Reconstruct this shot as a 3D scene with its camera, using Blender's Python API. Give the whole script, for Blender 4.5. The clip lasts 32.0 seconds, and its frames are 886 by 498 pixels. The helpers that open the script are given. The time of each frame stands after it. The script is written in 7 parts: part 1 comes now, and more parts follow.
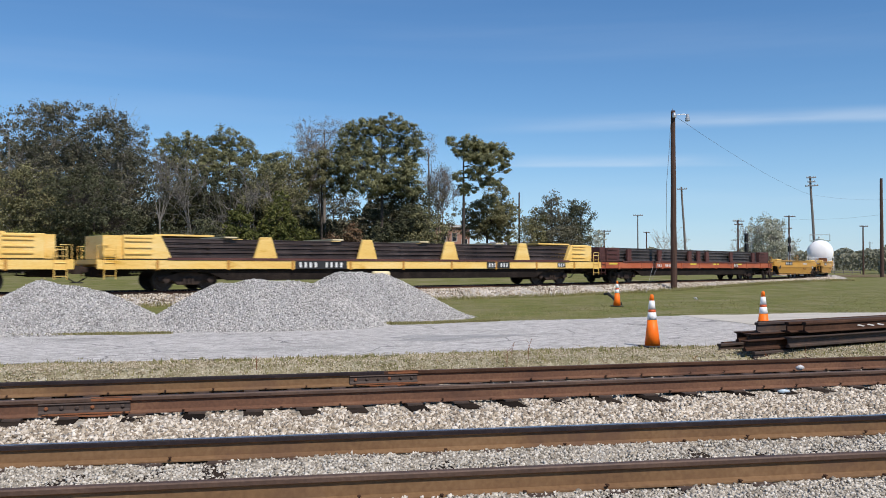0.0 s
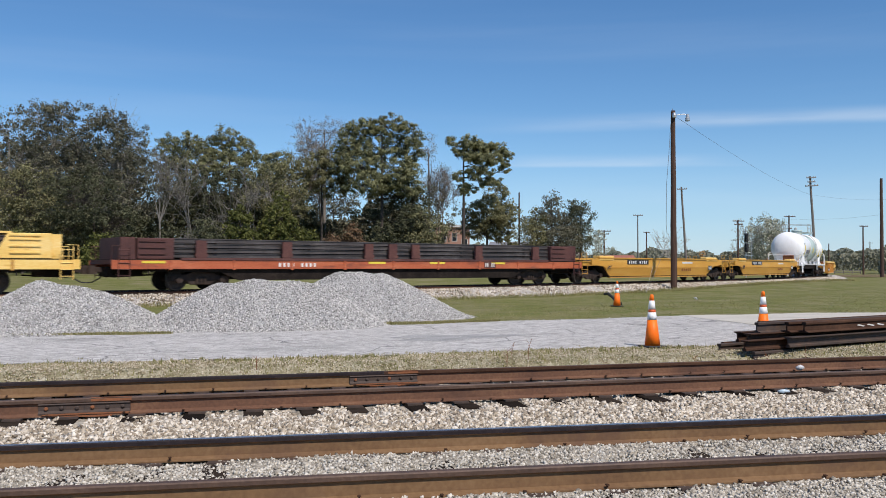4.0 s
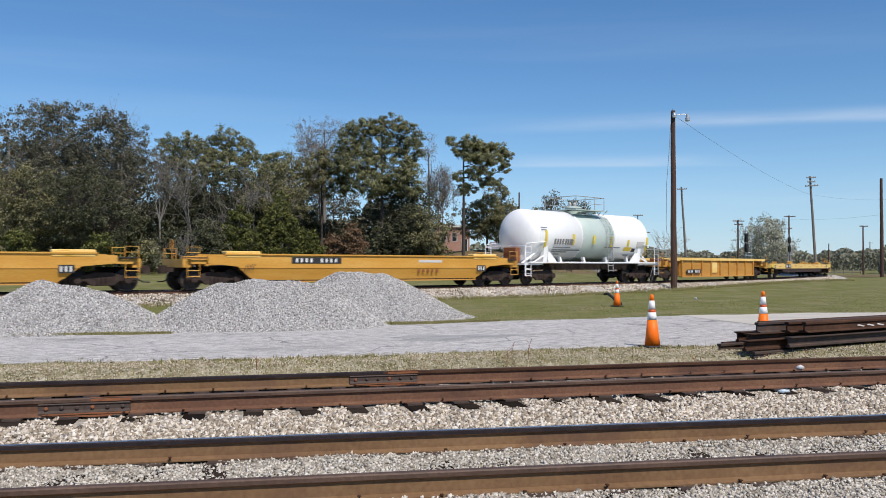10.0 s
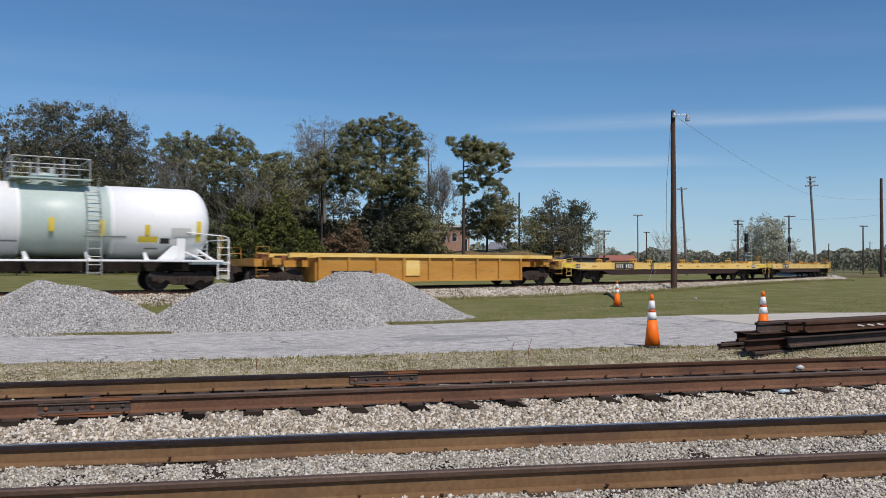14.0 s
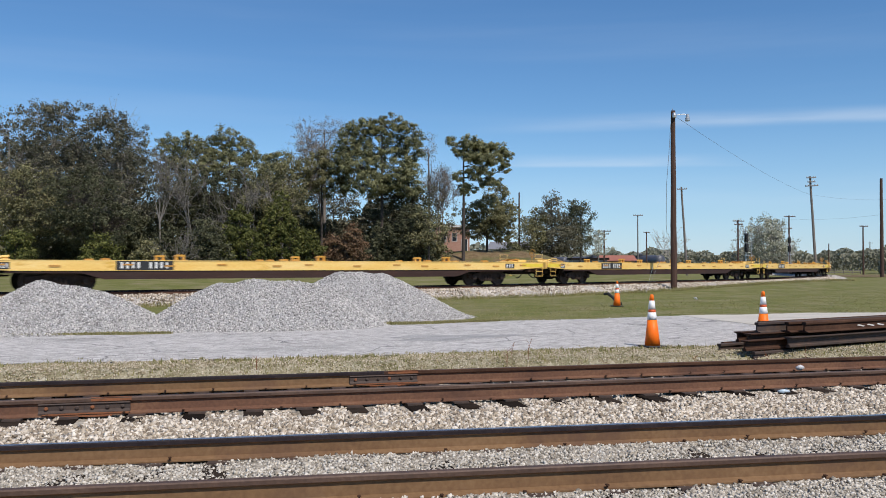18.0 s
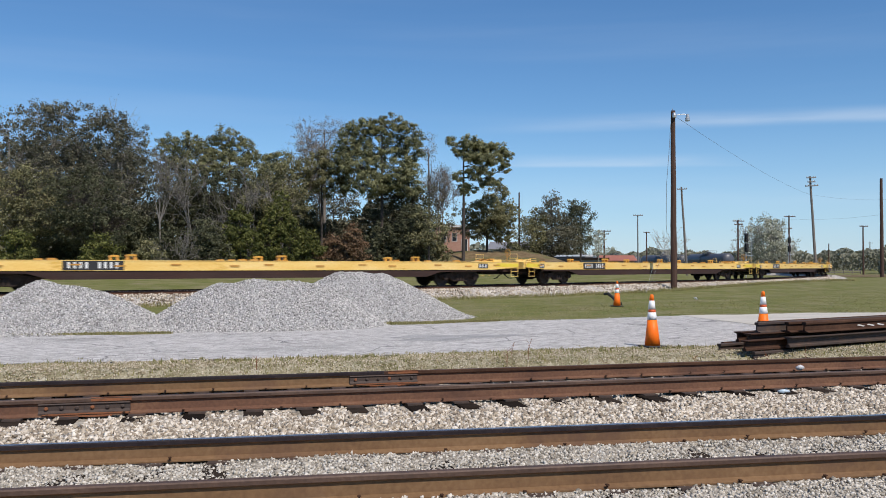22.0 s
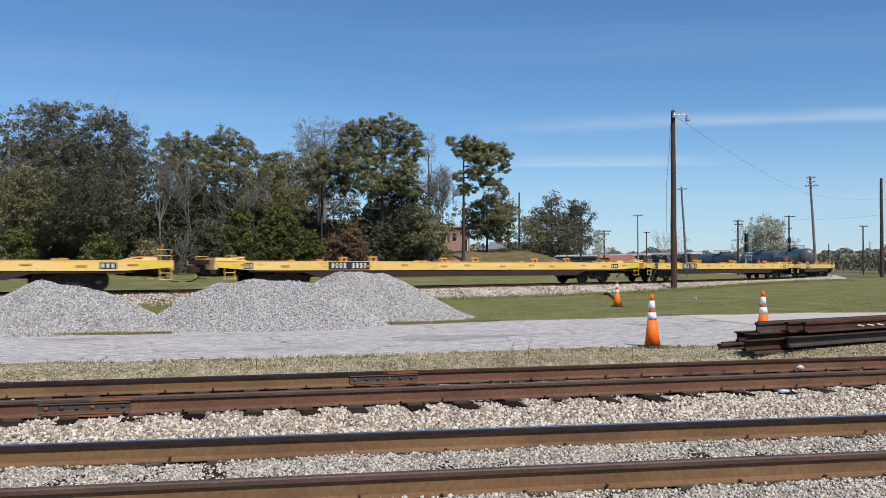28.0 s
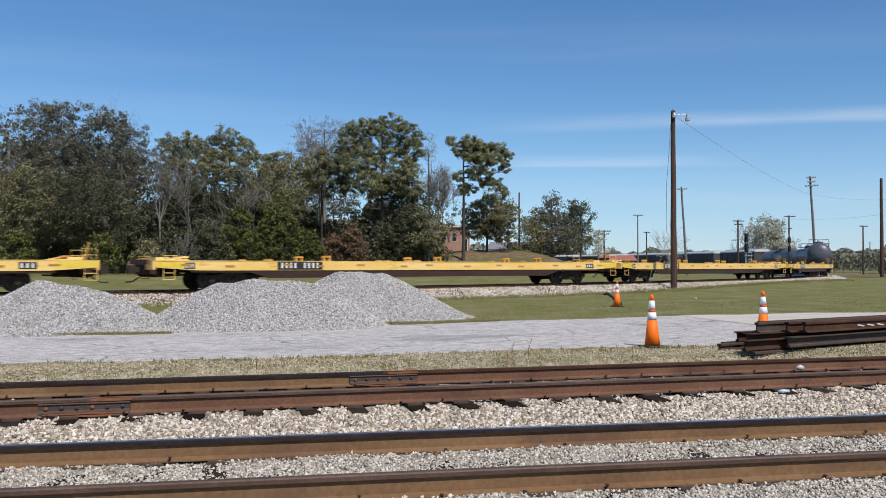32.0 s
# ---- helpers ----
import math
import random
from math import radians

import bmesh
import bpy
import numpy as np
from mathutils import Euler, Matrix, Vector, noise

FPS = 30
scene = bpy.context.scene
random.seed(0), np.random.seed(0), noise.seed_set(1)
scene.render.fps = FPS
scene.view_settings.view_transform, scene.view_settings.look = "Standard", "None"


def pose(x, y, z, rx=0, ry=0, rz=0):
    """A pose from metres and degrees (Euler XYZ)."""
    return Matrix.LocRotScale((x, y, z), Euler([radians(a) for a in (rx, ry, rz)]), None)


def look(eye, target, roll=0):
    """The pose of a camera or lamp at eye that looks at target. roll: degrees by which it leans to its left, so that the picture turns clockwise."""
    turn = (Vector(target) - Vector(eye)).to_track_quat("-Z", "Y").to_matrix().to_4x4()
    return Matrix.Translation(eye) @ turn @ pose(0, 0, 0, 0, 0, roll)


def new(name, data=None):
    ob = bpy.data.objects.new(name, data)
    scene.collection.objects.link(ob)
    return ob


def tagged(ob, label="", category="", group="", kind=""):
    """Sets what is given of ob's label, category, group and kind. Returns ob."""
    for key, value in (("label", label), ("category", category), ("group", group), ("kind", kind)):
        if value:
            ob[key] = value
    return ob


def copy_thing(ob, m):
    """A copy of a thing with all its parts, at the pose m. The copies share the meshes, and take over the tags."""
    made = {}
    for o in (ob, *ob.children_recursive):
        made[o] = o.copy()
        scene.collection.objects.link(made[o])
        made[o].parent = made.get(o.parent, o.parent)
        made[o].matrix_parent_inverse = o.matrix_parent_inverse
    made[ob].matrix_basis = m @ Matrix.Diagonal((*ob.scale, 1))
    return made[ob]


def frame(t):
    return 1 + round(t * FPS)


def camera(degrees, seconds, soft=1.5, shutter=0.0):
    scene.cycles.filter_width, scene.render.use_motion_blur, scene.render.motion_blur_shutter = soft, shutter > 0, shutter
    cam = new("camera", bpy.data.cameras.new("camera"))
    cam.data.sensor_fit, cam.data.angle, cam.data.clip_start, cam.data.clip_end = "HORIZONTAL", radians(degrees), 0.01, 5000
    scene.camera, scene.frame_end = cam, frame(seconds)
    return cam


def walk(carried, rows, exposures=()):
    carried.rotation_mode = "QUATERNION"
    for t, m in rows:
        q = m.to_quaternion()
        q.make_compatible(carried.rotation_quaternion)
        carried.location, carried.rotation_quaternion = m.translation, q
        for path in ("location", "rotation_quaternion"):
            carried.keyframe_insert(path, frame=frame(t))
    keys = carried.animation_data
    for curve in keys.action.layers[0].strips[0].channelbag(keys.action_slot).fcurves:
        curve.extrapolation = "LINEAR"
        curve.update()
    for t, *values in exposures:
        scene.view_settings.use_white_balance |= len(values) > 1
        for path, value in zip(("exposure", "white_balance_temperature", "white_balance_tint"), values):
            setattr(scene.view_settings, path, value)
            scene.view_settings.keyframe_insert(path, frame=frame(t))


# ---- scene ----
cam = camera(55.2, 32.0, soft=0.9, shutter=0.4)
EYE = (0.0, 0.0, 1.4)
walk(cam, [(0, look(EYE, (0, 100, 3.493))), (32, look(EYE, (0, 100, 3.493)))], exposures=[(0, -0.05), (10, -0.05), (11.5, -0.14), (12.5, -0.24), (13.3, -0.31), (14.3, -0.33), (15.5, -0.15), (16.5, -0.07), (32, -0.07)])

# ---- light ----
SUN_EL, SUN_AZ = radians(52), radians(148)          # azimuth from +y, clockwise
sun_way = Vector((math.sin(SUN_AZ) * math.cos(SUN_EL), math.cos(SUN_AZ) * math.cos(SUN_EL), math.sin(SUN_EL)))
world = bpy.data.worlds.new("sky")
scene.world = world
world.use_nodes = True
wn, wl = world.node_tree.nodes, world.node_tree.links
wn.clear()
w_out, w_bg, w_sky = wn.new("ShaderNodeOutputWorld"), wn.new("ShaderNodeBackground"), wn.new("ShaderNodeTexSky")
w_sky.sky_type, w_sky.sun_disc = "NISHITA", False
w_sky.sun_elevation, w_sky.sun_rotation = SUN_EL, SUN_AZ
w_sky.air_density, w_sky.dust_density, w_sky.ozone_density, w_sky.altitude = 1.0, 0.0, 5.0, 50
w_bg.inputs["Strength"].default_value = 0.1135
# thin cirrus: two long streaks low over the line, broken up by noise, and a faint veil
w_co = wn.new("ShaderNodeTexCoord")
w_sep = wn.new("ShaderNodeSeparateXYZ")
wl.new(w_co.outputs["Generated"], w_sep.inputs["Vector"])


def sky_math(op, a, b=0.0):
    m = wn.new("ShaderNodeMath")
    m.operation = op
    for i, q in enumerate((a, b)):
        if isinstance(q, (int, float)):
            m.inputs[i].default_value = q
        else:
            wl.new(q, m.inputs[i])
    return m.outputs["Value"]


def sky_step(value, lo, hi):
    m = wn.new("ShaderNodeMapRange")
    m.interpolation_type = "SMOOTHSTEP"
    m.inputs["From Min"].default_value, m.inputs["From Max"].default_value = lo, hi
    wl.new(value, m.inputs["Value"])
    return m.outputs["Result"]


def sky_noise(scale, stretch):
    mp, nz = wn.new("ShaderNodeMapping"), wn.new("ShaderNodeTexNoise")
    mp.inputs["Scale"].default_value = stretch
    nz.inputs["Scale"].default_value, nz.inputs["Detail"].default_value = scale, 5
    wl.new(w_co.outputs["Generated"], mp.inputs["Vector"])
    wl.new(mp.outputs["Vector"], nz.inputs["Vector"])
    return nz.outputs["Fac"]


w_ahead = sky_math("MAXIMUM", w_sep.outputs["Y"], 0.05)
w_u, w_v = sky_math("DIVIDE", w_sep.outputs["X"], w_ahead), sky_math("DIVIDE", w_sep.outputs["Z"], w_ahead)
w_wisp = sky_noise(5.0, (1.0, 1.0, 9.0))


def streak(height, slope, below, above, u0, u1, u2, u3, strength):
    """A streak along a slanting line, with its own softness below and above it."""
    d = sky_math("SUBTRACT", w_v, sky_math("ADD", sky_math("MULTIPLY", w_u, slope), height))
    body = sky_math("MULTIPLY", sky_step(d, -below, 0.0), sky_math("SUBTRACT", 1.0, sky_step(d, 0.0, above)))
    along = sky_math("MULTIPLY", sky_step(w_u, u0, u1), sky_math("SUBTRACT", 1.0, sky_step(w_u, u2, u3)))
    thick = sky_math("ADD", 0.35, sky_step(w_wisp, 0.30, 0.70))
    return sky_math("MULTIPLY", sky_math("MULTIPLY", body, along), sky_math("MULTIPLY", thick, strength))


w_veil = sky_math("MULTIPLY", sky_step(sky_noise(1.6, (0.8, 0.8, 12.0)), 0.48, 0.85), 0.07)
w_all = sky_math("ADD", streak(0.1615, 0.033, 0.010, 0.017, -0.02, 0.30, 2.0, 3.0, 0.22), streak(0.1195, 0.004, 0.004, 0.016, 0.03, 0.12, 0.26, 0.40, 0.22))
w_all = sky_math("ADD", w_all, streak(0.085, 0.01, 0.03, 0.03, -0.1, 0.3, 2.0, 3.0, 0.06))
w_all = sky_math("MINIMUM", sky_math("ADD", w_all, w_veil), 0.8)
w_mix = wn.new("ShaderNodeMix")
w_mix.data_type = "RGBA"
w_mix.inputs["B"].default_value = (7.4, 8.0, 8.8, 1)
wl.new(w_all, w_mix.inputs["Factor"])
w_hs = wn.new("ShaderNodeHueSaturation")
w_hs.inputs["Saturation"].default_value = 1.12
wl.new(w_sky.outputs["Color"], w_hs.inputs["Color"])
w_tint = wn.new("ShaderNodeMix")
w_tint.data_type, w_tint.blend_type = "RGBA", "MULTIPLY"
w_tint.inputs["Factor"].default_value = 1.0
w_tint.inputs["B"].default_value = (0.885, 0.985, 1.055, 1)
wl.new(w_hs.outputs["Color"], w_tint.inputs["A"])
# pale haze along the whole horizon
w_pow, w_haze = wn.new("ShaderNodeMapRange"), wn.new("ShaderNodeMix")
wl.new(w_sep.outputs["Z"], w_pow.inputs["Value"])
w_pow.interpolation_type = "SMOOTHSTEP"
w_pow.inputs["From Min"].default_value, w_pow.inputs["From Max"].default_value = -0.02, 0.20
w_pow.inputs["To Min"].default_value, w_pow.inputs["To Max"].default_value = 0.52, 0.0
w_haze.data_type = "RGBA"
w_haze.inputs["B"].default_value = (3.6, 5.45, 8.2, 1)
wl.new(w_pow.outputs["Result"], w_haze.inputs["Factor"])
wl.new(w_tint.outputs["Result"], w_haze.inputs["A"])
wl.new(w_haze.outputs["Result"], w_mix.inputs["A"])
wl.new(w_mix.outputs["Result"], w_bg.inputs["Color"])
wl.new(w_bg.outputs["Background"], w_out.inputs["Surface"])
sun_data = bpy.data.lights.new("sun", "SUN")
sun_data.energy, sun_data.angle, sun_data.color = 4.78, radians(0.53), (1.0, 0.920, 0.845)
sun = new("sun", sun_data)
sun.matrix_world = look(sun_way * 60, (0, 0, 0))


# ---- materials ----
def mat(name, cols, rough=0.8, metal=0.0, scale=3.0, fine=40.0, bump=0.3, depth=0.01, vary=0.0, island=False, world_co=False, stretch=(1, 1, 1), turn=0.0, spread=0.22, stain=None, stain_at=(0.55, 0.7), stain_scale=0.6, spec=0.5):
    """A surface of two or three colours mixed by coarse and fine noise, with fine relief."""
    m = bpy.data.materials.new(name)
    m.use_nodes = True
    n, l = m.node_tree.nodes, m.node_tree.links
    bs = n["Principled BSDF"]
    bs.inputs["Metallic"].default_value = metal
    bs.inputs["Specular IOR Level"].default_value = spec
    co, mp = n.new("ShaderNodeTexCoord"), n.new("ShaderNodeMapping")
    mp.inputs["Scale"].default_value = stretch
    if world_co:
        geo, tn = n.new("ShaderNodeNewGeometry"), n.new("ShaderNodeMapping")
        tn.inputs["Rotation"].default_value = (0, 0, turn)
        l.new(geo.outputs["Position"], tn.inputs["Vector"])
        l.new(tn.outputs["Vector"], mp.inputs["Vector"])
    else:
        l.new(co.outputs["Object"], mp.inputs["Vector"])
    a, b = n.new("ShaderNodeTexNoise"), n.new("ShaderNodeTexNoise")
    a.inputs["Scale"].default_value, a.inputs["Detail"].default_value = scale, 5
    b.inputs["Scale"].default_value, b.inputs["Detail"].default_value = fine, 4
    l.new(mp.outputs["Vector"], a.inputs["Vector"])
    l.new(mp.outputs["Vector"], b.inputs["Vector"])
    mixf = n.new("ShaderNodeMix")
    mixf.inputs["Factor"].default_value = 0.42
    l.new(a.outputs["Fac"], mixf.inputs["A"])
    l.new(b.outputs["Fac"], mixf.inputs["B"])
    last = mixf.outputs["Result"]
    if island or vary:
        rnd = n.new("ShaderNodeNewGeometry" if island else "ShaderNodeObjectInfo")
        mm = n.new("ShaderNodeMix")
        mm.inputs["Factor"].default_value = vary
        l.new(last, mm.inputs["A"])
        l.new(rnd.outputs["Random Per Island" if island else "Random"], mm.inputs["B"])
        last = mm.outputs["Result"]
    rp = n.new("ShaderNodeValToRGB")
    els = rp.color_ramp.elements
    wide = spread + 0.26 * vary
    for i, c in enumerate(cols):
        p = 0.5 - wide + 2 * wide * i / (len(cols) - 1)
        e = els[i] if i < 2 else els.new(p)
        e.position = p
        e.color = (*c, 1)
    l.new(last, rp.inputs["Fac"])
    colour = rp.outputs["Color"]
    if stain:
        s, sr, sm = n.new("ShaderNodeTexNoise"), n.new("ShaderNodeValToRGB"), n.new("ShaderNodeMix")
        s.inputs["Scale"].default_value, s.inputs["Detail"].default_value = stain_scale, 8
        s.inputs["Roughness"].default_value = 0.65
        l.new(mp.outputs["Vector"], s.inputs["Vector"])
        sr.color_ramp.elements[0].position, sr.color_ramp.elements[1].position = stain_at
        l.new(s.outputs["Fac"], sr.inputs["Fac"])
        sm.data_type = "RGBA"
        l.new(sr.outputs["Color"], sm.inputs["Factor"])
        l.new(colour, sm.inputs["A"])
        sm.inputs["B"].default_value = (*stain, 1)
        colour = sm.outputs["Result"]
    l.new(colour, bs.inputs["Base Color"])
    rr = n.new("ShaderNodeMapRange")
    rr.inputs["To Min"].default_value, rr.inputs["To Max"].default_value = max(0.03, rough - 0.12), min(1, rough + 0.12)
    l.new(a.outputs["Fac"], rr.inputs["Value"])
    l.new(rr.outputs["Result"], bs.inputs["Roughness"])
    if bump:
        bp = n.new("ShaderNodeBump")
        bp.inputs["Strength"].default_value, bp.inputs["Distance"].default_value = bump, depth
        l.new(b.outputs["Fac"], bp.inputs["Height"])
        l.new(bp.outputs["Normal"], bs.inputs["Normal"])
    return m


def leafy(name, cols, vary=0.5):
    m = mat(name, cols, rough=0.75, scale=0.35, fine=3.0, bump=0, vary=vary, island=True, world_co=True, spec=0.2)
    n, l = m.node_tree.nodes, m.node_tree.links
    bs, tr, mx = n["Principled BSDF"], n.new("ShaderNodeBsdfTranslucent"), n.new("ShaderNodeMixShader")
    src = bs.inputs["Base Color"].links[0].from_socket
    l.new(src, tr.inputs["Color"])
    mx.inputs["Fac"].default_value = 0.16
    l.new(bs.outputs["BSDF"], mx.inputs[1])
    l.new(tr.outputs["BSDF"], mx.inputs[2])
    l.new(mx.outputs["Shader"], n["Material Output"].inputs["Surface"])
    return m


M_lawn = mat("lawn", [(0.082, 0.098, 0.023), (0.140, 0.147, 0.044), (0.21, 0.195, 0.08)], 0.95, scale=0.8, fine=9.0, bump=0.8, depth=0.05, world_co=True, stain=(0.24, 0.205, 0.12), stain_at=(0.46, 0.72), stain_scale=0.5, spec=0.1)
M_verge = mat("verge", [(0.15, 0.132, 0.066), (0.28, 0.248, 0.155), (0.45, 0.41, 0.31)], 0.95, scale=7.0, fine=34, bump=1.0, depth=0.03, world_co=True, stretch=(1.0, 0.6, 1), spread=0.15, stain=(0.12, 0.130, 0.04), stain_at=(0.55, 0.76), stain_scale=1.3, spec=0.1)
def cracked(m, size, wide, colour):
    """Adds a net of thin winding cracks to a surface."""
    n, l = m.node_tree.nodes, m.node_tree.links
    bs = n["Principled BSDF"]
    src = bs.inputs["Base Color"].links[0].from_socket
    geo, wob, add, vor = n.new("ShaderNodeNewGeometry"), n.new("ShaderNodeTexNoise"), n.new("ShaderNodeMix"), n.new("ShaderNodeTexVoronoi")
    wob.inputs["Scale"].default_value, wob.inputs["Detail"].default_value = 1.3, 5
    add.data_type = "VECTOR"
    add.inputs["Factor"].default_value = 0.35
    l.new(geo.outputs["Position"], wob.inputs["Vector"])
    l.new(geo.outputs["Position"], add.inputs["A"])
    l.new(wob.outputs["Color"], add.inputs["B"])
    vor.feature = "DISTANCE_TO_EDGE"
    vor.inputs["Scale"].default_value = size
    l.new(add.outputs["Result"], vor.inputs["Vector"])
    mr, brk, mul, mx = n.new("ShaderNodeMapRange"), n.new("ShaderNodeMapRange"), n.new("ShaderNodeMath"), n.new("ShaderNodeMix")
    mr.inputs["From Max"].default_value = wide
    mr.inputs["To Min"].default_value, mr.inputs["To Max"].default_value = 1.0, 0.0
    l.new(vor.outputs["Distance"], mr.inputs["Value"])
    gap = n.new("ShaderNodeTexNoise")
    gap.inputs["Scale"].default_value = 0.5
    l.new(geo.outputs["Position"], gap.inputs["Vector"])
    brk.inputs["From Min"].default_value, brk.inputs["From Max"].default_value = 0.46, 0.58
    l.new(gap.outputs["Fac"], brk.inputs["Value"])
    mul.operation = "MULTIPLY"
    l.new(mr.outputs["Result"], mul.inputs[0])
    l.new(brk.outputs["Result"], mul.inputs[1])
    mx.data_type = "RGBA"
    l.new(mul.outputs["Value"], mx.inputs["Factor"])
    l.new(src, mx.inputs["A"])
    mx.inputs["B"].default_value = (*colour, 1)
    l.new(mx.outputs["Result"], bs.inputs["Base Color"])
    return m


M_road = cracked(mat("road", [(0.26, 0.246, 0.23), (0.47, 0.448, 0.42), (0.68, 0.655, 0.625)], 0.93, scale=9.0, fine=38, bump=1.0, depth=0.03, world_co=True, turn=-0.27, stretch=(0.6, 1.2, 1), spread=0.15, stain=(0.25, 0.243, 0.23), stain_at=(0.56, 0.72), stain_scale=0.45, spec=0.15), 0.8, 0.016, (0.13, 0.125, 0.12))
M_slab = mat("slab", [(0.42, 0.385, 0.325), (0.50, 0.465, 0.40), (0.56, 0.525, 0.46)], 0.9, scale=0.9, fine=30, bump=0.3, depth=0.006, world_co=True, turn=-0.27, stretch=(0.5, 1.4, 1), stain=(0.33, 0.31, 0.27), stain_at=(0.56, 0.75), stain_scale=0.8, spec=0.2)
M_patch = mat("asphalt_patch", [(0.19, 0.187, 0.18), (0.32, 0.313, 0.30), (0.50, 0.487, 0.465)], 0.93, scale=3, fine=45, bump=0.8, depth=0.012, world_co=True, turn=-0.27, stretch=(0.5, 1.5, 1), spec=0.2)
M_lip = mat("asphalt_edge", [(0.04, 0.04, 0.042), (0.08, 0.08, 0.08), (0.15, 0.145, 0.14)], 0.93, scale=4, fine=40, bump=0.8, depth=0.012, world_co=True, spec=0.2)
M_bed = mat("ballast_bed", [(0.17, 0.145, 0.11), (0.35, 0.31, 0.25), (0.54, 0.50, 0.43)], 0.92, scale=6, fine=38, bump=1.0, depth=0.03, world_co=True, spec=0.2)
M_bed_far = mat("ballast_far", [(0.20, 0.18, 0.16), (0.42, 0.39, 0.35), (0.66, 0.63, 0.58)], 0.92, scale=3.0, fine=14, bump=1.0, depth=0.06, world_co=True, spec=0.2)
M_stone = mat("ballast_stone", [(0.15, 0.114, 0.080), (0.46, 0.393, 0.305), (0.76, 0.70, 0.61)], 0.9, scale=8, fine=60, bump=0.5, depth=0.006, vary=0.75, island=True, world_co=True, spec=0.3)
M_stone_grey = mat("ballast_grey", [(0.19, 0.166, 0.130), (0.45, 0.41, 0.345), (0.68, 0.64, 0.565)], 0.9, scale=8, fine=60, bump=0.5, depth=0.006, vary=0.7, island=True, world_co=True, spec=0.3)
M_bark_grey = mat("bark_grey", [(0.22, 0.20, 0.175), (0.32, 0.295, 0.26), (0.42, 0.39, 0.35)], 0.95, scale=2, fine=14, bump=0.4, depth=0.02, stretch=(2, 2, 0.5))
M_grey = mat("crushed_stone", [(0.16, 0.154, 0.145), (0.425, 0.41, 0.39), (0.66, 0.642, 0.615)], 0.9, scale=10, fine=60, bump=0.5, depth=0.006, vary=0.75, island=True, world_co=True, spec=0.3)
M_grey_core = mat("crushed_core", [(0.17, 0.168, 0.162), (0.36, 0.355, 0.345), (0.56, 0.55, 0.54)], 0.92, scale=14, fine=40, bump=1.0, depth=0.03, world_co=True, spec=0.2)
M_rust = mat("rail_rust", [(0.078, 0.033, 0.018), (0.138, 0.064, 0.034), (0.22, 0.117, 0.062)], 0.85, 0.0, scale=1.3, fine=30, bump=0.35, depth=0.004, stretch=(1, 1, 1), stain=(0.060, 0.028, 0.018), stain_at=(0.5, 0.7), stain_scale=0.9)
M_rust_tan = mat("rail_rust_tan", [(0.105, 0.052, 0.021), (0.172, 0.095, 0.041), (0.235, 0.142, 0.070)], 0.85, 0.0, scale=1.0, fine=24, bump=0.3, depth=0.004, stain=(0.09, 0.045, 0.03), stain_at=(0.52, 0.72), stain_scale=0.7)
M_head = mat("rail_head", [(0.25, 0.24, 0.25), (0.42, 0.42, 0.44), (0.55, 0.55, 0.58)], 0.32, 0.9, scale=2, fine=30, bump=0.05, depth=0.002)
M_head_dull = mat("rail_head_dull", [(0.050, 0.028, 0.019), (0.085, 0.049, 0.033), (0.14, 0.087, 0.060)], 0.65, 0.1, scale=2, fine=30, bump=0.1, depth=0.002)
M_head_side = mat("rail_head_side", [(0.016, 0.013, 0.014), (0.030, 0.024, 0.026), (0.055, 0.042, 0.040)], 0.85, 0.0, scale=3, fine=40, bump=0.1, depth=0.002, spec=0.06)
M_rust_side = mat("rail_side_rust", [(0.034, 0.018, 0.012), (0.064, 0.034, 0.022), (0.11, 0.058, 0.036)], 0.85, 0.0, scale=1.5, fine=30, bump=0.3, depth=0.004, spec=0.1)
M_girder = mat("girder_rust", [(0.018, 0.007, 0.005), (0.032, 0.012, 0.008), (0.060, 0.026, 0.016)], 0.8, scale=0.9, fine=16, bump=0.12, depth=0.004, stretch=(0.5, 1, 2.5), stain=(0.04, 0.02, 0.015), stain_at=(0.5, 0.72), stain_scale=1.2)
M_tan_stone = mat("verge_grit", [(0.22, 0.172, 0.10), (0.41, 0.345, 0.235), (0.63, 0.565, 0.445)], 0.9, scale=8, fine=60, bump=0.4, depth=0.004, vary=0.75, island=True, world_co=True, spec=0.2)
M_load_brown = mat("stacked_rail_rust", [(0.026, 0.018, 0.017), (0.048, 0.033, 0.031), (0.125, 0.098, 0.092)], 0.6, 0.1, scale=1.2, fine=20, bump=0.1, depth=0.003)
M_load = mat("stacked_rail_steel", [(0.030, 0.025, 0.025), (0.062, 0.053, 0.052), (0.15, 0.135, 0.13)], 0.6, 0.1, scale=1.2, fine=20, bump=0.1, depth=0.003)
M_road_grit = mat("road_grit", [(0.30, 0.29, 0.27), (0.46, 0.45, 0.43), (0.64, 0.62, 0.60)], 0.9, scale=10, fine=60, bump=0.3, depth=0.004, vary=0.7, island=True, world_co=True, spec=0.2)
M_bar = mat("joint_bar", [(0.035, 0.024, 0.020), (0.065, 0.045, 0.036), (0.12, 0.07, 0.045)], 0.75, 0.2, scale=6, fine=60, bump=0.4, depth=0.004)
M_bright_rust = mat("bright_rust", [(0.17, 0.055, 0.022), (0.24, 0.09, 0.035), (0.12, 0.045, 0.022)], 0.9, 0.0, scale=8, fine=60, bump=0.4, depth=0.004)
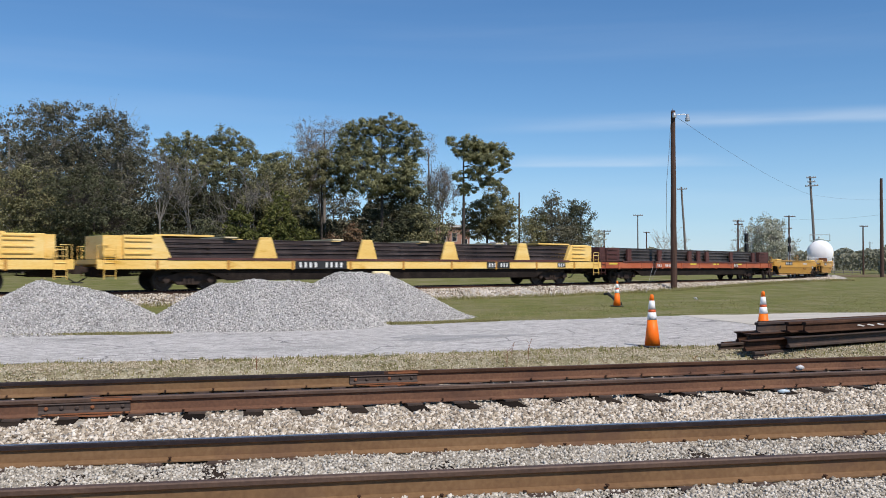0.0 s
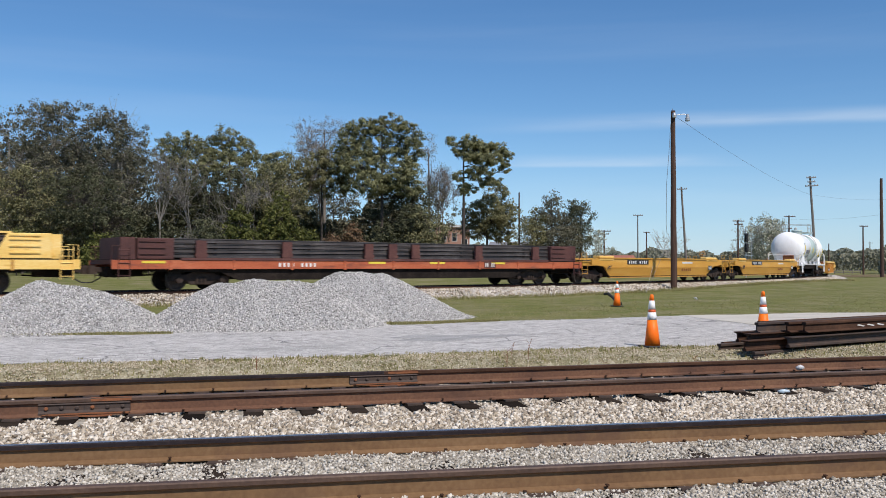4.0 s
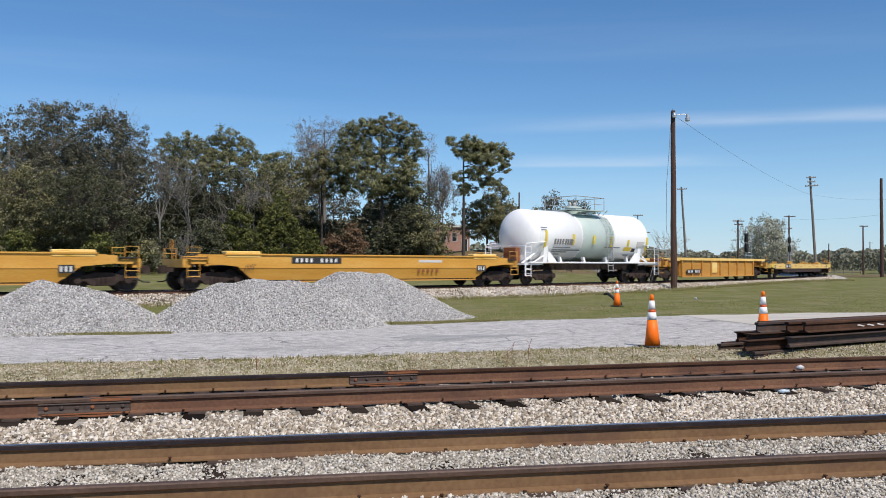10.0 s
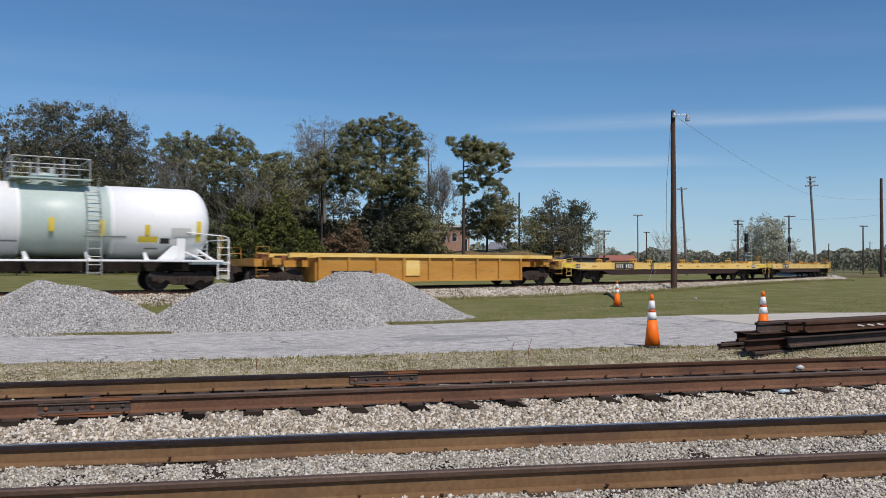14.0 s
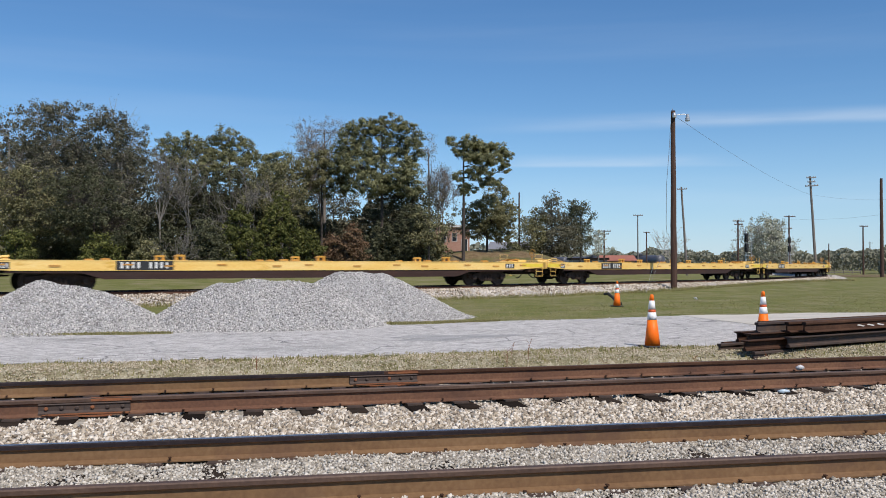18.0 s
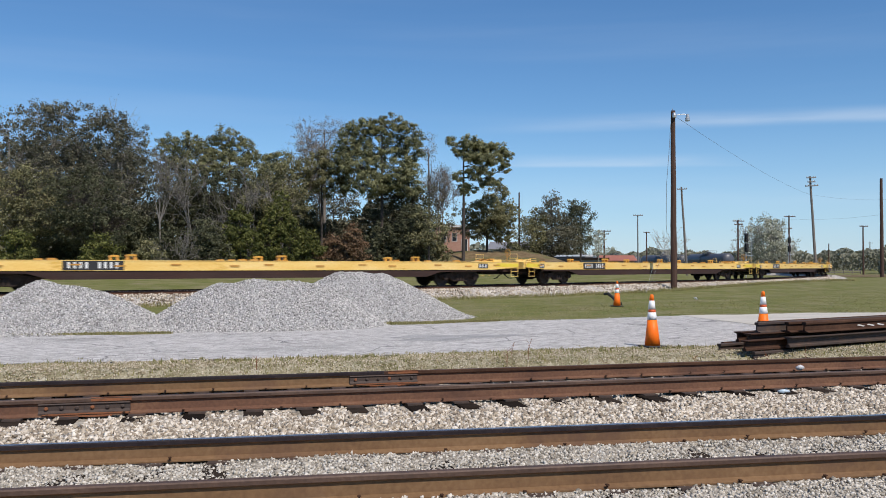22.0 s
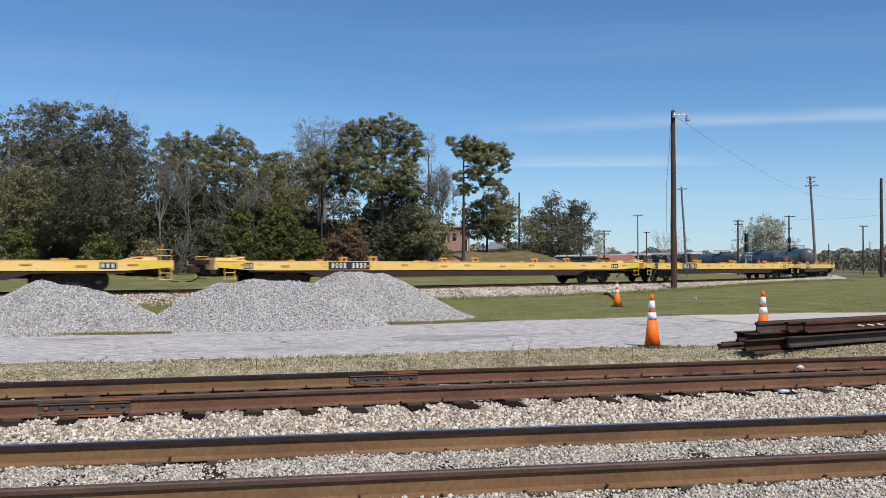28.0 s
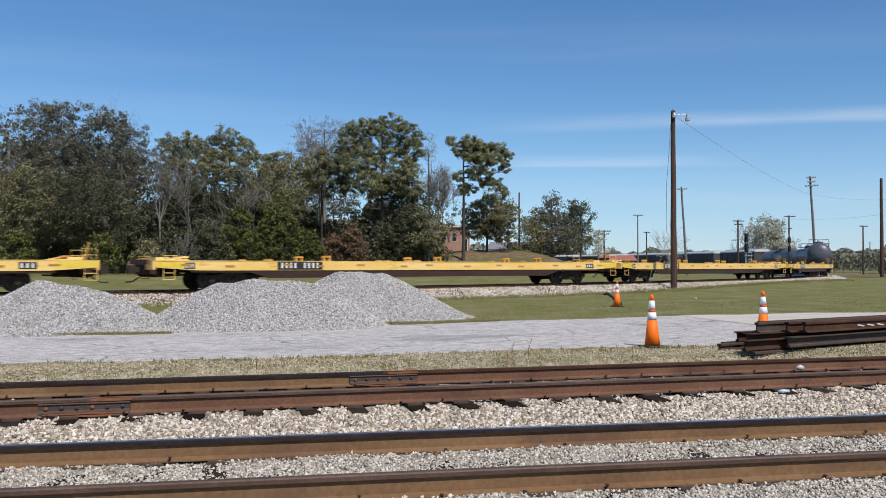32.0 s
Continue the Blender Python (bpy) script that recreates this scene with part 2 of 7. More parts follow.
M_tie = mat("tie_wood", [(0.008, 0.006, 0.005), (0.018, 0.013, 0.010), (0.060, 0.044, 0.033)], 0.95, spec=0.06, scale=3, fine=50, bump=0.7, depth=0.006, stretch=(1, 6, 6), vary=0.3)
M_yellow = mat("car_yellow", [(0.72, 0.42, 0.080), (0.82, 0.55, 0.165), (0.87, 0.66, 0.30)], 0.46, scale=0.8, fine=14, bump=0.08, depth=0.004, stretch=(0.5, 1, 2.5), stain=(0.56, 0.29, 0.018), stain_at=(0.57, 0.68), stain_scale=1.1)
M_gold = mat("car_gold", [(0.50, 0.235, 0.030), (0.58, 0.295, 0.045), (0.65, 0.38, 0.095)], 0.55, scale=0.8, fine=14, bump=0.08, depth=0.004, stretch=(0.5, 1, 2.5), stain=(0.28, 0.13, 0.04), stain_at=(0.62, 0.82), stain_scale=1.4)
M_orange = mat("car_orange", [(0.39, 0.17, 0.026), (0.49, 0.235, 0.04), (0.57, 0.32, 0.08)], 0.6, scale=0.8, fine=14, bump=0.1, depth=0.004, stretch=(0.5, 1, 2.5), stain=(0.20, 0.085, 0.03), stain_at=(0.56, 0.76), stain_scale=1.6)
M_deck = mat("car_deck", [(0.55, 0.45, 0.25), (0.68, 0.58, 0.36), (0.76, 0.70, 0.52)], 0.8, scale=1.4, fine=18, bump=0.2, depth=0.006, stain=(0.32, 0.22, 0.12), stain_at=(0.55, 0.75), stain_scale=0.9)
M_redcar = mat("car_red", [(0.27, 0.055, 0.022), (0.42, 0.10, 0.038), (0.50, 0.17, 0.08)], 0.65, scale=0.9, fine=16, bump=0.12, depth=0.004, stretch=(0.5, 1, 2.5), stain=(0.13, 0.05, 0.035), stain_at=(0.52, 0.74), stain_scale=1.5)
M_maroon = mat("car_maroon", [(0.050, 0.018, 0.016), (0.085, 0.030, 0.026), (0.14, 0.06, 0.045)], 0.75, scale=1.2, fine=18, bump=0.15, depth=0.004)
M_under = mat("underframe", [(0.010, 0.008, 0.007), (0.019, 0.015, 0.013), (0.042, 0.032, 0.026)], 0.9, scale=2, fine=24, bump=0.3, depth=0.006, spec=0.08)
M_truck = mat("truck_iron", [(0.022, 0.017, 0.015), (0.045, 0.033, 0.028), (0.085, 0.06, 0.05)], 0.85, 0.0, scale=4, fine=30, bump=0.3, depth=0.006, spec=0.12)
M_wheel = mat("wheel_steel", [(0.03, 0.024, 0.022), (0.05, 0.04, 0.036), (0.09, 0.07, 0.06)], 0.65, 0.4, scale=4, fine=30, bump=0.1, depth=0.003)
M_white = mat("tank_white", [(0.80, 0.795, 0.78), (0.87, 0.87, 0.865), (0.90, 0.90, 0.90)], 0.4, scale=0.7, fine=10, bump=0.02, depth=0.003, stretch=(1, 1, 0.4), stain=(0.55, 0.53, 0.49), stain_at=(0.64, 0.9), stain_scale=1.2)
M_mint = mat("tank_mint", [(0.40, 0.48, 0.445), (0.46, 0.54, 0.50), (0.52, 0.59, 0.55)], 0.45, scale=0.8, fine=10, bump=0.02, depth=0.003, stretch=(1, 1, 0.4))
M_steelgrey = mat("grey_steel", [(0.28, 0.29, 0.29), (0.42, 0.43, 0.42), (0.55, 0.56, 0.54)], 0.55, 0.3, scale=3, fine=30, bump=0.1, depth=0.003)
M_tankblack = mat("tank_black", [(0.042, 0.044, 0.056), (0.070, 0.073, 0.088), (0.11, 0.114, 0.13)], 0.42, scale=0.7, fine=10, bump=0.03, depth=0.003)
M_hopper = mat("hopper_grey", [(0.030, 0.029, 0.031), (0.050, 0.049, 0.051), (0.085, 0.083, 0.085)], 0.7, scale=0.7, fine=10, bump=0.05, depth=0.003)
M_hopper_roof = mat("hopper_roof", [(0.42, 0.43, 0.44), (0.55, 0.56, 0.57), (0.66, 0.66, 0.66)], 0.6, scale=0.7, fine=10, bump=0.05, depth=0.003)
M_paint_white = mat("paint_white", [(0.70, 0.70, 0.68), (0.80, 0.80, 0.78)], 0.6, scale=4, fine=40, bump=0.05, depth=0.002)
M_paint_black = mat("paint_black", [(0.014, 0.014, 0.015), (0.03, 0.03, 0.032)], 0.6, scale=4, fine=40, bump=0.05, depth=0.002)
M_paint_grey = mat("paint_grey", [(0.16, 0.16, 0.17), (0.25, 0.25, 0.26)], 0.6, scale=4, fine=40, bump=0.05, depth=0.002)
M_tape = mat("yellow_tape", [(0.68, 0.50, 0.04), (0.78, 0.62, 0.08)], 0.4, scale=4, fine=40, bump=0.02, depth=0.002)
M_cone = mat("cone_orange", [(0.92, 0.155, 0.010), (0.98, 0.21, 0.016)], 0.5, scale=4, fine=40, bump=0.04, depth=0.002, stain=(0.66, 0.17, 0.05), stain_at=(0.66, 0.85), stain_scale=7, spec=0.25)
M_conered = mat("cone_dark_orange", [(0.62, 0.09, 0.02), (0.72, 0.12, 0.03)], 0.5, scale=4, fine=40, bump=0.04, depth=0.002)
M_collar = mat("reflective_white", [(0.74, 0.73, 0.71), (0.84, 0.84, 0.83)], 0.45, scale=10, fine=60, bump=0.04, depth=0.002, stain=(0.55, 0.48, 0.42), stain_at=(0.6, 0.8), stain_scale=9)
M_rubber = mat("black_rubber", [(0.014, 0.014, 0.014), (0.03, 0.03, 0.03)], 0.8, scale=8, fine=60, bump=0.2, depth=0.003)
M_pole = mat("pole_wood", [(0.036, 0.018, 0.013), (0.070, 0.036, 0.025), (0.12, 0.07, 0.05)], 0.9, scale=2.5, fine=24, bump=0.5, depth=0.01, stretch=(5, 5, 0.5))
M_pole_grey = mat("pole_weathered", [(0.10, 0.085, 0.075), (0.16, 0.14, 0.125), (0.24, 0.21, 0.19)], 0.9, scale=2.5, fine=24, bump=0.5, depth=0.01, stretch=(5, 5, 0.5))
M_galv = mat("galvanised", [(0.40, 0.41, 0.42), (0.55, 0.56, 0.57)], 0.45, 0.6, scale=6, fine=40, bump=0.05, depth=0.002)
M_cable = mat("cable", [(0.12, 0.12, 0.13), (0.18, 0.18, 0.19)], 0.6, scale=6, fine=40, bump=0)
M_bark = mat("bark", [(0.030, 0.023, 0.018), (0.058, 0.046, 0.037), (0.10, 0.082, 0.068)], 0.95, scale=2, fine=14, bump=0.9, depth=0.03, stretch=(2, 2, 0.5))
M_bark_silver = mat("bark_silver", [(0.10, 0.09, 0.075), (0.17, 0.155, 0.135), (0.25, 0.23, 0.20)], 0.95, scale=2, fine=14, bump=0.4, depth=0.02, stretch=(2, 2, 0.5))
M_bark_pale = mat("bark_pale", [(0.11, 0.095, 0.08), (0.19, 0.165, 0.14), (0.28, 0.25, 0.22)], 0.95, scale=2, fine=14, bump=0.6, depth=0.02, stretch=(2, 2, 0.5))
M_leaf_dark = leafy("leaf_dark", [(0.040, 0.038, 0.025), (0.125, 0.119, 0.077), (0.26, 0.246, 0.168)])
# dark evergreen leaf; on the understory its colour also holds the canopy's shade
M_leaf_evergreen_shade = leafy("leaf_evergreen_shade", [(0.030, 0.034, 0.018), (0.080, 0.084, 0.046), (0.165, 0.166, 0.095)])
M_leaf_pine = leafy("leaf_pine", [(0.050, 0.053, 0.026), (0.170, 0.171, 0.082), (0.36, 0.345, 0.170)])
M_leaf_olive = leafy("leaf_olive", [(0.052, 0.050, 0.024), (0.175, 0.166, 0.080), (0.35, 0.325, 0.17)])
M_leaf_bud = leafy("leaf_bud", [(0.16, 0.14, 0.115), (0.26, 0.23, 0.19), (0.37, 0.335, 0.285)])
M_leaf_fresh = leafy("leaf_fresh", [(0.045, 0.054, 0.016), (0.10, 0.110, 0.030), (0.21, 0.208, 0.062)])
M_leaf_rust = leafy("leaf_rust", [(0.10, 0.058, 0.034), (0.17, 0.105, 0.06), (0.25, 0.17, 0.10)])
M_leaf_grey = leafy("leaf_grey", [(0.26, 0.275, 0.20), (0.38, 0.39, 0.30), (0.52, 0.52, 0.42)])
# paler than near leaves: distance haze is mixed into the colour
M_leaf_far_hazed = leafy("leaf_far_hazed", [(0.15, 0.153, 0.108), (0.22, 0.22, 0.16), (0.31, 0.305, 0.23)])
M_blade = leafy("grass_blade", [(0.14, 0.150, 0.042), (0.27, 0.245, 0.095), (0.43, 0.37, 0.20)], 0.8)
M_earth = mat("bank_earth", [(0.094, 0.061, 0.032), (0.165, 0.118, 0.066), (0.26, 0.205, 0.12)], 0.95, scale=1.6, fine=8, bump=0.8, depth=0.08, world_co=True, stain=(0.10, 0.11, 0.04), stain_at=(0.48, 0.66), stain_scale=0.3, spec=0.1)
M_brick = mat("brick_wall", [(0.28, 0.14, 0.10), (0.36, 0.20, 0.145), (0.42, 0.26, 0.20)], 0.9, scale=2, fine=20, bump=0.3, depth=0.01, stretch=(1, 1, 3))
M_roof = mat("roof_red", [(0.25, 0.09, 0.06), (0.33, 0.13, 0.09)], 0.8, scale=1, fine=10, bump=0.2, depth=0.01)
M_roof_pale = mat("roof_pale", [(0.50, 0.49, 0.47), (0.62, 0.61, 0.59)], 0.8, scale=1, fine=10, bump=0.2, depth=0.01)
M_glass = mat("dark_glass", [(0.02, 0.022, 0.025), (0.035, 0.038, 0.042)], 0.1, scale=1, fine=5, bump=0)
M_plastic = mat("plastic_litter", [(0.34, 0.33, 0.32), (0.62, 0.62, 0.62)], 0.35, scale=14, fine=60, bump=0.6, depth=0.01)
M_blue = mat("litter_blue", [(0.28, 0.42, 0.52), (0.60, 0.66, 0.70)], 0.5, scale=14, fine=60, bump=0.3, depth=0.01)
M_paint_mark = mat("chalk_paint", [(0.50, 0.48, 0.45), (0.70, 0.68, 0.65)], 0.7, scale=14, fine=60, bump=0.2, depth=0.002)


# ---- mesh tools ----
def box(bm, x0, x1, y0, y1, z0, z1):
    v = [bm.verts.new(p) for p in ((x0, y0, z0), (x1, y0, z0), (x1, y1, z0), (x0, y1, z0), (x0, y0, z1), (x1, y0, z1), (x1, y1, z1), (x0, y1, z1))]
    for f in ((3, 2, 1, 0), (4, 5, 6, 7), (0, 1, 5, 4), (1, 2, 6, 5), (2, 3, 7, 6), (3, 0, 4, 7)):
        bm.faces.new([v[i] for i in f])
    return v


def prism(bm, pts, axis, a, b):
    """The outline pts drawn out along an axis from a to b."""
    def put(p, q):
        return {"x": (q, p[0], p[1]), "y": (p[0], q, p[1]), "z": (p[0], p[1], q)}[axis]
    lo, hi = [bm.verts.new(put(p, a)) for p in pts], [bm.verts.new(put(p, b)) for p in pts]
    bm.faces.new(lo), bm.faces.new(hi[::-1])
    for i in range(len(pts)):
        j = (i + 1) % len(pts)
        bm.faces.new((lo[j], lo[i], hi[i], hi[j]))


def tube(bm, path, radius, seg=8, close=True):
    """A round bar along a path; radius may be a list, one for each point."""
    rings, up = [], Vector((0.03, 0.01, 1))
    for i, p in enumerate(path):
        p = Vector(p)
        d = (Vector(path[min(i + 1, len(path) - 1)]) - Vector(path[max(i - 1, 0)])).normalized()
        s = d.cross(up)
        s = (s if s.length > 0.06 else d.cross(Vector((1, 0.02, 0)))).normalized()
        t = s.cross(d)
        r = radius[i] if isinstance(radius, (list, tuple)) else radius
        rings.append([bm.verts.new(p + (s * math.cos(2 * math.pi * k / seg) + t * math.sin(2 * math.pi * k / seg)) * r) for k in range(seg)])
    for a, b in zip(rings, rings[1:]):
        for k in range(seg):
            bm.faces.new((a[k], a[(k + 1) % seg], b[(k + 1) % seg], b[k]))
    if close:
        bm.faces.new(rings[0][::-1]), bm.faces.new(rings[-1])


def lathe(bm, prof, axis="z", seg=24, at=(0, 0, 0)):
    """A turned body: prof holds (radius, height) pairs."""
    rings = []
    for r, h in prof:
        ring = []
        for k in range(seg):
            c, s = math.cos(2 * math.pi * k / seg) * r, math.sin(2 * math.pi * k / seg) * r
            p = {"z": (c, s, h), "x": (h, c, s), "y": (s, h, c)}[axis]
            ring.append(bm.verts.new(Vector(p) + Vector(at)))
        rings.append(ring)
    for a, b in zip(rings, rings[1:]):
        for k in range(seg):
            bm.faces.new((a[k], a[(k + 1) % seg], b[(k + 1) % seg], b[k]))
    bm.faces.new(rings[0][::-1]), bm.faces.new(rings[-1])


def bevelled(bm, width, segments=1):
    bmesh.ops.bevel(bm, geom=bm.edges[:], offset=width, segments=segments, affect="EDGES", clamp_overlap=True)
    return bm


def part(name, bm, material, parent=None, label="", at=None, smooth=False):
    """Links a bmesh as one mesh object under a thing or part."""
    bmesh.ops.recalc_face_normals(bm, faces=bm.faces[:])
    me = bpy.data.meshes.new(name)
    bm.to_mesh(me)
    bm.free()
    me.materials.append(material)
    if smooth:
        me.polygons.foreach_set("use_smooth", [True] * len(me.polygons))
    ob = new(name, me)
    ob.parent = parent
    if at:
        ob.location = at
    return tagged(ob, label)


def piece(name, me, parent=None, at=(0, 0, 0), rz=0.0):
    ob = new(name, me)
    ob.parent = parent
    ob.location, ob.rotation_euler = at, (0, 0, rz)
    return ob


def bm_mesh(name, bm, material):
    bmesh.ops.recalc_face_normals(bm, faces=bm.faces[:])
    me = bpy.data.meshes.new(name)
    bm.to_mesh(me)
    bm.free()
    me.materials.append(material)
    return me


def thing(name, label, category, group="", kind=""):
    return tagged(new(name), label, category, group, kind)


def raw_mesh(name, V, F, material, smooth=False):
    """A mesh from arrays: V (n, 3), F (m, corners)."""
    me = bpy.data.meshes.new(name)
    k = F.shape[1]
    me.vertices.add(len(V))
    me.vertices.foreach_set("co", np.ascontiguousarray(V, dtype=np.float32).ravel())
    me.loops.add(F.size)
    me.loops.foreach_set("vertex_index", np.ascontiguousarray(F, dtype=np.int32).ravel())
    me.polygons.add(len(F))
    me.polygons.foreach_set("loop_start", np.arange(0, F.size, k, dtype=np.int32))
    if smooth:
        me.polygons.foreach_set("use_smooth", np.ones(len(F), dtype=bool))
    me.update(calc_edges=True)
    me.materials.append(material)
    return me


def sheet(name, xs, ys, height, material, smooth=True):
    """A grid over xs and ys (row by row); height gives x, y, z arrays from them."""
    A, B = np.meshgrid(xs, ys)
    X, Y, Z = height(A, B)
    n, m = A.shape
    i = np.arange(n * m).reshape(n, m)
    F = np.stack([i[:-1, :-1], i[:-1, 1:], i[1:, 1:], i[1:, :-1]], -1).reshape(-1, 4)
    return raw_mesh(name, np.stack([X, Y, Z], -1).reshape(-1, 3), F, material, smooth)


_g = (1 + 5 ** 0.5) / 2
ICO_V = np.array([(-1, _g, 0), (1, _g, 0), (-1, -_g, 0), (1, -_g, 0), (0, -1, _g), (0, 1, _g), (0, -1, -_g), (0, 1, -_g), (_g, 0, -1), (_g, 0, 1), (-_g, 0, -1), (-_g, 0, 1)]) / 1.9
ICO_F = np.array([(0, 11, 5), (0, 5, 1), (0, 1, 7), (0, 7, 10), (0, 10, 11), (1, 5, 9), (5, 11, 4), (11, 10, 2), (10, 7, 6), (7, 1, 8), (3, 9, 4), (3, 4, 2), (3, 2, 6), (3, 6, 8), (3, 8, 9), (4, 9, 5), (2, 4, 11), (6, 2, 10), (8, 6, 7), (9, 8, 1)])
OCT_V = np.array([(1, 0, 0), (-1, 0, 0), (0, 1, 0), (0, -1, 0), (0, 0, 1), (0, 0, -1)], float)
WEDGE_V = np.array([(-1, -0.8, -0.75), (1, -0.7, -0.75), (0.1, 1, -0.75), (-0.85, -0.7, 0.75), (0.95, -0.75, 0.75), (0, 0.9, 0.75)])
WEDGE_F = np.array([(0, 2, 1), (3, 4, 5), (0, 1, 4), (0, 4, 3), (1, 2, 5), (1, 5, 4), (2, 0, 3), (2, 3, 5)])
OCT_F = np.array([(0, 2, 4), (2, 1, 4), (1, 3, 4), (3, 0, 4), (2, 0, 5), (1, 2, 5), (3, 1, 5), (0, 3, 5)])


def turns(rng, n):
    """n random rotations."""
    q = rng.normal(size=(n, 4))
    q /= np.linalg.norm(q, axis=1)[:, None]
    w, x, y, z = q.T
    return np.stack([1 - 2 * (y * y + z * z), 2 * (x * y - z * w), 2 * (x * z + y * w), 2 * (x * y + z * w), 1 - 2 * (x * x + z * z), 2 * (y * z - x * w), 2 * (x * z - y * w), 2 * (y * z + x * w), 1 - 2 * (x * x + y * y)], -1).reshape(n, 3, 3)


def stones(name, places, size, material, rng, rough=True):
    """Broken stones of about that size (radius) at the places, as one mesh."""
    BV, BF = (WEDGE_V, WEDGE_F) if rough else (OCT_V, OCT_F)
    n, k = len(places), len(BV)
    V = BV[None] * (1 + rng.uniform(-0.32, 0.32, (n, k, 1)))
    V = V * rng.uniform(0.5, 1.2, (n, 1, 3))
    V = np.einsum("nij,nkj->nki", turns(rng, n), V)
    V = V * (size * rng.uniform(0.6, 1.45, (n, 1, 1))) + places[:, None, :]
    F = BF[None] + (np.arange(n) * k)[:, None, None]
    return raw_mesh(name, V.reshape(-1, 3), F.reshape(-1, 3), material)


def leaves(places, size, rng, facing=None, slim=1.0):
    """Small quads at the places, turned at random or towards facing: vertices and faces."""
    n = len(places)
    if facing is None:
        R = turns(rng, n)
        u, w = R[:, :, 0], R[:, :, 1]
    else:
        u = np.cross(facing, rng.normal(size=(n, 3)))
        u /= np.linalg.norm(u, axis=1)[:, None] + 1e-9
        w = np.cross(facing, u)
        w /= np.linalg.norm(w, axis=1)[:, None] + 1e-9
    s = (size * rng.uniform(0.55, 1.4, n))[:, None]
    V = np.stack([places - u * s - w * s * 0.5 * slim, places + u * s * 0.2 - w * s * 0.75 * slim, places + u * s + w * s * 0.35 * slim, places - u * s * 0.3 + w * s * 0.75 * slim], 1)
    return V.reshape(-1, 3), np.arange(4 * n).reshape(n, 4)


def ss(a, b, x):
    t = np.clip((x - a) / (b - a), 0, 1)
    return t * t * (3 - 2 * t)


def lump(x, y, k=1.0):
    """Smooth unevenness of the ground, about -1 to 1."""
    return (np.sin(x * 0.9 * k + 1.3) * np.cos(y * 0.7 * k + 0.4) + np.sin(x * 0.37 * k - y * 0.53 * k) + 0.5 * np.sin(x * 2.1 * k + y * 1.7 * k)) / 2.5


# ---- the plan ----
SIDING, NEAR = (0.25, 10.04, 11.60), (0.18, 6.20, 7.72)      # slope, near rail, far rail (y at x = 0)
RAIL_Z = 0.47                                                 # rail tops of the curved line
# the curved line: places and headings at even steps of its length
STEP, S_LO, S_HI = 0.5, -320.0, 560.0
_s = np.arange(0, S_HI, STEP) - 20
_k = 0.005674 - 0.000889 * np.clip((_s - 60) / 60, -2, 2) + 0.0031 * np.clip((_s - 76) / 25, 0, 1)
_h = 0.5376 + np.cumsum(_k) * STEP
_x, _y = -18.135 + np.cumsum(np.cos(_h)) * STEP, 29.36 + np.cumsum(np.sin(_h)) * STEP
_b = np.arange(S_LO, -20, STEP)
LINE_S = np.concatenate([_b, _s])
LINE_X = np.concatenate([-18.135 + math.cos(0.5376) * (_b + 20), _x])
LINE_Y = np.concatenate([29.36 + math.sin(0.5376) * (_b + 20), _y])
LINE_H = np.concatenate([np.full(len(_b), 0.5376), _h])


def on_line(s, side=0.0):
    """x, y, heading at length s of the curved line, side metres towards the camera."""
    h = np.interp(s, LINE_S, LINE_H)
    return np.interp(s, LINE_S, LINE_X) + np.sin(h) * side, np.interp(s, LINE_S, LINE_Y) - np.cos(h) * side, h


def run(t):
    """How far the train has gone at t seconds."""
    return 0.40 + 7.2826 * t + 0.03118 * (t - 16) ** 2 / 2


def ground_z(x, y):
    w = y - 0.25 * x
    z = -0.30 * (1 - ss(11.9, 12.7, w))
    z = z + 0.75 * ss(42, 78, y) * (1 - ss(10, 45, x)) * (1 - ss(110, 150, y))
    z = z - 0.07 * ss(26, 36, y) * (1 - ss(60, 80, y))
    return z + 0.02 * lump(x, y, 0.5) * ss(13, 18, w)


# ---- ground ----
def road_near(a):
    # the road's edge towards the tracks, y at x = a
    return 14.0 + 0.245 * a - 0.075 * np.clip(a, 0, 12) - 0.52 * (1 - ss(-1.0, 3.6, a))


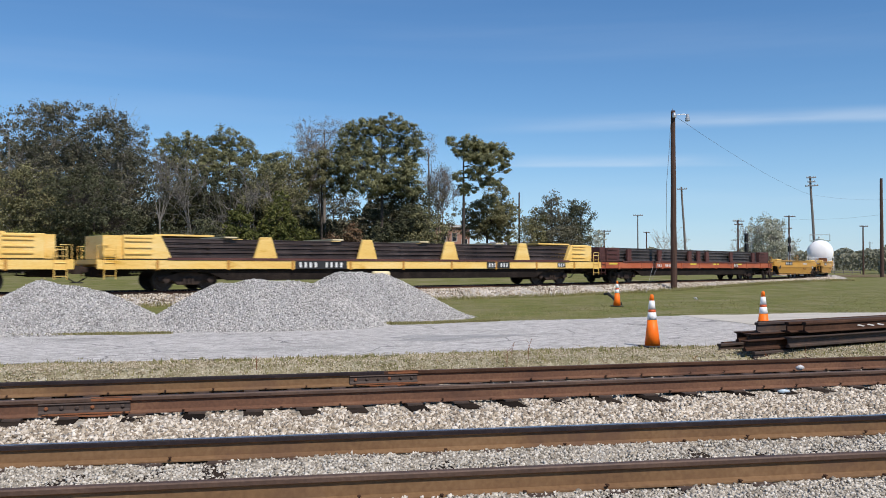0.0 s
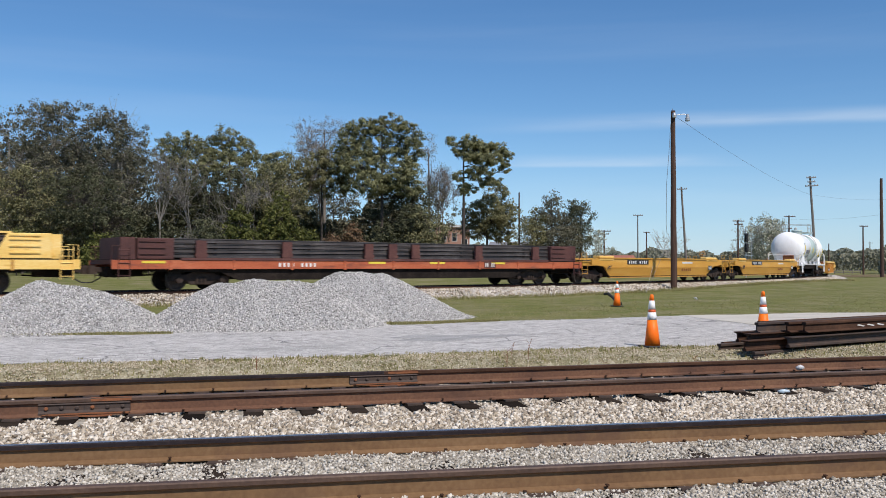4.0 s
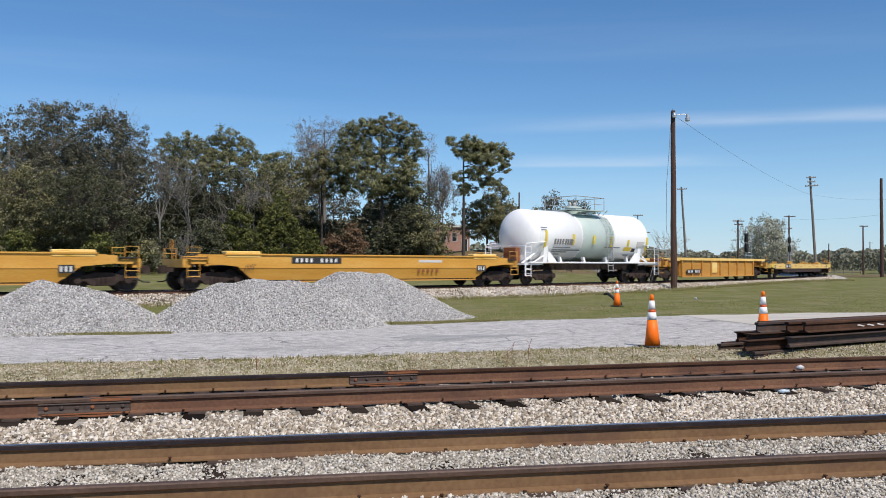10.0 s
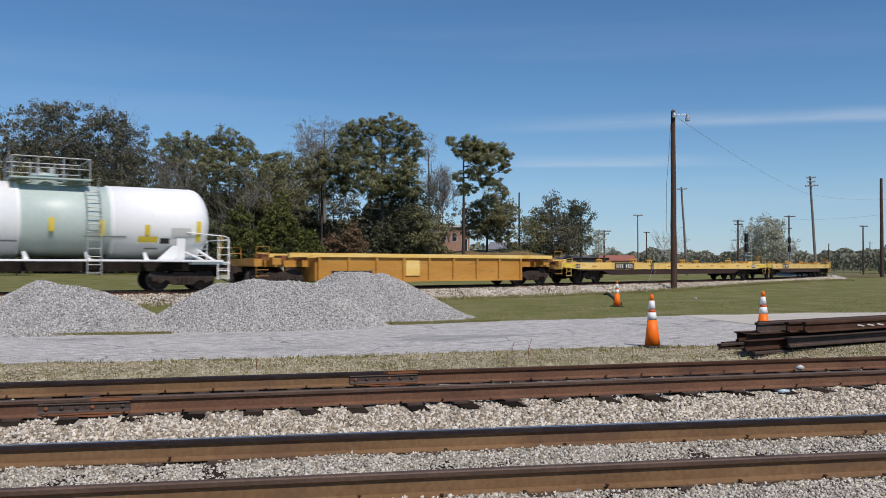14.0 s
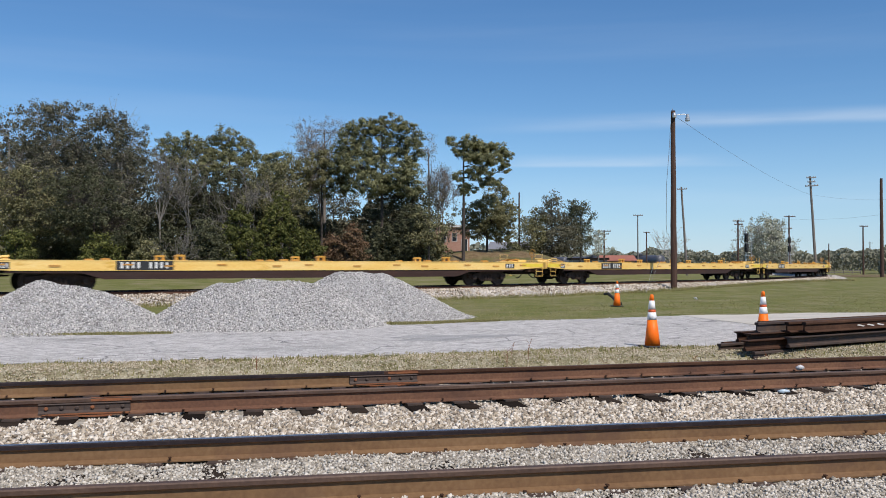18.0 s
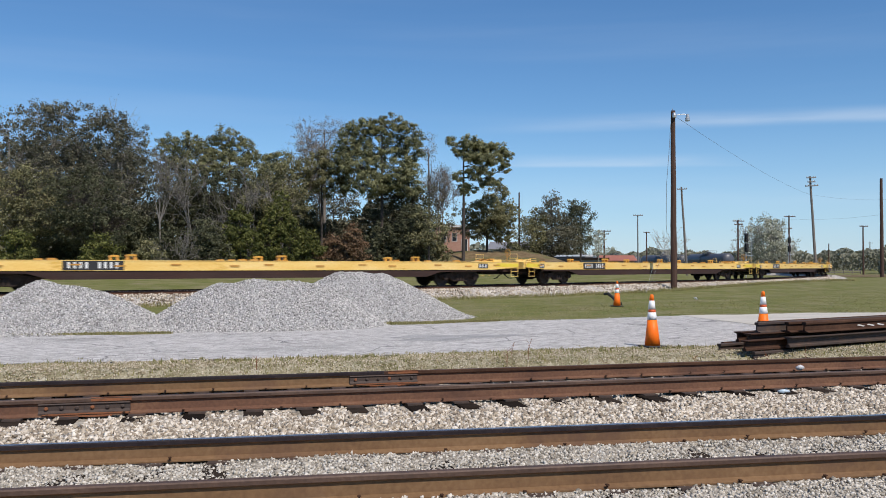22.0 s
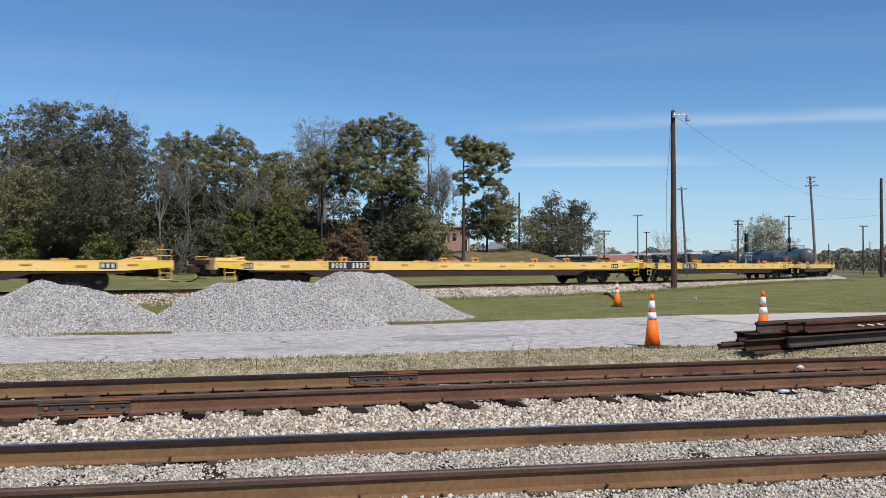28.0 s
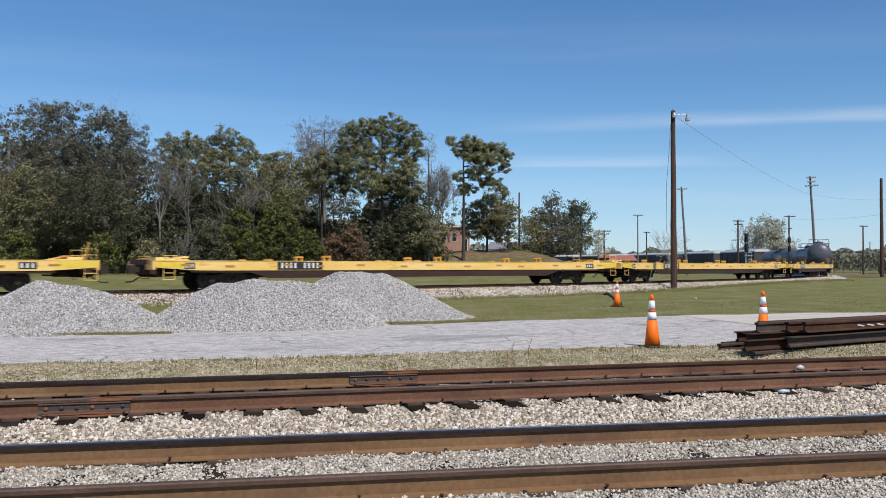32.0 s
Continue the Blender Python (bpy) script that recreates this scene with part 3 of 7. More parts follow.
def build_ground():
    far = 2600.0
    xs = np.concatenate([-np.geomspace(60, far, 22)[::-1], np.arange(-56, 90, 1.2), np.geomspace(92, far, 22)])
    ys = np.concatenate([[-far, -600, -150, -60, -25], np.arange(-10, 9, 3), np.arange(9, 40, 0.35), np.arange(40, 120, 1.5), np.geomspace(122, far, 26)])
    me = sheet("ground", xs, ys, lambda x, y: (x, y, ground_z(x, y)), M_lawn)
    tagged(new("ground", me), "flat green lawn with straw-coloured patches around the tracks", "ground", kind="structure")
    # dry verge between the siding and the road
    def verge(a, b):
        w = 11.95 + b * (2.1 + 0.5 * ss(-4, 3, a))
        y = w + 0.25 * a
        return a, y, ground_z(a, y) + 0.012 + 0.012 * lump(a, y, 5)
    me = sheet("verge", np.arange(-30, 34, 0.25), np.linspace(0, 1, 12), verge, M_verge)
    tagged(new("verge", me), "dry gravelly verge with thin weeds beside the siding", "ground", kind="structure")
    rng = np.random.default_rng(9)
    x = rng.uniform(-8, 9, 30000)
    w = 11.80 + rng.random(30000) * 2.3
    y = w + 0.25 * x
    ok = y < road_near(x) - 0.04 + 0.10 * rng.random(30000)
    x, y = x[ok], y[ok]
    me = stones("verge_grit", np.stack([x, y, ground_z(x, y) + 0.020], -1), 0.0135, M_tan_stone, rng, False)
    tagged(new("verge_grit", me), "loose tan grit strewn over the verge", "grit", kind="stuff")
    x = rng.uniform(-12, 13, 30000)
    b = rng.random(30000)
    near, edge = road_near(x), 20.75 + 0.50 * x - 0.0105 * np.clip(x, 0, 40) ** 2
    y = near + np.maximum(edge - near, 1.2) * b
    ok = rng.random(30000) < 0.45 + 0.55 * np.clip(lump(x, y, 1.4) * 1.6, 0, 1)
    x, y = x[ok], y[ok]
    me = stones("road_grit", np.stack([x, y, ground_z(x, y) + 0.032], -1), 0.009, M_road_grit, rng, False)
    tagged(new("road_grit", me), "loose grey grit in streaks on the road", "grit", kind="stuff")
    # worn access road
    def road(a, b):
        near = road_near(a) + 0.08 * np.sin(a * 0.9) + 0.06 * np.sin(a * 3.1 + 1)
        edge = 20.75 + 0.50 * a - 0.0105 * np.clip(a, 0, 40) ** 2 + 0.10 * np.sin(a * 1.3) + 0.05 * np.sin(a * 4.3)
        edge = np.maximum(edge, near + 1.2)
        y = near + (edge - near) * b
        return a, y, ground_z(a, y) + 0.030 - 0.015 * (np.abs(b - 0.5) > 0.49) + 0.006 * lump(a, y, 3)
    me = sheet("road", np.arange(-24, 60, 0.3), np.linspace(0, 1, 24), road, M_road)
    tagged(new("road", me), "pale worn access road of broken asphalt and gravel", "road", kind="structure")
    # smoother slab at the road's far end, with a joint
    def slab(a, b):
        x, y, z = road(a + 0.9 * (0.5 - b) * 2, 0.03 + b * 0.96)
        return x, y, z + 0.008
    me = sheet("road_slab", np.concatenate([np.arange(7.4, 14.96, 0.3), [14.97]]), np.linspace(0, 1, 16), slab, M_slab)
    tagged(new("road_slab", me), "smooth pale tan concrete slab of the road", "road", kind="structure")
    me = sheet("road_slab", np.arange(15.0, 60, 0.5), np.linspace(0, 1, 16), slab, M_slab)
    tagged(new("road_slab", me), "smooth pale tan concrete slab of the road", "road", kind="structure")
    # worn dark repair patch
    def patch(a, b):
        ang = a * 2 * math.pi
        r = (1 + 0.22 * np.sin(ang * 3 + 1) + 0.12 * np.sin(ang * 7)) * b
        x, y = 0.15 + 1.15 * r * np.cos(ang), 16.35 + 0.30 * r * np.cos(ang) + 0.62 * r * np.sin(ang)
        return x, y, ground_z(x, y) + 0.040 - 0.006 * b + 0.006 * lump(x, y, 3)
    me = sheet("repair_patch", np.linspace(0, 1, 49), np.linspace(0.02, 1, 8), patch, M_patch)
    tagged(new("repair_patch", me), "worn dark grey asphalt repair in the road", "road", kind="structure")
    # broken dark asphalt edge towards the verge
    rng = np.random.default_rng(41)
    bm = bmesh.new()
    a = -13.0
    while a < 9.5:
        n = rng.uniform(0.06, 0.34)
        if rng.random() < (0.85 if a < 0 else 0.6):
            x0, y0, z0 = road(np.float64(a), np.float64(0.0))
            x1, y1, z1 = road(np.float64(a + n * 0.94), np.float64(0.0))
            w = rng.uniform(0.04, 0.17)
            q = [(x0, y0 - w * rng.uniform(0.4, 1)), (x1, y1 - w * rng.uniform(0.4, 1)), (x1, y1 + 0.03), (x0, y0 + 0.03)]
            prism(bm, q, "z", float(z0) - 0.06, float(z0) - 0.004 + rng.uniform(0, 0.014))
        a += n
    ob = new("road_edge", bm_mesh("road_edge", bm, M_lip))
    tagged(ob, "crumbled black asphalt edge of the road", "road edge", kind="stuff")


def rail_profile(top):
    """Outline of a rail (side, height) below a head top at that height."""
    return [(-0.075, top - 0.18), (0.075, top - 0.18), (0.075, top - 0.168), (0.014, top - 0.148), (0.010, top - 0.055), (0.036, top - 0.040), (0.037, top - 0.010), (0.028, top), (-0.028, top), (-0.037, top - 0.010), (-0.036, top - 0.040), (-0.010, top - 0.055), (-0.014, top - 0.148), (-0.075, top - 0.168)]


def rail_bar(bm, path, top, lo=0, hi=None):
    """A rail along path (x, y, heading)."""
    pr = rail_profile(top)
    rings = []
    for x, y, h in path:
        rings.append([bm.verts.new((x + math.sin(h) * -a, y + math.cos(h) * a, z)) for a, z in pr])
    for a, b in zip(rings, rings[1:]):
        for k in range(len(pr)):
            j = (k + 1) % len(pr)
            bm.faces.new((a[k], a[j], b[j], b[k]))
    bm.faces.new(rings[0][::-1]), bm.faces.new(rings[-1])


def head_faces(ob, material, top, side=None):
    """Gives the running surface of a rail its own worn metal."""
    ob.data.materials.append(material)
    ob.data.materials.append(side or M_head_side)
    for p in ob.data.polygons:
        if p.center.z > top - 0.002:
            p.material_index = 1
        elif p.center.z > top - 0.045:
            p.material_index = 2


def straight(slope, y0, xa, xb, n):
    h = math.atan(slope)
    return [(x, y0 + slope * x, h) for x in np.linspace(xa, xb, n)]


def build_near_tracks():
    rng = np.random.default_rng(5)
    tie_bm = bmesh.new()
    box(tie_bm, -0.115, 0.115, -1.30, 1.30, -0.17, 0)
    tie_me = bm_mesh("tie", bevelled(tie_bm, 0.012), M_tie)
    plate_bm = bmesh.new()
    box(plate_bm, -0.09, 0.09, -0.17, 0.17, -0.005, 0.012)
    plate_me = bm_mesh("tie_plate", plate_bm, M_bar)
    spike_bm = bmesh.new()
    box(spike_bm, -0.009, 0.009, -0.009, 0.009, 0, 0.03)
    prism(spike_bm, [(-0.02, 0.03), (0.02, 0.03), (0.014, 0.046), (-0.014, 0.046)], "y", -0.016, 0.022)
    bmesh.ops.scale(spike_bm, vec=(0.72, 0.72, 0.55), verts=spike_bm.verts[:])
    spike_me = bm_mesh("spike", spike_bm, M_rust_side)
    for name, (slope, ya, yb), top, rust, head, lab in (
            ("siding_track", SIDING, 0.0, M_rust, M_head_dull, "rust-brown siding track with bolted joints on dark ties"),
            ("near_track", NEAR, -0.08, M_rust_tan, M_head, "railway track with polished heads and tan rusted webs")):
        tr = thing(name, lab, "railway track", kind="structure")
        h, c = math.atan(slope), math.cos(math.atan(slope))
        for y0 in (ya, yb):
            far_siding = name == "siding_track" and y0 == yb
            if far_siding:
                # the rail on one side of the joint is the paler one
                bm = bmesh.new()
                rail_bar(bm, straight(slope, y0, -45, -0.803, 24), top)
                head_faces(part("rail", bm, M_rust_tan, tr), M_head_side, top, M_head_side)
            bm = bmesh.new()
            rail_bar(bm, straight(slope, y0, -0.797 if far_siding else -45, 45, 46), top)
            ob = part("rail", bm, rust, tr)
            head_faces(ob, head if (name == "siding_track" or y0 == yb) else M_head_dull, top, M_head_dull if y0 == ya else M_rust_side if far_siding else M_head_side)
        ym = (ya + yb) / 2
        for i in range(-19, 24):
            x = i * 0.585 + rng.uniform(-0.05, 0.05)
            sk = rng.uniform(-0.12, 0.12)
            o = rng.uniform(-0.18, 0.12)
            tz = top - 0.192 + rng.uniform(-0.01, 0.0)
            tie = piece("tie", tie_me, tr, (x + o * math.sin(h), ym + slope * x - o, tz), h + sk * 0.5)
            for y0 in (ya, yb):
                piece("tie_plate", plate_me, tr, (x - (y0 - ym) * math.sin(h) * c, y0 + slope * x - (y0 - ym) * math.sin(h) * c * slope, top - 0.191), h)
                for side in (-1, 1):
                    if rng.random() < 0.85:
                        d = 0.082 * side
                        sx = x + rng.uniform(-0.06, 0.06)
                        piece("spike", spike_me, tr, (sx - d * math.sin(h), y0 + slope * sx + d * math.cos(h), top - 0.185 + rng.uniform(0, 0.03)), h + (math.pi if side > 0 else 0) + math.pi)
    # bolted joints of the siding
    for x0, y0, n in ((-3.82, SIDING[1], 6), (-0.80, SIDING[2], 6)):
        h = math.atan(SIDING[0])
        jt = thing("rail_joint", "dark bolted joint bar on a rusty rail", "rail joint", "siding rail joints")
        jt.matrix_world = pose(x0, y0 + SIDING[0] * x0, 0, 0, 0, math.degrees(h))
        for side in (-1, 1):
            bm = bmesh.new()
            prism(bm, [(side * 0.012, -0.150), (side * 0.060, -0.160), (side * 0.062, -0.145), (side * 0.034, -0.120), (side * 0.032, -0.075), (side * 0.046, -0.058), (side * 0.040, -0.046), (side * 0.012, -0.054)], "x", -0.457, 0.457)
            part("joint_bar", bm, M_bar, jt)
            for k in range(n):
                bm = bmesh.new()
                lathe(bm, [(0.020, 0), (0.020, 0.018), (0.012, 0.024)] if (k + side) % 2 else [(0.024, 0), (0.022, 0.012), (0.010, 0.022)], "y", 6 if k % 2 else 10)
                b = part("bolt", bm, M_bar if k % 3 else M_bright_rust, jt, at=(-0.38 + 0.152 * k, side * 0.033, -0.098))
                b.rotation_euler = (math.pi if side < 0 else 0, 0, 0)
        bm = bmesh.new()
        box(bm, -0.002, 0.002, -0.0385, 0.0385, -0.18, 0.0015)
        part("rail_gap", bm, M_paint_black, jt)
        bm = bmesh.new()
        box(bm, -0.20, 0.28, -0.088, -0.076, -0.186, -0.172)
        box(bm, 0.02, 0.22, -0.105, -0.086, -0.188, -0.176)
        part("rust_flake", bm, M_bright_rust, jt)
        bm = bmesh.new()
        prism(bm, [(-0.42, -0.165), (0.10, -0.160), (0.44, -0.168), (0.46, -0.150), (0.05, -0.146), (-0.40, -0.152)], "y", -0.083, -0.070)
        box(bm, 0.06, 0.47, -0.0395, -0.0372, -0.036, -0.008)
        box(bm, 0.06, 0.47, -0.036, -0.004, 0.0005, 0.0035)
        part("rust_scale", bm, M_bright_rust, jt, "bright orange rust scale on the rail")


def bed_z(x, y):
    """Top of the ballast round the near tracks."""
    a = y - 0.18 * x
    b = y - 0.25 * x
    low = -0.262 + 0.02 * lump(x, y, 3.0)
    z = low + (0.055) * ss(8.35, 9.25, b) + 0.02 * ss(10.2, 10.8, b)
    z = z - 0.016 * np.exp(-((b - 9.78) / 0.26) ** 2)
    z = z - 0.02 * np.exp(-((a - 7.0) / 0.5) ** 2)
    z = z - 0.06 * ss(10.1, 10.25, b) * (1 - ss(11.45, 11.6, b))
    return z + 0.05 * ss(11.7, 12.1, b) * (1 - ss(12.1, 12.5, b))


def build_ballast():
    rng = np.random.default_rng(11)
    def bed(a, b):
        y = b + 0.22 * a
        return a, y, bed_z(a, y) + 0.012 * lump(a, y, 14)
    me = sheet("ballast_bed", np.arange(-20, 24, 0.12), np.arange(2.0, 12.45, 0.1), bed, M_bed)
    tagged(new("ballast_bed", me), "pale crushed stone ballast packed between the rails", "ballast", kind="structure")
    # single stones where the tracks pass close by
    x = rng.uniform(-1.0, 1.0, 135000)
    w = 5.2 + rng.random(135000) ** 0.85 * 7.0
    x = x * (0.62 * w + 1.2) + 0.25
    y = w + 0.22 * x
    sl = y - 0.25 * x
    sn = y - 0.18 * x
    keep = np.ones(len(x), bool)
    for d in (sl - SIDING[1], sl - SIDING[2], sn - NEAR[1], sn - NEAR[2]):
        keep &= np.abs(d) > 0.075 + rng.uniform(0, 0.03, len(x))
    # bare tie ends stay visible in front of the siding
    k = (x - (10.82 - sl) * 0.235) / 0.585
    tie_no = np.round(k)
    k = k - tie_no
    bare = (np.abs(k) < 0.24) & (sl > 9.46) & (sl < 9.98) & (np.sin(tie_no * 2.3) > -0.75)
    keep &= ~bare
    keep &= ~((sl > 11.75) & (rng.random(len(x)) < 0.65))
    keep &= ~((sl > SIDING[1] + 0.1) & (sl < SIDING[2]) & (rng.random(len(x)) < 0.5))
    x, y = x[keep], y[keep]
    P = np.stack([x, y, bed_z(x, y) + rng.uniform(-0.012, 0.012, len(x))], -1)
    fine = (y - 0.18 * x) < NEAR[2]
    me = stones("ballast_stones", P[~fine], 0.0205, M_stone, rng)
    tagged(new("ballast_stones", me), "loose pale and brownish ballast stones beside the siding", "ballast", kind="stuff")
    Q = np.concatenate([P[fine], P[fine][::2] + rng.uniform(-0.03, 0.03, (len(P[fine][::2]), 3)) * np.array([1, 1, 0.15])])
    me = stones("fine_ballast", Q, 0.0128, M_stone_grey, rng)
    tagged(new("fine_ballast", me), "finer grey ballast between the nearest rails", "ballast", kind="stuff")


def build_line():
    """The curved line: bed, rails and ties."""
    rng = np.random.default_rng(3)
    prof = [(-4.2, -0.25), (-2.9, -0.02), (-1.75, 0.285), (-0.9, 0.30), (0.9, 0.30), (1.75, 0.285), (2.9, -0.04), (4.4, -0.30)]
    S = np.concatenate([np.arange(-60, 130, 0.5), np.arange(130, 540, 3.0)])
    V = []
    for s in S:
        x, y, h = on_line(s)
        for a, z in prof:
            j = 0.06 * math.sin(s * 2.3 + a * 5) + 0.05 * math.sin(s * 0.9 - a)
            V.append((x - math.sin(h) * -a * (1 + j * 0.4), y + math.cos(h) * -a * (1 + j * 0.4), z + j * 0.4 * (abs(a) > 1.2)))
    n, m = len(S), len(prof)
    i = np.arange(n * m).reshape(n, m)
    F = np.stack([i[:-1, :-1], i[:-1, 1:], i[1:, 1:], i[1:, :-1]], -1).reshape(-1, 4)
    tagged(new("line_ballast", raw_mesh("line_ballast", np.array(V), F, M_bed_far, True)), "raised bed of pale ballast under the curved line", "ballast", kind="structure")
    # loose stones along the shoulder that faces the yard
    s = rng.uniform(-22, 62, 16000)
    a = rng.uniform(0.85, 3.0, 16000)
    xx, yy, hh = on_line(s, a)
    zz = np.interp(a, [0.9, 1.75, 2.9, 3.2], [0.30, 0.285, -0.03, -0.09])
    me = stones("shoulder_stones", np.stack([xx, yy, zz + rng.uniform(0, 0.03, 16000)], -1), 0.045, M_stone, rng)
    tagged(new("shoulder_stones", me), "loose pale stones on the shoulder of the curved line", "ballast", kind="stuff")
    tr = thing("curved_track", "railway track curving away on a raised ballast bed", "railway track", kind="structure")
    for side in (-0.755, 0.755):
        bm = bmesh.new()
        pts = [on_line(q, side) for q in np.concatenate([np.arange(-70, 130, 1.0), np.arange(130, 540, 4.0)])]
        rail_bar(bm, pts, RAIL_Z)
        ob = part("rail", bm, M_rust, tr)
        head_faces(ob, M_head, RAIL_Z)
    bm = bmesh.new()
    box(bm, -0.11, 0.11, -1.28, 1.28, -0.17, 0)
    me = bm_mesh("tie", bm, M_tie)
    for i in range(-40, 200):
        x, y, h = on_line(i * 0.56 + rng.uniform(-0.04, 0.04))
        piece("tie", me, tr, (x, y, RAIL_Z - 0.172), h + rng.uniform(-0.02, 0.02))


# ---- gravel heaps ----
def heap(label, cx, cy, ridge, height, slope, turn, seed, count, fall):
    """A heap of crushed stone: a ridge of that length, falling off at the slope of loose stone."""
    rng = np.random.default_rng(seed)
    co, si = math.cos(turn), math.sin(turn)
    reach = height / slope + 0.5
    def hz(u, v):
        k = np.clip(u, -ridge / 2, ridge / 2)
        bump = 0.035 * np.sin(k * 3.1 + seed) + 0.025 * np.sin(k * 6.7 + seed * 2) - fall * (k + ridge / 2)
        d = np.hypot((u - k), v * 1.0)
        d = d + 0.10 * np.sin(np.arctan2(v, u - k + 1e-6) * 3 + seed) * np.minimum(d, 1)
        z = (height + bump) - slope * np.sqrt(d * d + 0.035)
        return 0.07 * np.logaddexp(0, z / 0.07) - 0.03
    def field(a, b):
        x, y = cx + a * co - b * si, cy + a * si + b * co
        return x, y, ground_z(x, y) + hz(a, b)
    tg = thing("gravel_heap", label, "gravel heap", "gravel heaps by the road")
    ob = new("core", sheet("core", np.arange(-ridge / 2 - reach, ridge / 2 + reach, 0.09), np.arange(-reach, reach, 0.09), field, M_grey_core))
    ob.parent = tg
    u = rng.uniform(-ridge / 2 - reach, ridge / 2 + reach, count)
    v = rng.uniform(-reach, reach, count)
    z = hz(u, v)
    ok = (z > -0.022 + 0.02 * rng.random(count)) & (v * co + u * si < 0.9)
    x, y, zz = field(u[ok], v[ok])
    ob = new("gravel_cover", stones("gravel_cover", np.stack([x, y, zz + 0.006], -1), 0.0185, M_grey, rng))
    ob.parent = tg
    tagged(ob, kind="stuff")


def build_heaps():
    heap("low heap of grey crushed stone beside the road", -8.33, 18.9, 1.15, 1.17, 0.55, 0.06, 3, 34000, 0.12)
    heap("long heap of grey crushed stone with a bumpy crest", -4.10, 19.9, 2.15, 1.19, 0.62, 0.12, 2, 34000, 0.0)
    heap("tall rounded heap of grey crushed stone by the lawn", -2.25, 23.3, 1.1, 1.38, 0.55, 0.30, 4, 34000, 0.0)


build_ground()
build_near_tracks()
build_ballast()
build_line()
build_heaps()


# ---- the train ----
# A car's own space: x along it towards the rear, y away from the yard, z up from the rail tops.
WHEEL_R = 0.42
TRAIN = []                                       # (car, length position of its middle, half its truck spacing)


def bm_box(*a):
    bm = bmesh.new()
    box(bm, *a)
    return bm


def wheelset_mesh():
    bm = bmesh.new()
    for s in (-1, 1):
        prof = [(0.09, -0.07), (0.13, -0.05), (0.33, -0.03), (0.35, -0.065), (WHEEL_R, -0.065), (WHEEL_R, 0.045), (WHEEL_R + 0.025, 0.05), (WHEEL_R + 0.025, 0.075), (0.35, 0.075), (0.33, 0.03), (0.13, 0.05), (0.09, 0.07)]
        lathe(bm, [(r, h * -s) for r, h in prof], "y", 22, (0, s * 0.76, 0))
    lathe(bm, [(0.075, -1.02), (0.085, -0.7), (0.085, 0.7), (0.075, 1.02)], "y", 10)
    # cast slots in the wheel plates
    for s in (-1, 1):
        for k in range(3):
            a = k * 2.094
            tube(bm, [(math.cos(a) * 0.22, s * 0.80, math.sin(a) * 0.22), (math.cos(a) * 0.22, s * 0.815, math.sin(a) * 0.22)], 0.04, 6)
    return bm_mesh("wheelset", bm, M_wheel)


def side_frame_mesh():
    bm = bmesh.new()
    prism(bm, [(-1.20, 0.36), (-1.20, 0.56), (-0.62, 0.60), (-0.34, 0.72), (0.34, 0.72), (0.62, 0.60), (1.20, 0.56), (1.20, 0.36), (1.0, 0.36), (0.60, 0.42), (0.40, 0.22), (-0.40, 0.22), (-0.60, 0.42), (-1.0, 0.36)], "y", -0.07, 0.07)
    bevelled(bm, 0.015)
    for x in (-0.89, 0.89):
        lathe(bm, [(0.13, -0.14), (0.13, 0.06), (0.09, 0.10)], "y", 12, (x, -0.02, WHEEL_R))
    for x in (-0.16, 0, 0.16):
        lathe(bm, [(0.07, 0.24), (0.07, 0.50)], "z", 8, (x, -0.09, 0))
    return bm_mesh("side_frame", bm, M_truck)


ME_WHEELS, ME_SIDE = wheelset_mesh(), side_frame_mesh()


def add_truck(car, x):
    bm = bmesh.new()
    box(bm, -0.2, 0.2, -1.05, 1.05, 0.42, 0.66)
    lathe(bm, [(0.36, 0.66), (0.30, 0.78)], "z", 14)
    box(bm, -1.0, -0.9, -0.62, 0.62, 0.30, 0.36), box(bm, 0.9, 1.0, -0.62, 0.62, 0.30, 0.36)
    tk = part("truck", bm, M_truck, car, at=(x, 0, 0))
    for s in (-1, 1):
        f = piece("side_frame", ME_SIDE, tk, (0, s * 1.0, 0))
        f.rotation_euler = (0, 0, 0 if s < 0 else math.pi)
    for d in (-0.89, 0.89):
        piece("wheelset", ME_WHEELS, tk, (d, 0, WHEEL_R))


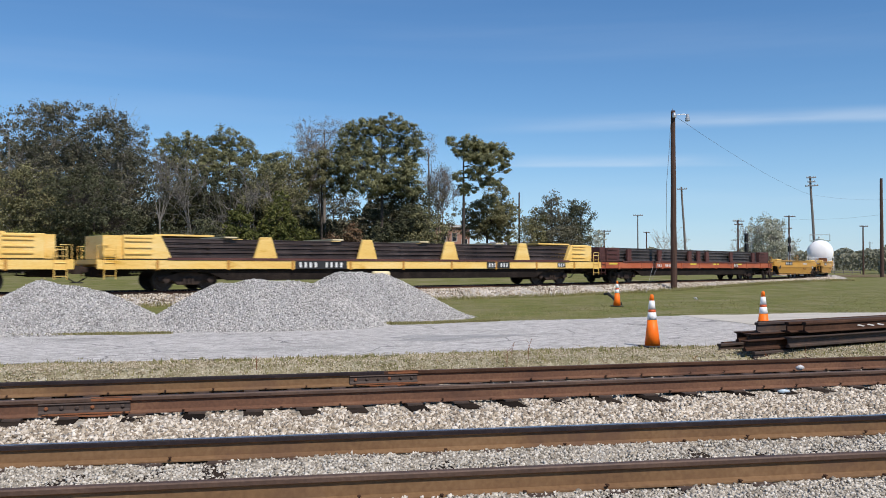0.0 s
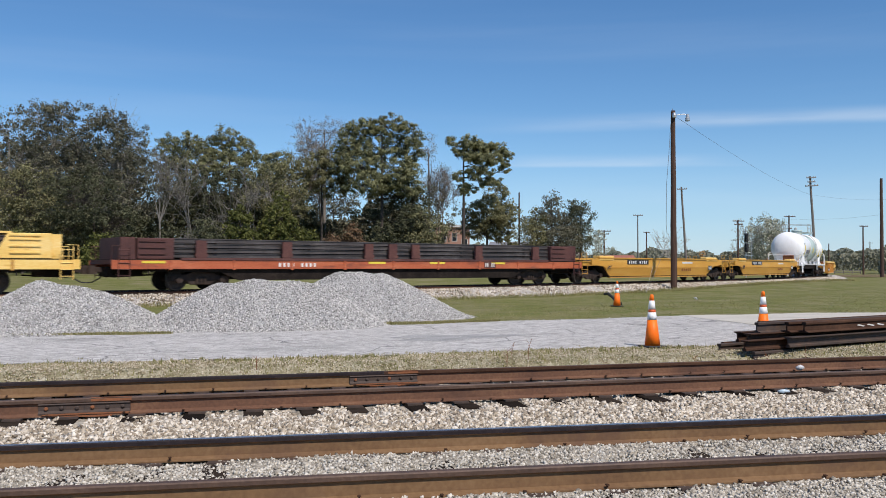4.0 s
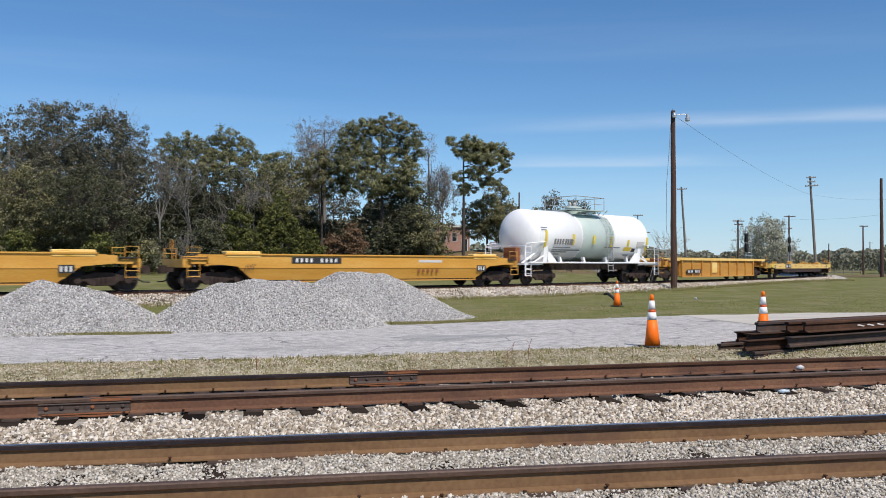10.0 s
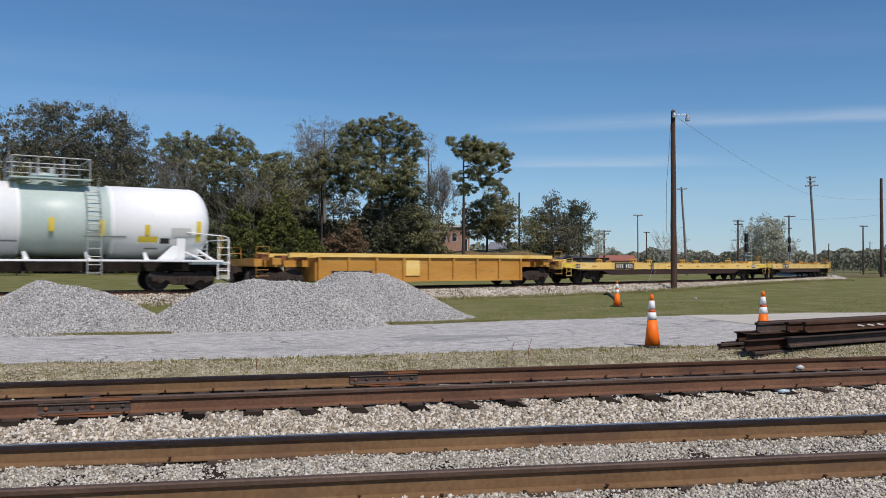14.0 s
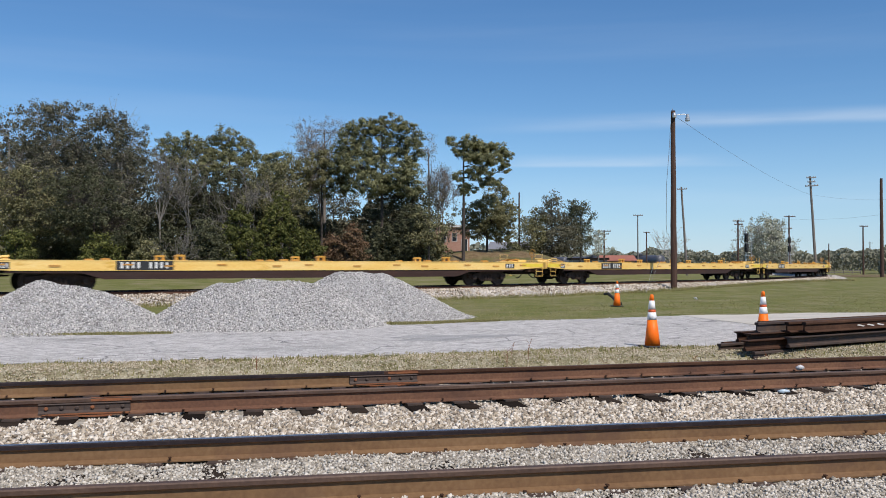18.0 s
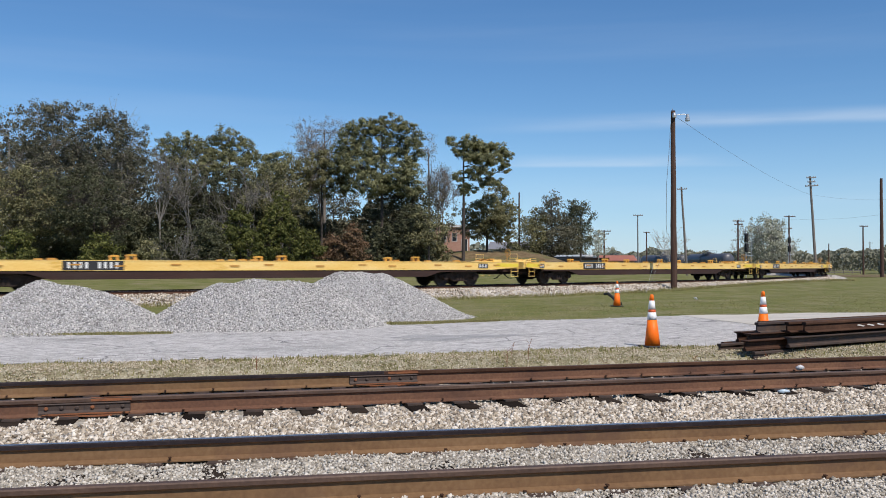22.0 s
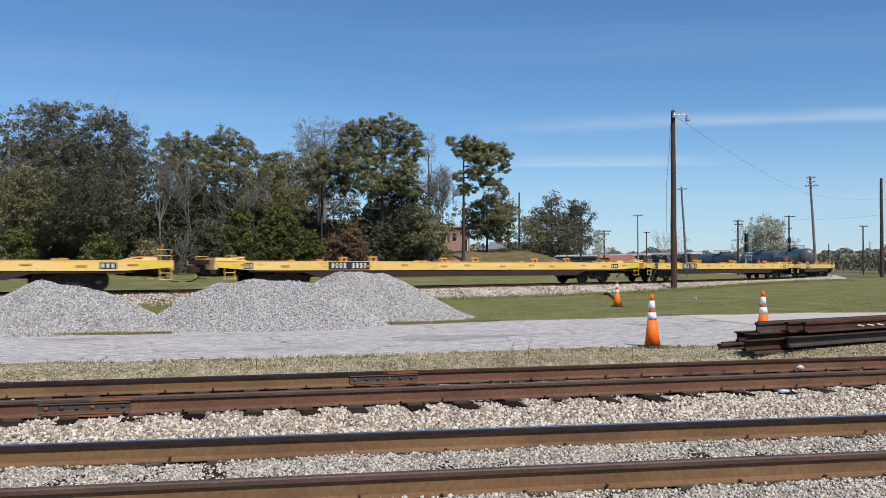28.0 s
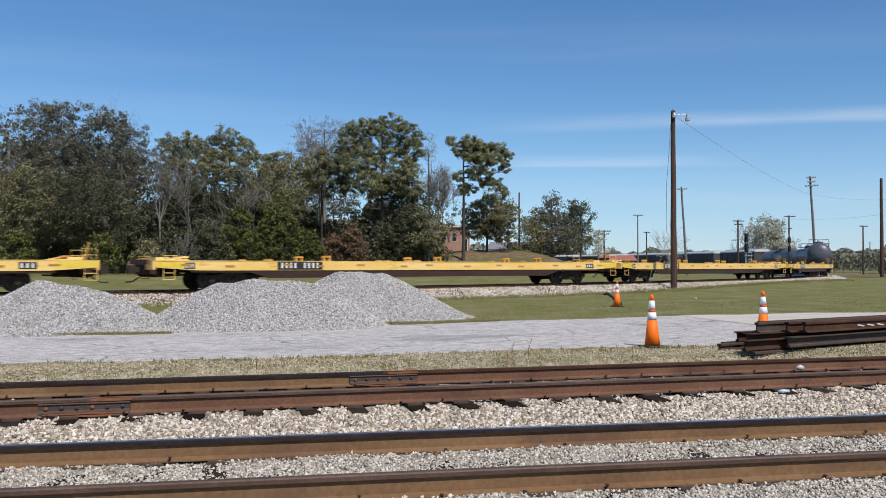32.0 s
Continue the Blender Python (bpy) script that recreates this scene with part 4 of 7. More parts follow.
def add_couplers(car, half):
    for s in (-1, 1):
        bm = bmesh.new()
        box(bm, half - 1.0, half - 0.22, -0.09, 0.09, 0.72, 0.92)
        prism(bm, [(half - 0.24, -0.16), (half + 0.02, -0.20), (half + 0.05, -0.05), (half - 0.04, 0.02), (half + 0.04, 0.12), (half - 0.02, 0.20), (half - 0.24, 0.16)], "z", 0.66, 0.98)
        if s < 0:
            bmesh.ops.rotate(bm, verts=bm.verts[:], cent=(0, 0, 0), matrix=Matrix.Rotation(math.pi, 3, "Z"))
        part("coupler", bm, M_truck, car)
        part("draft_box", bm_box(*sorted((s * (half - 1.9), s * (half - 0.55))), -0.5, 0.5, 0.56, 0.92), M_under, car)
        bm = bmesh.new()
        for q in (-0.75, -0.4, 0.3, 0.7):
            tube(bm, [(s * (half - 2.2), q, 0.62), (s * (half - 0.75), q * 0.9, 0.55)], 0.03, 5)
        tube(bm, [(s * (half - 0.8), -1.1, 0.62), (s * (half - 0.8), 1.1, 0.62)], 0.04, 6)
        part("brake_rigging", bm, M_under, car)
        bm = bmesh.new()
        pts = [(half - 0.75, -0.32, 0.78), (half - 0.55, -0.34, 0.50), (half - 0.25, -0.30, 0.34), (half + 0.02, -0.24, 0.33)]
        tube(bm, [(s * p[0], s * p[1], p[2]) for p in pts], 0.028, 6)
        part("air_hose", bm, M_rubber, car)


def hand_wheel(bm, x, y, z, r):
    """An open brake wheel facing along x."""
    rim = [(x, y + math.cos(k * math.pi / 8) * r, z + math.sin(k * math.pi / 8) * r) for k in range(17)]
    tube(bm, rim, 0.016, 5, False)
    for k in range(3):
        a = k * math.pi / 3
        tube(bm, [(x, y - math.cos(a) * r, z - math.sin(a) * r), (x, y + math.cos(a) * r, z + math.sin(a) * r)], 0.010, 4)


def row_of(name, bm, material, car, places):
    """The same piece at several places, each a part of its own."""
    me = bm_mesh(name, bm, material)
    for q in places:
        piece(name, me, car, q)


def ladder_rungs(bm, x, y, z0, z1, wide, n):
    for s in (-1, 1):
        tube(bm, [(x + s * wide / 2, y, z0), (x + s * wide / 2, y, z1)], 0.018, 5)
    for k in range(n):
        z = z0 + (z1 - z0) * (k + 0.5) / n
        tube(bm, [(x - wide / 2, y, z), (x + wide / 2, y, z)], 0.014, 5)


def mark_bars(car, x, z, wide, high, y, dark=M_paint_black, light=M_paint_white, groups=(4, 4), plate=True):
    """Writing that cannot be read, as bars; on a dark panel where plate is set."""
    if plate:
        part("number_panel", bm_box(x - wide / 2, x + wide / 2, y - 0.006, y + 0.01, z - high / 2, z + high / 2), dark, car, "black panel with pale unreadable marks")
    total = sum(groups) + (len(groups) - 1) * 1.2
    step = wide * 0.88 / total
    p = x - wide * 0.44
    me = bm_mesh("marking", bm_box(step * 0.20, step * 0.62, -0.012, -0.005, -high * 0.32, high * 0.32), light)
    for g in groups:
        for k in range(g):
            piece("marking", me, car, (p, y, z))
            p += step
        p += step * 1.2


def rail_load(car, x0, x1, z0, rows, high, material):
    """Long rails in layers across the car."""
    for r in range(rows):
        for k in range(9):
            y = -1.12 + k * 0.28
            bm = bmesh.new()
            z = z0 + r * (high + 0.03)
            prism(bm, [(y - 0.07, z), (y + 0.07, z), (y + 0.07, z + 0.012), (y + 0.012, z + 0.03), (y + 0.012, z + high - 0.05), (y + 0.035, z + high - 0.035), (y + 0.035, z + high), (y - 0.035, z + high), (y - 0.035, z + high - 0.035), (y - 0.012, z + high - 0.05), (y - 0.012, z + 0.03), (y - 0.07, z + 0.012)], "x", x0 + random.uniform(-0.05, 0.3), x1 + random.uniform(-0.3, 0.05))
            part("rail", bm, material, car)
        if r < rows - 1:
            for k in range(5):
                x = x0 + (x1 - x0) * (k + 0.5) / 5
                part("spacer_strip", bm_box(x - 0.06, x + 0.06, -1.2, 1.2, z0 + (r + 1) * (high + 0.03) - 0.03, z0 + (r + 1) * (high + 0.03)), M_under, car)


def underframe(car, half, deep, z1, trucks, y=0.55):
    bm = bmesh.new()
    e = trucks - 1.7
    prism(bm, [(-half + 0.9, z1), (-half + 0.9, z1 - 0.22), (-e - 0.8, z1 - 0.24), (-e, deep), (e, deep), (e + 0.8, z1 - 0.24), (half - 0.9, z1 - 0.22), (half - 0.9, z1)], "y", -y, y)
    part("centre_sill", bm, M_under, car)
    row_of("crossbearer", bm_box(-0.05, 0.05, -1.35, 1.35, z1 - 0.16, z1 - 0.01), M_under, car, [(-half + 2 + (2 * half - 4) * k / 10, 0, 0) for k in range(11)])


def flat_car(label, length):
    """An 89-foot flat car: deep yellow side sills, deck with hitches, dark centre sill."""
    car = thing("flat_car", label, "railway car", "yellow flat cars of the train")
    half = length / 2 - 0.55
    tr = length / 2 - 3.2
    deck = 1.14
    part("deck", bm_box(-half + 0.3, half - 0.3, -1.36, 1.36, deck - 0.05, deck), M_deck, car)
    for s in (-1, 1):
        bm = bmesh.new()
        prism(bm, [(-half, deck - 0.24), (-half, deck + 0.01), (half, deck + 0.01), (half, deck - 0.24), (half - 1.6, deck - 0.35), (half - 2.6, deck - 0.36), (-half + 2.6, deck - 0.36), (-half + 1.6, deck - 0.35)], "y", s * 1.40 - 0.03, s * 1.40 + 0.03)
        part("side_sill", bm, M_yellow, car, "worn yellow side sill")
        row_of("tie_down_strip", bm_box(-0.20, 0.20, s * 1.445 - 0.012, s * 1.445 + 0.012, deck - 0.16, deck - 0.10), M_orange, car, [(-half + 1.2 + (2 * half - 2.4) * k / 12 + 0.3 * math.sin(k * 4.0), 0, -0.05 * (k % 2)) for k in range(13)])
        bm = bmesh.new()
        box(bm, -half, half, s * 1.425 - 0.022, s * 1.425 + 0.022, deck + 0.012, deck + 0.035)
        part("deck_edge", bm, M_yellow, car)
    bm = bmesh.new()
    tube(bm, [(-tr + 2.4, -1.30, deck - 0.36), (tr - 2.4, -1.30, deck - 0.36)], 0.03, 6)
    part("brake_pipe", bm, M_under, car)
    underframe(car, half, 0.50, deck - 0.06, tr)
    # lower dark side girder between the trucks
    for s in (-1, 1):
        bm = bmesh.new()
        prism(bm, [(-half + 1.4, deck - 0.364), (-half + 1.4, deck - 0.43), (-tr + 1.3, deck - 0.45), (-tr + 2.1, 0.46), (tr - 3.0, 0.46), (tr - 2.2, deck - 0.45), (half - 1.4, deck - 0.43), (half - 1.4, deck - 0.364)], "y", s * 1.38 - 0.02, s * 1.38 + 0.02)
        part("lower_girder", bm, M_girder, car, "dark rust-brown lower girder")
    for s in (-1, 1):
        part("end_sill", bm_box(s * half - 0.08, s * half + 0.08, -1.36, 1.36, deck - 0.32, deck + 0.03), M_yellow, car)
        bm = bmesh.new()
        box(bm, s * (half - 0.9), s * (half - 0.35), -0.5, 0.5, deck, deck + 0.16) if s > 0 else box(bm, -(half - 0.35), -(half - 0.9), -0.5, 0.5, deck, deck + 0.16)
        part("end_platform", bm, M_yellow, car)
        # hand rails and steps at the corners
        for q in (-1, 1):
            bm = bmesh.new()
            x = half - 0.02 if s > 0 else -half + 0.35
            hh = 0.44 if s > 0 else 0.22
            tube(bm, [(x, q * 1.38, deck - 0.30), (x, q * 1.40, deck + hh), (x - s * 0.52, q * 1.40, deck + hh), (x - s * 0.52, q * 1.40, deck)], 0.013, 5)
            tube(bm, [(x, q * 1.40, deck + hh * 0.5), (x - s * 0.52, q * 1.40, deck + hh * 0.5)], 0.011, 5)
            part("hand_rail", bm, M_yellow, car)
            bm = bmesh.new()
            for z in (deck - 0.45, deck - 0.70):
                tube(bm, [(x + s * 0.02, q * 1.38, z), (x - s * 0.42, q * 1.38, z)], 0.016, 5)
            tube(bm, [(x + s * 0.02, q * 1.38, deck - 0.25), (x + s * 0.02, q * 1.38, deck - 0.72)], 0.014, 5)
            tube(bm, [(x - s * 0.42, q * 1.38, deck - 0.25), (x - s * 0.42, q * 1.38, deck - 0.72)], 0.014, 5)
            part("sill_step", bm, M_yellow, car)
        part("draft_gear", bm_box(*sorted((s * (half - 0.5), s * (half + 0.12))), -0.55, 0.55, deck - 0.50, deck - 0.12), M_girder, car, "rust-brown draft gear")
        bm = bmesh.new()
        box(bm, *sorted((s * (half + 0.085), s * (half + 0.16))), -1.0, 1.0, deck - 0.10, deck + 0.06)
        part("crossover_board", bm, M_maroon, car)
    # brake wheel on its mast
    bm = bmesh.new()
    tube(bm, [(half - 0.3, -0.9, deck), (half - 0.3, -0.9, deck + 0.55)], 0.02, 6)
    hand_wheel(bm, half - 0.26, -0.9, deck + 0.50, 0.20)
    part("brake_wheel", bm, M_orange, car)
    # folded trailer hitches and container pedestals
    for x in (-half + 1.4, half - 1.1):
        bm = bmesh.new()
        prism(bm, [(x - 0.62, deck), (x + 0.42, deck), (x + 0.34, deck + 0.07), (x + 0.22, deck + 0.09), (x - 0.50, deck + 0.06)], "y", -0.42, 0.42)
        part("trailer_hitch", bm, M_yellow, car)
        bm = bmesh.new()
        for q in (-0.3, 0.3):
            tube(bm, [(x - 0.4, q, deck + 0.05), (x + 0.16, q, deck + 0.17)], 0.04, 6)
            tube(bm, [(x + 0.3, q, deck + 0.05), (x + 0.16, q, deck + 0.17)], 0.04, 6)
        box(bm, x + 0.04, x + 0.30, -0.42, 0.42, deck + 0.14, deck + 0.21)
        part("hitch_head", bm, M_yellow if x < 0 else M_orange, car)
    for x in (-5.8, 0.4, 7.2):
        for s in (-1, 1):
            bm = bmesh.new()
            box(bm, x - 0.25, x + 0.25, s * 1.22 - 0.14, s * 1.22 + 0.14, deck + 0.003, deck + 0.06)
            for q in (-0.15, 0.13):
                prism(bm, [(x + q - 0.06, deck + 0.06), (x + q + 0.06, deck + 0.06), (x + q + 0.035, deck + 0.19), (x + q - 0.035, deck + 0.19)], "y", s * 1.22 - 0.09, s * 1.22 + 0.09)
            prism(bm, [(x - 0.22, deck + 0.19), (x + 0.20, deck + 0.19), (x + 0.16, deck + 0.265), (x - 0.13, deck + 0.265)], "y", s * 1.22 - 0.11, s * 1.22 + 0.11)
            part("pedestal", bm, M_gold, car, "orange-yellow container pedestal")
    for x in (-8.6, -1.35, -0.85, 6.1, 9.6):
        for s in (-1, 1):
            bm = bmesh.new()
            prism(bm, [(x - 0.2, deck + 0.003), (x + 0.2, deck + 0.003), (x + 0.13, deck + 0.11), (x - 0.13, deck + 0.11)], "y", s * 1.22 - 0.10, s * 1.22 + 0.10)
            part("folded_guide", bm, M_orange, car)
    # deeper yellow paint at the ends of the sills
    for s in (-1, 1):
        for x0, x1 in ((-half + 0.02, -half + 1.15), (half - 1.5, half - 0.02)):
            bm = bmesh.new()
            prism(bm, [(x0, deck - 0.225), (x0, deck - 0.10), (x0 + 0.12, deck - 0.04), (x1, deck - 0.05), (x1, deck - 0.225)], "y", *sorted((s * 1.430, s * 1.436)))
            part("repaint_patch", bm, M_tape, car, "deep yellow repainted patch")
    mark_bars(car, -7.2, deck - 0.155, 2.15, 0.36, -1.434)
    for x, wd in ((-half + 1.35, 0.4), (half - 2.3, 0.6)):
        mark_bars(car, x, deck - 0.17, wd, 0.24, -1.434, groups=(3,))
    add_truck(car, -tr + 0.62)
    add_truck(car, tr - 0.82)
    add_couplers(car, length / 2)
    return car


def stake_car(label, length, paint, stake, sill, load, stakes, tall):
    """A flat car for rail: stakes along the sides, boxes at the ends, three layers of rails."""
    car = thing("rail_car", label, "railway car", "rail-laden cars of the train")
    half, tr, deck = length / 2 - 0.45, length / 2 - 4.0, 1.22
    part("deck", bm_box(-half + 0.2, half - 0.2, -1.40, 1.40, deck - 0.08, deck), M_under, car)
    for s in (-1, 1):
        bm = bmesh.new()
        prism(bm, [(-half, deck - 0.38), (-half, deck - 0.04), (half, deck - 0.04), (half, deck - 0.38)], "y", s * 1.42 - 0.03, s * 1.42 + 0.03)
        part("side_sill", bm, sill, car)
        part("deck_edge", bm_box(-half + 2.6, half - 2.6, s * 1.45 - 0.03, s * 1.45 + 0.03, deck - 0.035, deck + 0.06), M_maroon, car)
        row_of("stake_pocket", bm_box(-0.05, 0.05, s * 1.462 - 0.018, s * 1.462 + 0.018, deck - 0.42, deck - 0.03), sill if paint is M_maroon else M_orange, car, [(-half + 2.2 + (2 * half - 4.4) * k / 8, 0, 0) for k in range(9)])
    underframe(car, half, 0.44, deck - 0.09, tr, 0.6)
    for s in (-1, 1):
        bm = bmesh.new()
        prism(bm, [(-half + 1.2, deck - 0.385), (-half + 1.2, deck - 0.46), (-tr + 0.7, deck - 0.50), (-tr + 1.5, 0.38), (tr - 1.5, 0.38), (tr - 0.7, deck - 0.50), (half - 1.2, deck - 0.46), (half - 1.2, deck - 0.385)], "y", s * 1.30 - 0.02, s * 1.30 + 0.02)
        part("lower_girder", bm, M_under, car)
    for x in stakes:
        for s in (-1, 1):
            bm = bmesh.new()
            if tall:
                prism(bm, [(x - 0.54, deck + 0.02), (x + 0.54, deck + 0.02), (x + 0.25, deck + 0.92), (x - 0.25, deck + 0.92)], "y", s * 1.36 - 0.07, s * 1.36 + 0.07)
                bevelled(bm, 0.02)
            else:
                box(bm, x - 0.22, x + 0.22, s * 1.36 - 0.06, s * 1.36 + 0.06, deck - 0.02, deck + 0.74)
                box(bm, x - 0.26, x + 0.26, s * 1.40 - 0.03, s * 1.40 + 0.03, deck + 0.10, deck + 0.22)
            part("stake", bm, paint, car, "yellow tapered stake" if tall else "dark maroon stake")
        if tall:
            part("stake_strap", bm_box(x - 1.75, x - 1.2, -1.3, 1.3, deck + 0.86, deck + 0.92), M_deck, car, "pale yellow strap over the load")
    for s in (-1, 1):
        # box-shaped bulkheads with ribs
        a, b = sorted((s * (half - 0.95), s * (half - 2.35)))
        for q in (-1, 1):
            bm = bmesh.new()
            tip = a - 0.45 if s > 0 else b + 0.45
            if tall:
                pts = [(tip, deck), (b, deck), (b, deck + 0.90), (a, deck + 0.90)] if s > 0 else [(a, deck), (tip, deck), (b, deck + 0.90), (a, deck + 0.90)]
            else:
                pts = [(a, deck), (b, deck), (b, deck + 0.80), (a, deck + 0.80)]
            prism(bm, pts, "y", q * 1.28 - 0.12, q * 1.28 + 0.12)
            bevelled(bm, 0.02)
            part("bulkhead_side", bm, paint, car)
            bm = bmesh.new()
            for z in (0.18, 0.42, 0.66, 0.80 if tall else 0.70):
                box(bm, a + 0.05, b - 0.35, q * 1.42 - 0.025, q * 1.42 + 0.025, deck + z, deck + z + 0.05)
            part("bulkhead_rib", bm, paint, car)
        if tall:
            part("bulkhead_box", bm_box(*sorted((s * (half - 0.95), s * (half - (0.25 if s < 0 else 0.60)))), -1.25, 1.0, deck, deck + 0.88), paint, car, "yellow steel end box")
            part("load_cap", bm_box(*sorted((s * (half - 2.2), s * (half - 4.6))), -1.1, 1.1, deck + 0.90, deck + 0.97), paint, car)
        else:
            part("bulkhead_box", bm_box(*sorted((s * (half - 0.9), s * (half - 0.35))), -1.3, 1.3, deck, deck + 0.82), paint, car, "dark maroon steel end wall")
        part("end_platform", bm_box(*sorted((s * half, s * (half - 1.0))), -1.3, 1.3, deck - 0.20, deck - 0.02), sill if tall else M_maroon, car)
        for q in (-1, 1):
            bm = bmesh.new()
            x = s * (half - 0.05)
            ladder_rungs(bm, s * (half - 0.45), q * 1.47, deck - 0.75, deck + 0.45, 0.42, 5)
            part("end_ladder", bm, sill if tall else M_maroon, car)
            bm = bmesh.new()
            tube(bm, [(x, q * 1.3, deck), (x, q * 1.3, deck + 0.5), (x - s * 0.4, q * 1.3, deck + 0.5)], 0.016, 5)
            part("hand_rail", bm, sill if tall else M_maroon, car)
    rail_load(car, -half + 2.0, half - 2.0, deck + 0.07, 4, 0.165, load)
    mark_bars(car, -4.33 if tall else -4.9, deck - 0.21, 2.55 if tall else 2.1, 0.34 if tall else 0.26, -1.456, plate=tall)
    if tall:
        bm = bmesh.new()
        lathe(bm, [(0.10, -0.46), (0.15, -0.42), (0.15, 0.42), (0.10, 0.46)], "x", 14, (-1.2, -1.36, 0.58))
        part("air_reservoir", bm, M_deck, car, "cream air reservoir")
        mark_bars(car, 5.9, deck - 0.21, 1.55, 0.32, -1.456, groups=(3, 3))
        mark_bars(car, 10.45, deck - 0.20, 0.6, 0.26, -1.456, groups=(3,))
    else:
        for x in (-11.0, -0.9, 2.54, 6.4):
            part("reflector_strip", bm_box(x - 0.45, x + 0.45, -1.462, -1.452, deck - 0.16, deck - 0.07), M_tape, car, "yellow reflective strip")
        mark_bars(car, 5.85, deck - 0.2, 0.75, 0.3, -1.456, plate=True, dark=M_maroon, groups=(2, 2))
    for s in (-1, 1):
        add_truck(car, s * tr)
    add_couplers(car, length / 2)
    return car


def well_car(label, length):
    """A container well car: deep gold side walls between the trucks, sloping up to end platforms."""
    car = thing("well_car", label, "railway car", "gold well cars of the train")
    half, tr = length / 2 - 0.5, length / 2 - 1.85
    top, low = 1.40, 0.34
    e = tr - 0.75
    for s in (-1, 1):
        bm = bmesh.new()
        prism(bm, [(-half + 0.9, top - 0.34), (-half + 0.9, top - 0.05), (-e - 0.6, top), (e + 0.6, top), (half - 0.9, top - 0.05), (half - 0.9, top - 0.34), (e + 0.35, top - 0.42), (e - 0.05, top - 0.46), (e - 0.80, low), (-e + 0.80, low), (-e + 0.05, top - 0.46), (-e - 0.35, top - 0.42)], "y", s * 1.40 - 0.05, s * 1.40 + 0.05)
        # below the crease the side leans inwards
        bmesh.ops.bisect_plane(bm, geom=bm.verts[:] + bm.edges[:] + bm.faces[:], plane_co=(0, 0, 0.88), plane_no=(0, 0, 1))
        for v in bm.verts:
            if v.co.z < 0.875:
                v.co.y -= s * 0.30 * (0.88 - v.co.z)
        part("side_wall", bm, M_gold, car, "gold-painted well side with sloped ends")
        part("top_chord", bm_box(-e - 0.5, e + 0.5, s * 1.43 - 0.08, s * 1.43 + 0.08, top + 0.003, top + 0.06), M_gold, car)
        part("crease", bm_box(-e + 0.1, e - 0.1, s * 1.455 - 0.008, s * 1.455 + 0.008, 0.872, 0.888), M_orange, car)
        part("bottom_chord", bm_box(-e + 0.8, e - 0.8, s * 1.23 - 0.10, s * 1.23 + 0.10, low - 0.06, low - 0.003), M_orange, car)
    part("well_floor", bm_box(-e + 0.9, e - 0.9, -1.30, 1.30, low - 0.02, low + 0.06), M_under, car)
    for s in (-1, 1):
        bm = bmesh.new()
        prism(bm, [(s * (e + 0.10), top - 0.44), (s * (e - 0.75), low), (s * (e - 0.85), low), (s * (e - 0.02), top - 0.40)], "y", -1.33, 1.33)
        part("end_slope", bm, M_under, car)
        part("end_deck", bm_box(*sorted((s * (e + 0.2), s * (half - 0.3))), -1.25, 1.25, top - 0.36, top - 0.20), M_gold, car)
        part("end_sill", bm_box(*sorted((s * (half - 0.32), s * half)), -1.15, 1.15, top - 0.50, top - 0.16), M_gold, car)
        part("walkway", bm_box(*sorted((s * (half - 1.35), s * (half - 0.15))), -1.36, -0.6, top - 0.14, top - 0.10), M_paint_black, car)
        for q in (-1, 1):
            bm = bmesh.new()
            x = s * (half - 0.12)
            tube(bm, [(x, q * 1.3, top - 0.7), (x, q * 1.3, top + 0.30), (x - s * 0.5, q * 1.3, top + 0.30), (x - s * 0.5, q * 1.3, top - 0.2)], 0.018, 5)
            tube(bm, [(x, q * 1.3, top + 0.08), (x - s * 0.5, q * 1.3, top + 0.08)], 0.015, 5)
            part("hand_rail", bm, M_gold, car)
        bm = bmesh.new()
        box(bm, *sorted((s * (e - 1.05), s * (e + 0.45))), -1.47, -1.0, top - 0.12, top + 0.16)
        part("corner_post", bevelled(bm, 0.03), M_yellow, car, "bright yellow corner post box")
        bm = bmesh.new()
        for z in (top - 0.62, top - 0.86):
            tube(bm, [(s * (half - 0.1), -1.36, z), (s * (half - 0.6), -1.36, z)], 0.016, 5)
        tube(bm, [(s * (half - 0.1), -1.36, top - 0.3), (s * (half - 0.1), -1.36, top - 0.9)], 0.014, 5)
        tube(bm, [(s * (half - 0.6), -1.36, top - 0.3), (s * (half - 0.6), -1.36, top - 0.9)], 0.014, 5)
        part("sill_step", bm, M_gold, car)
    bm = bmesh.new()
    hand_wheel(bm, -half + 0.22, 0.7, top + 0.42, 0.22)
    tube(bm, [(-half + 0.25, 0.7, top - 0.2), (-half + 0.25, 0.7, top + 0.45)], 0.02, 6)
    part("brake_wheel", bm, M_orange, car)
    bm = bmesh.new()
    for k in range(5):
        tube(bm, [(-e + 0.32 + k * 0.09, -1.468, 0.78 - k * 0.0), (-e + 0.44 + k * 0.09, -1.468, 1.02)], 0.012, 5)
    part("grab_irons", bm, M_paint_black, car)
    mark_bars(car, -3.05, top - 0.20, 2.4, 0.26, -1.462)
    part("pale_patch", bm_box(2.34, 3.7, -1.458, -1.448, top - 0.27, top - 0.15), M_roof_pale, car, "pale painted-over patch")
    mark_bars(car, 2.9, 0.74, 1.5, 0.24, -1.447, light=M_bright_rust, plate=False, groups=(5,))
    mark_bars(car, e - 0.55, top - 0.55, 0.55, 0.30, -1.461, groups=(3,))
    for s in (-1, 1):
        add_truck(car, s * tr)
    add_couplers(car, length / 2)
    return car


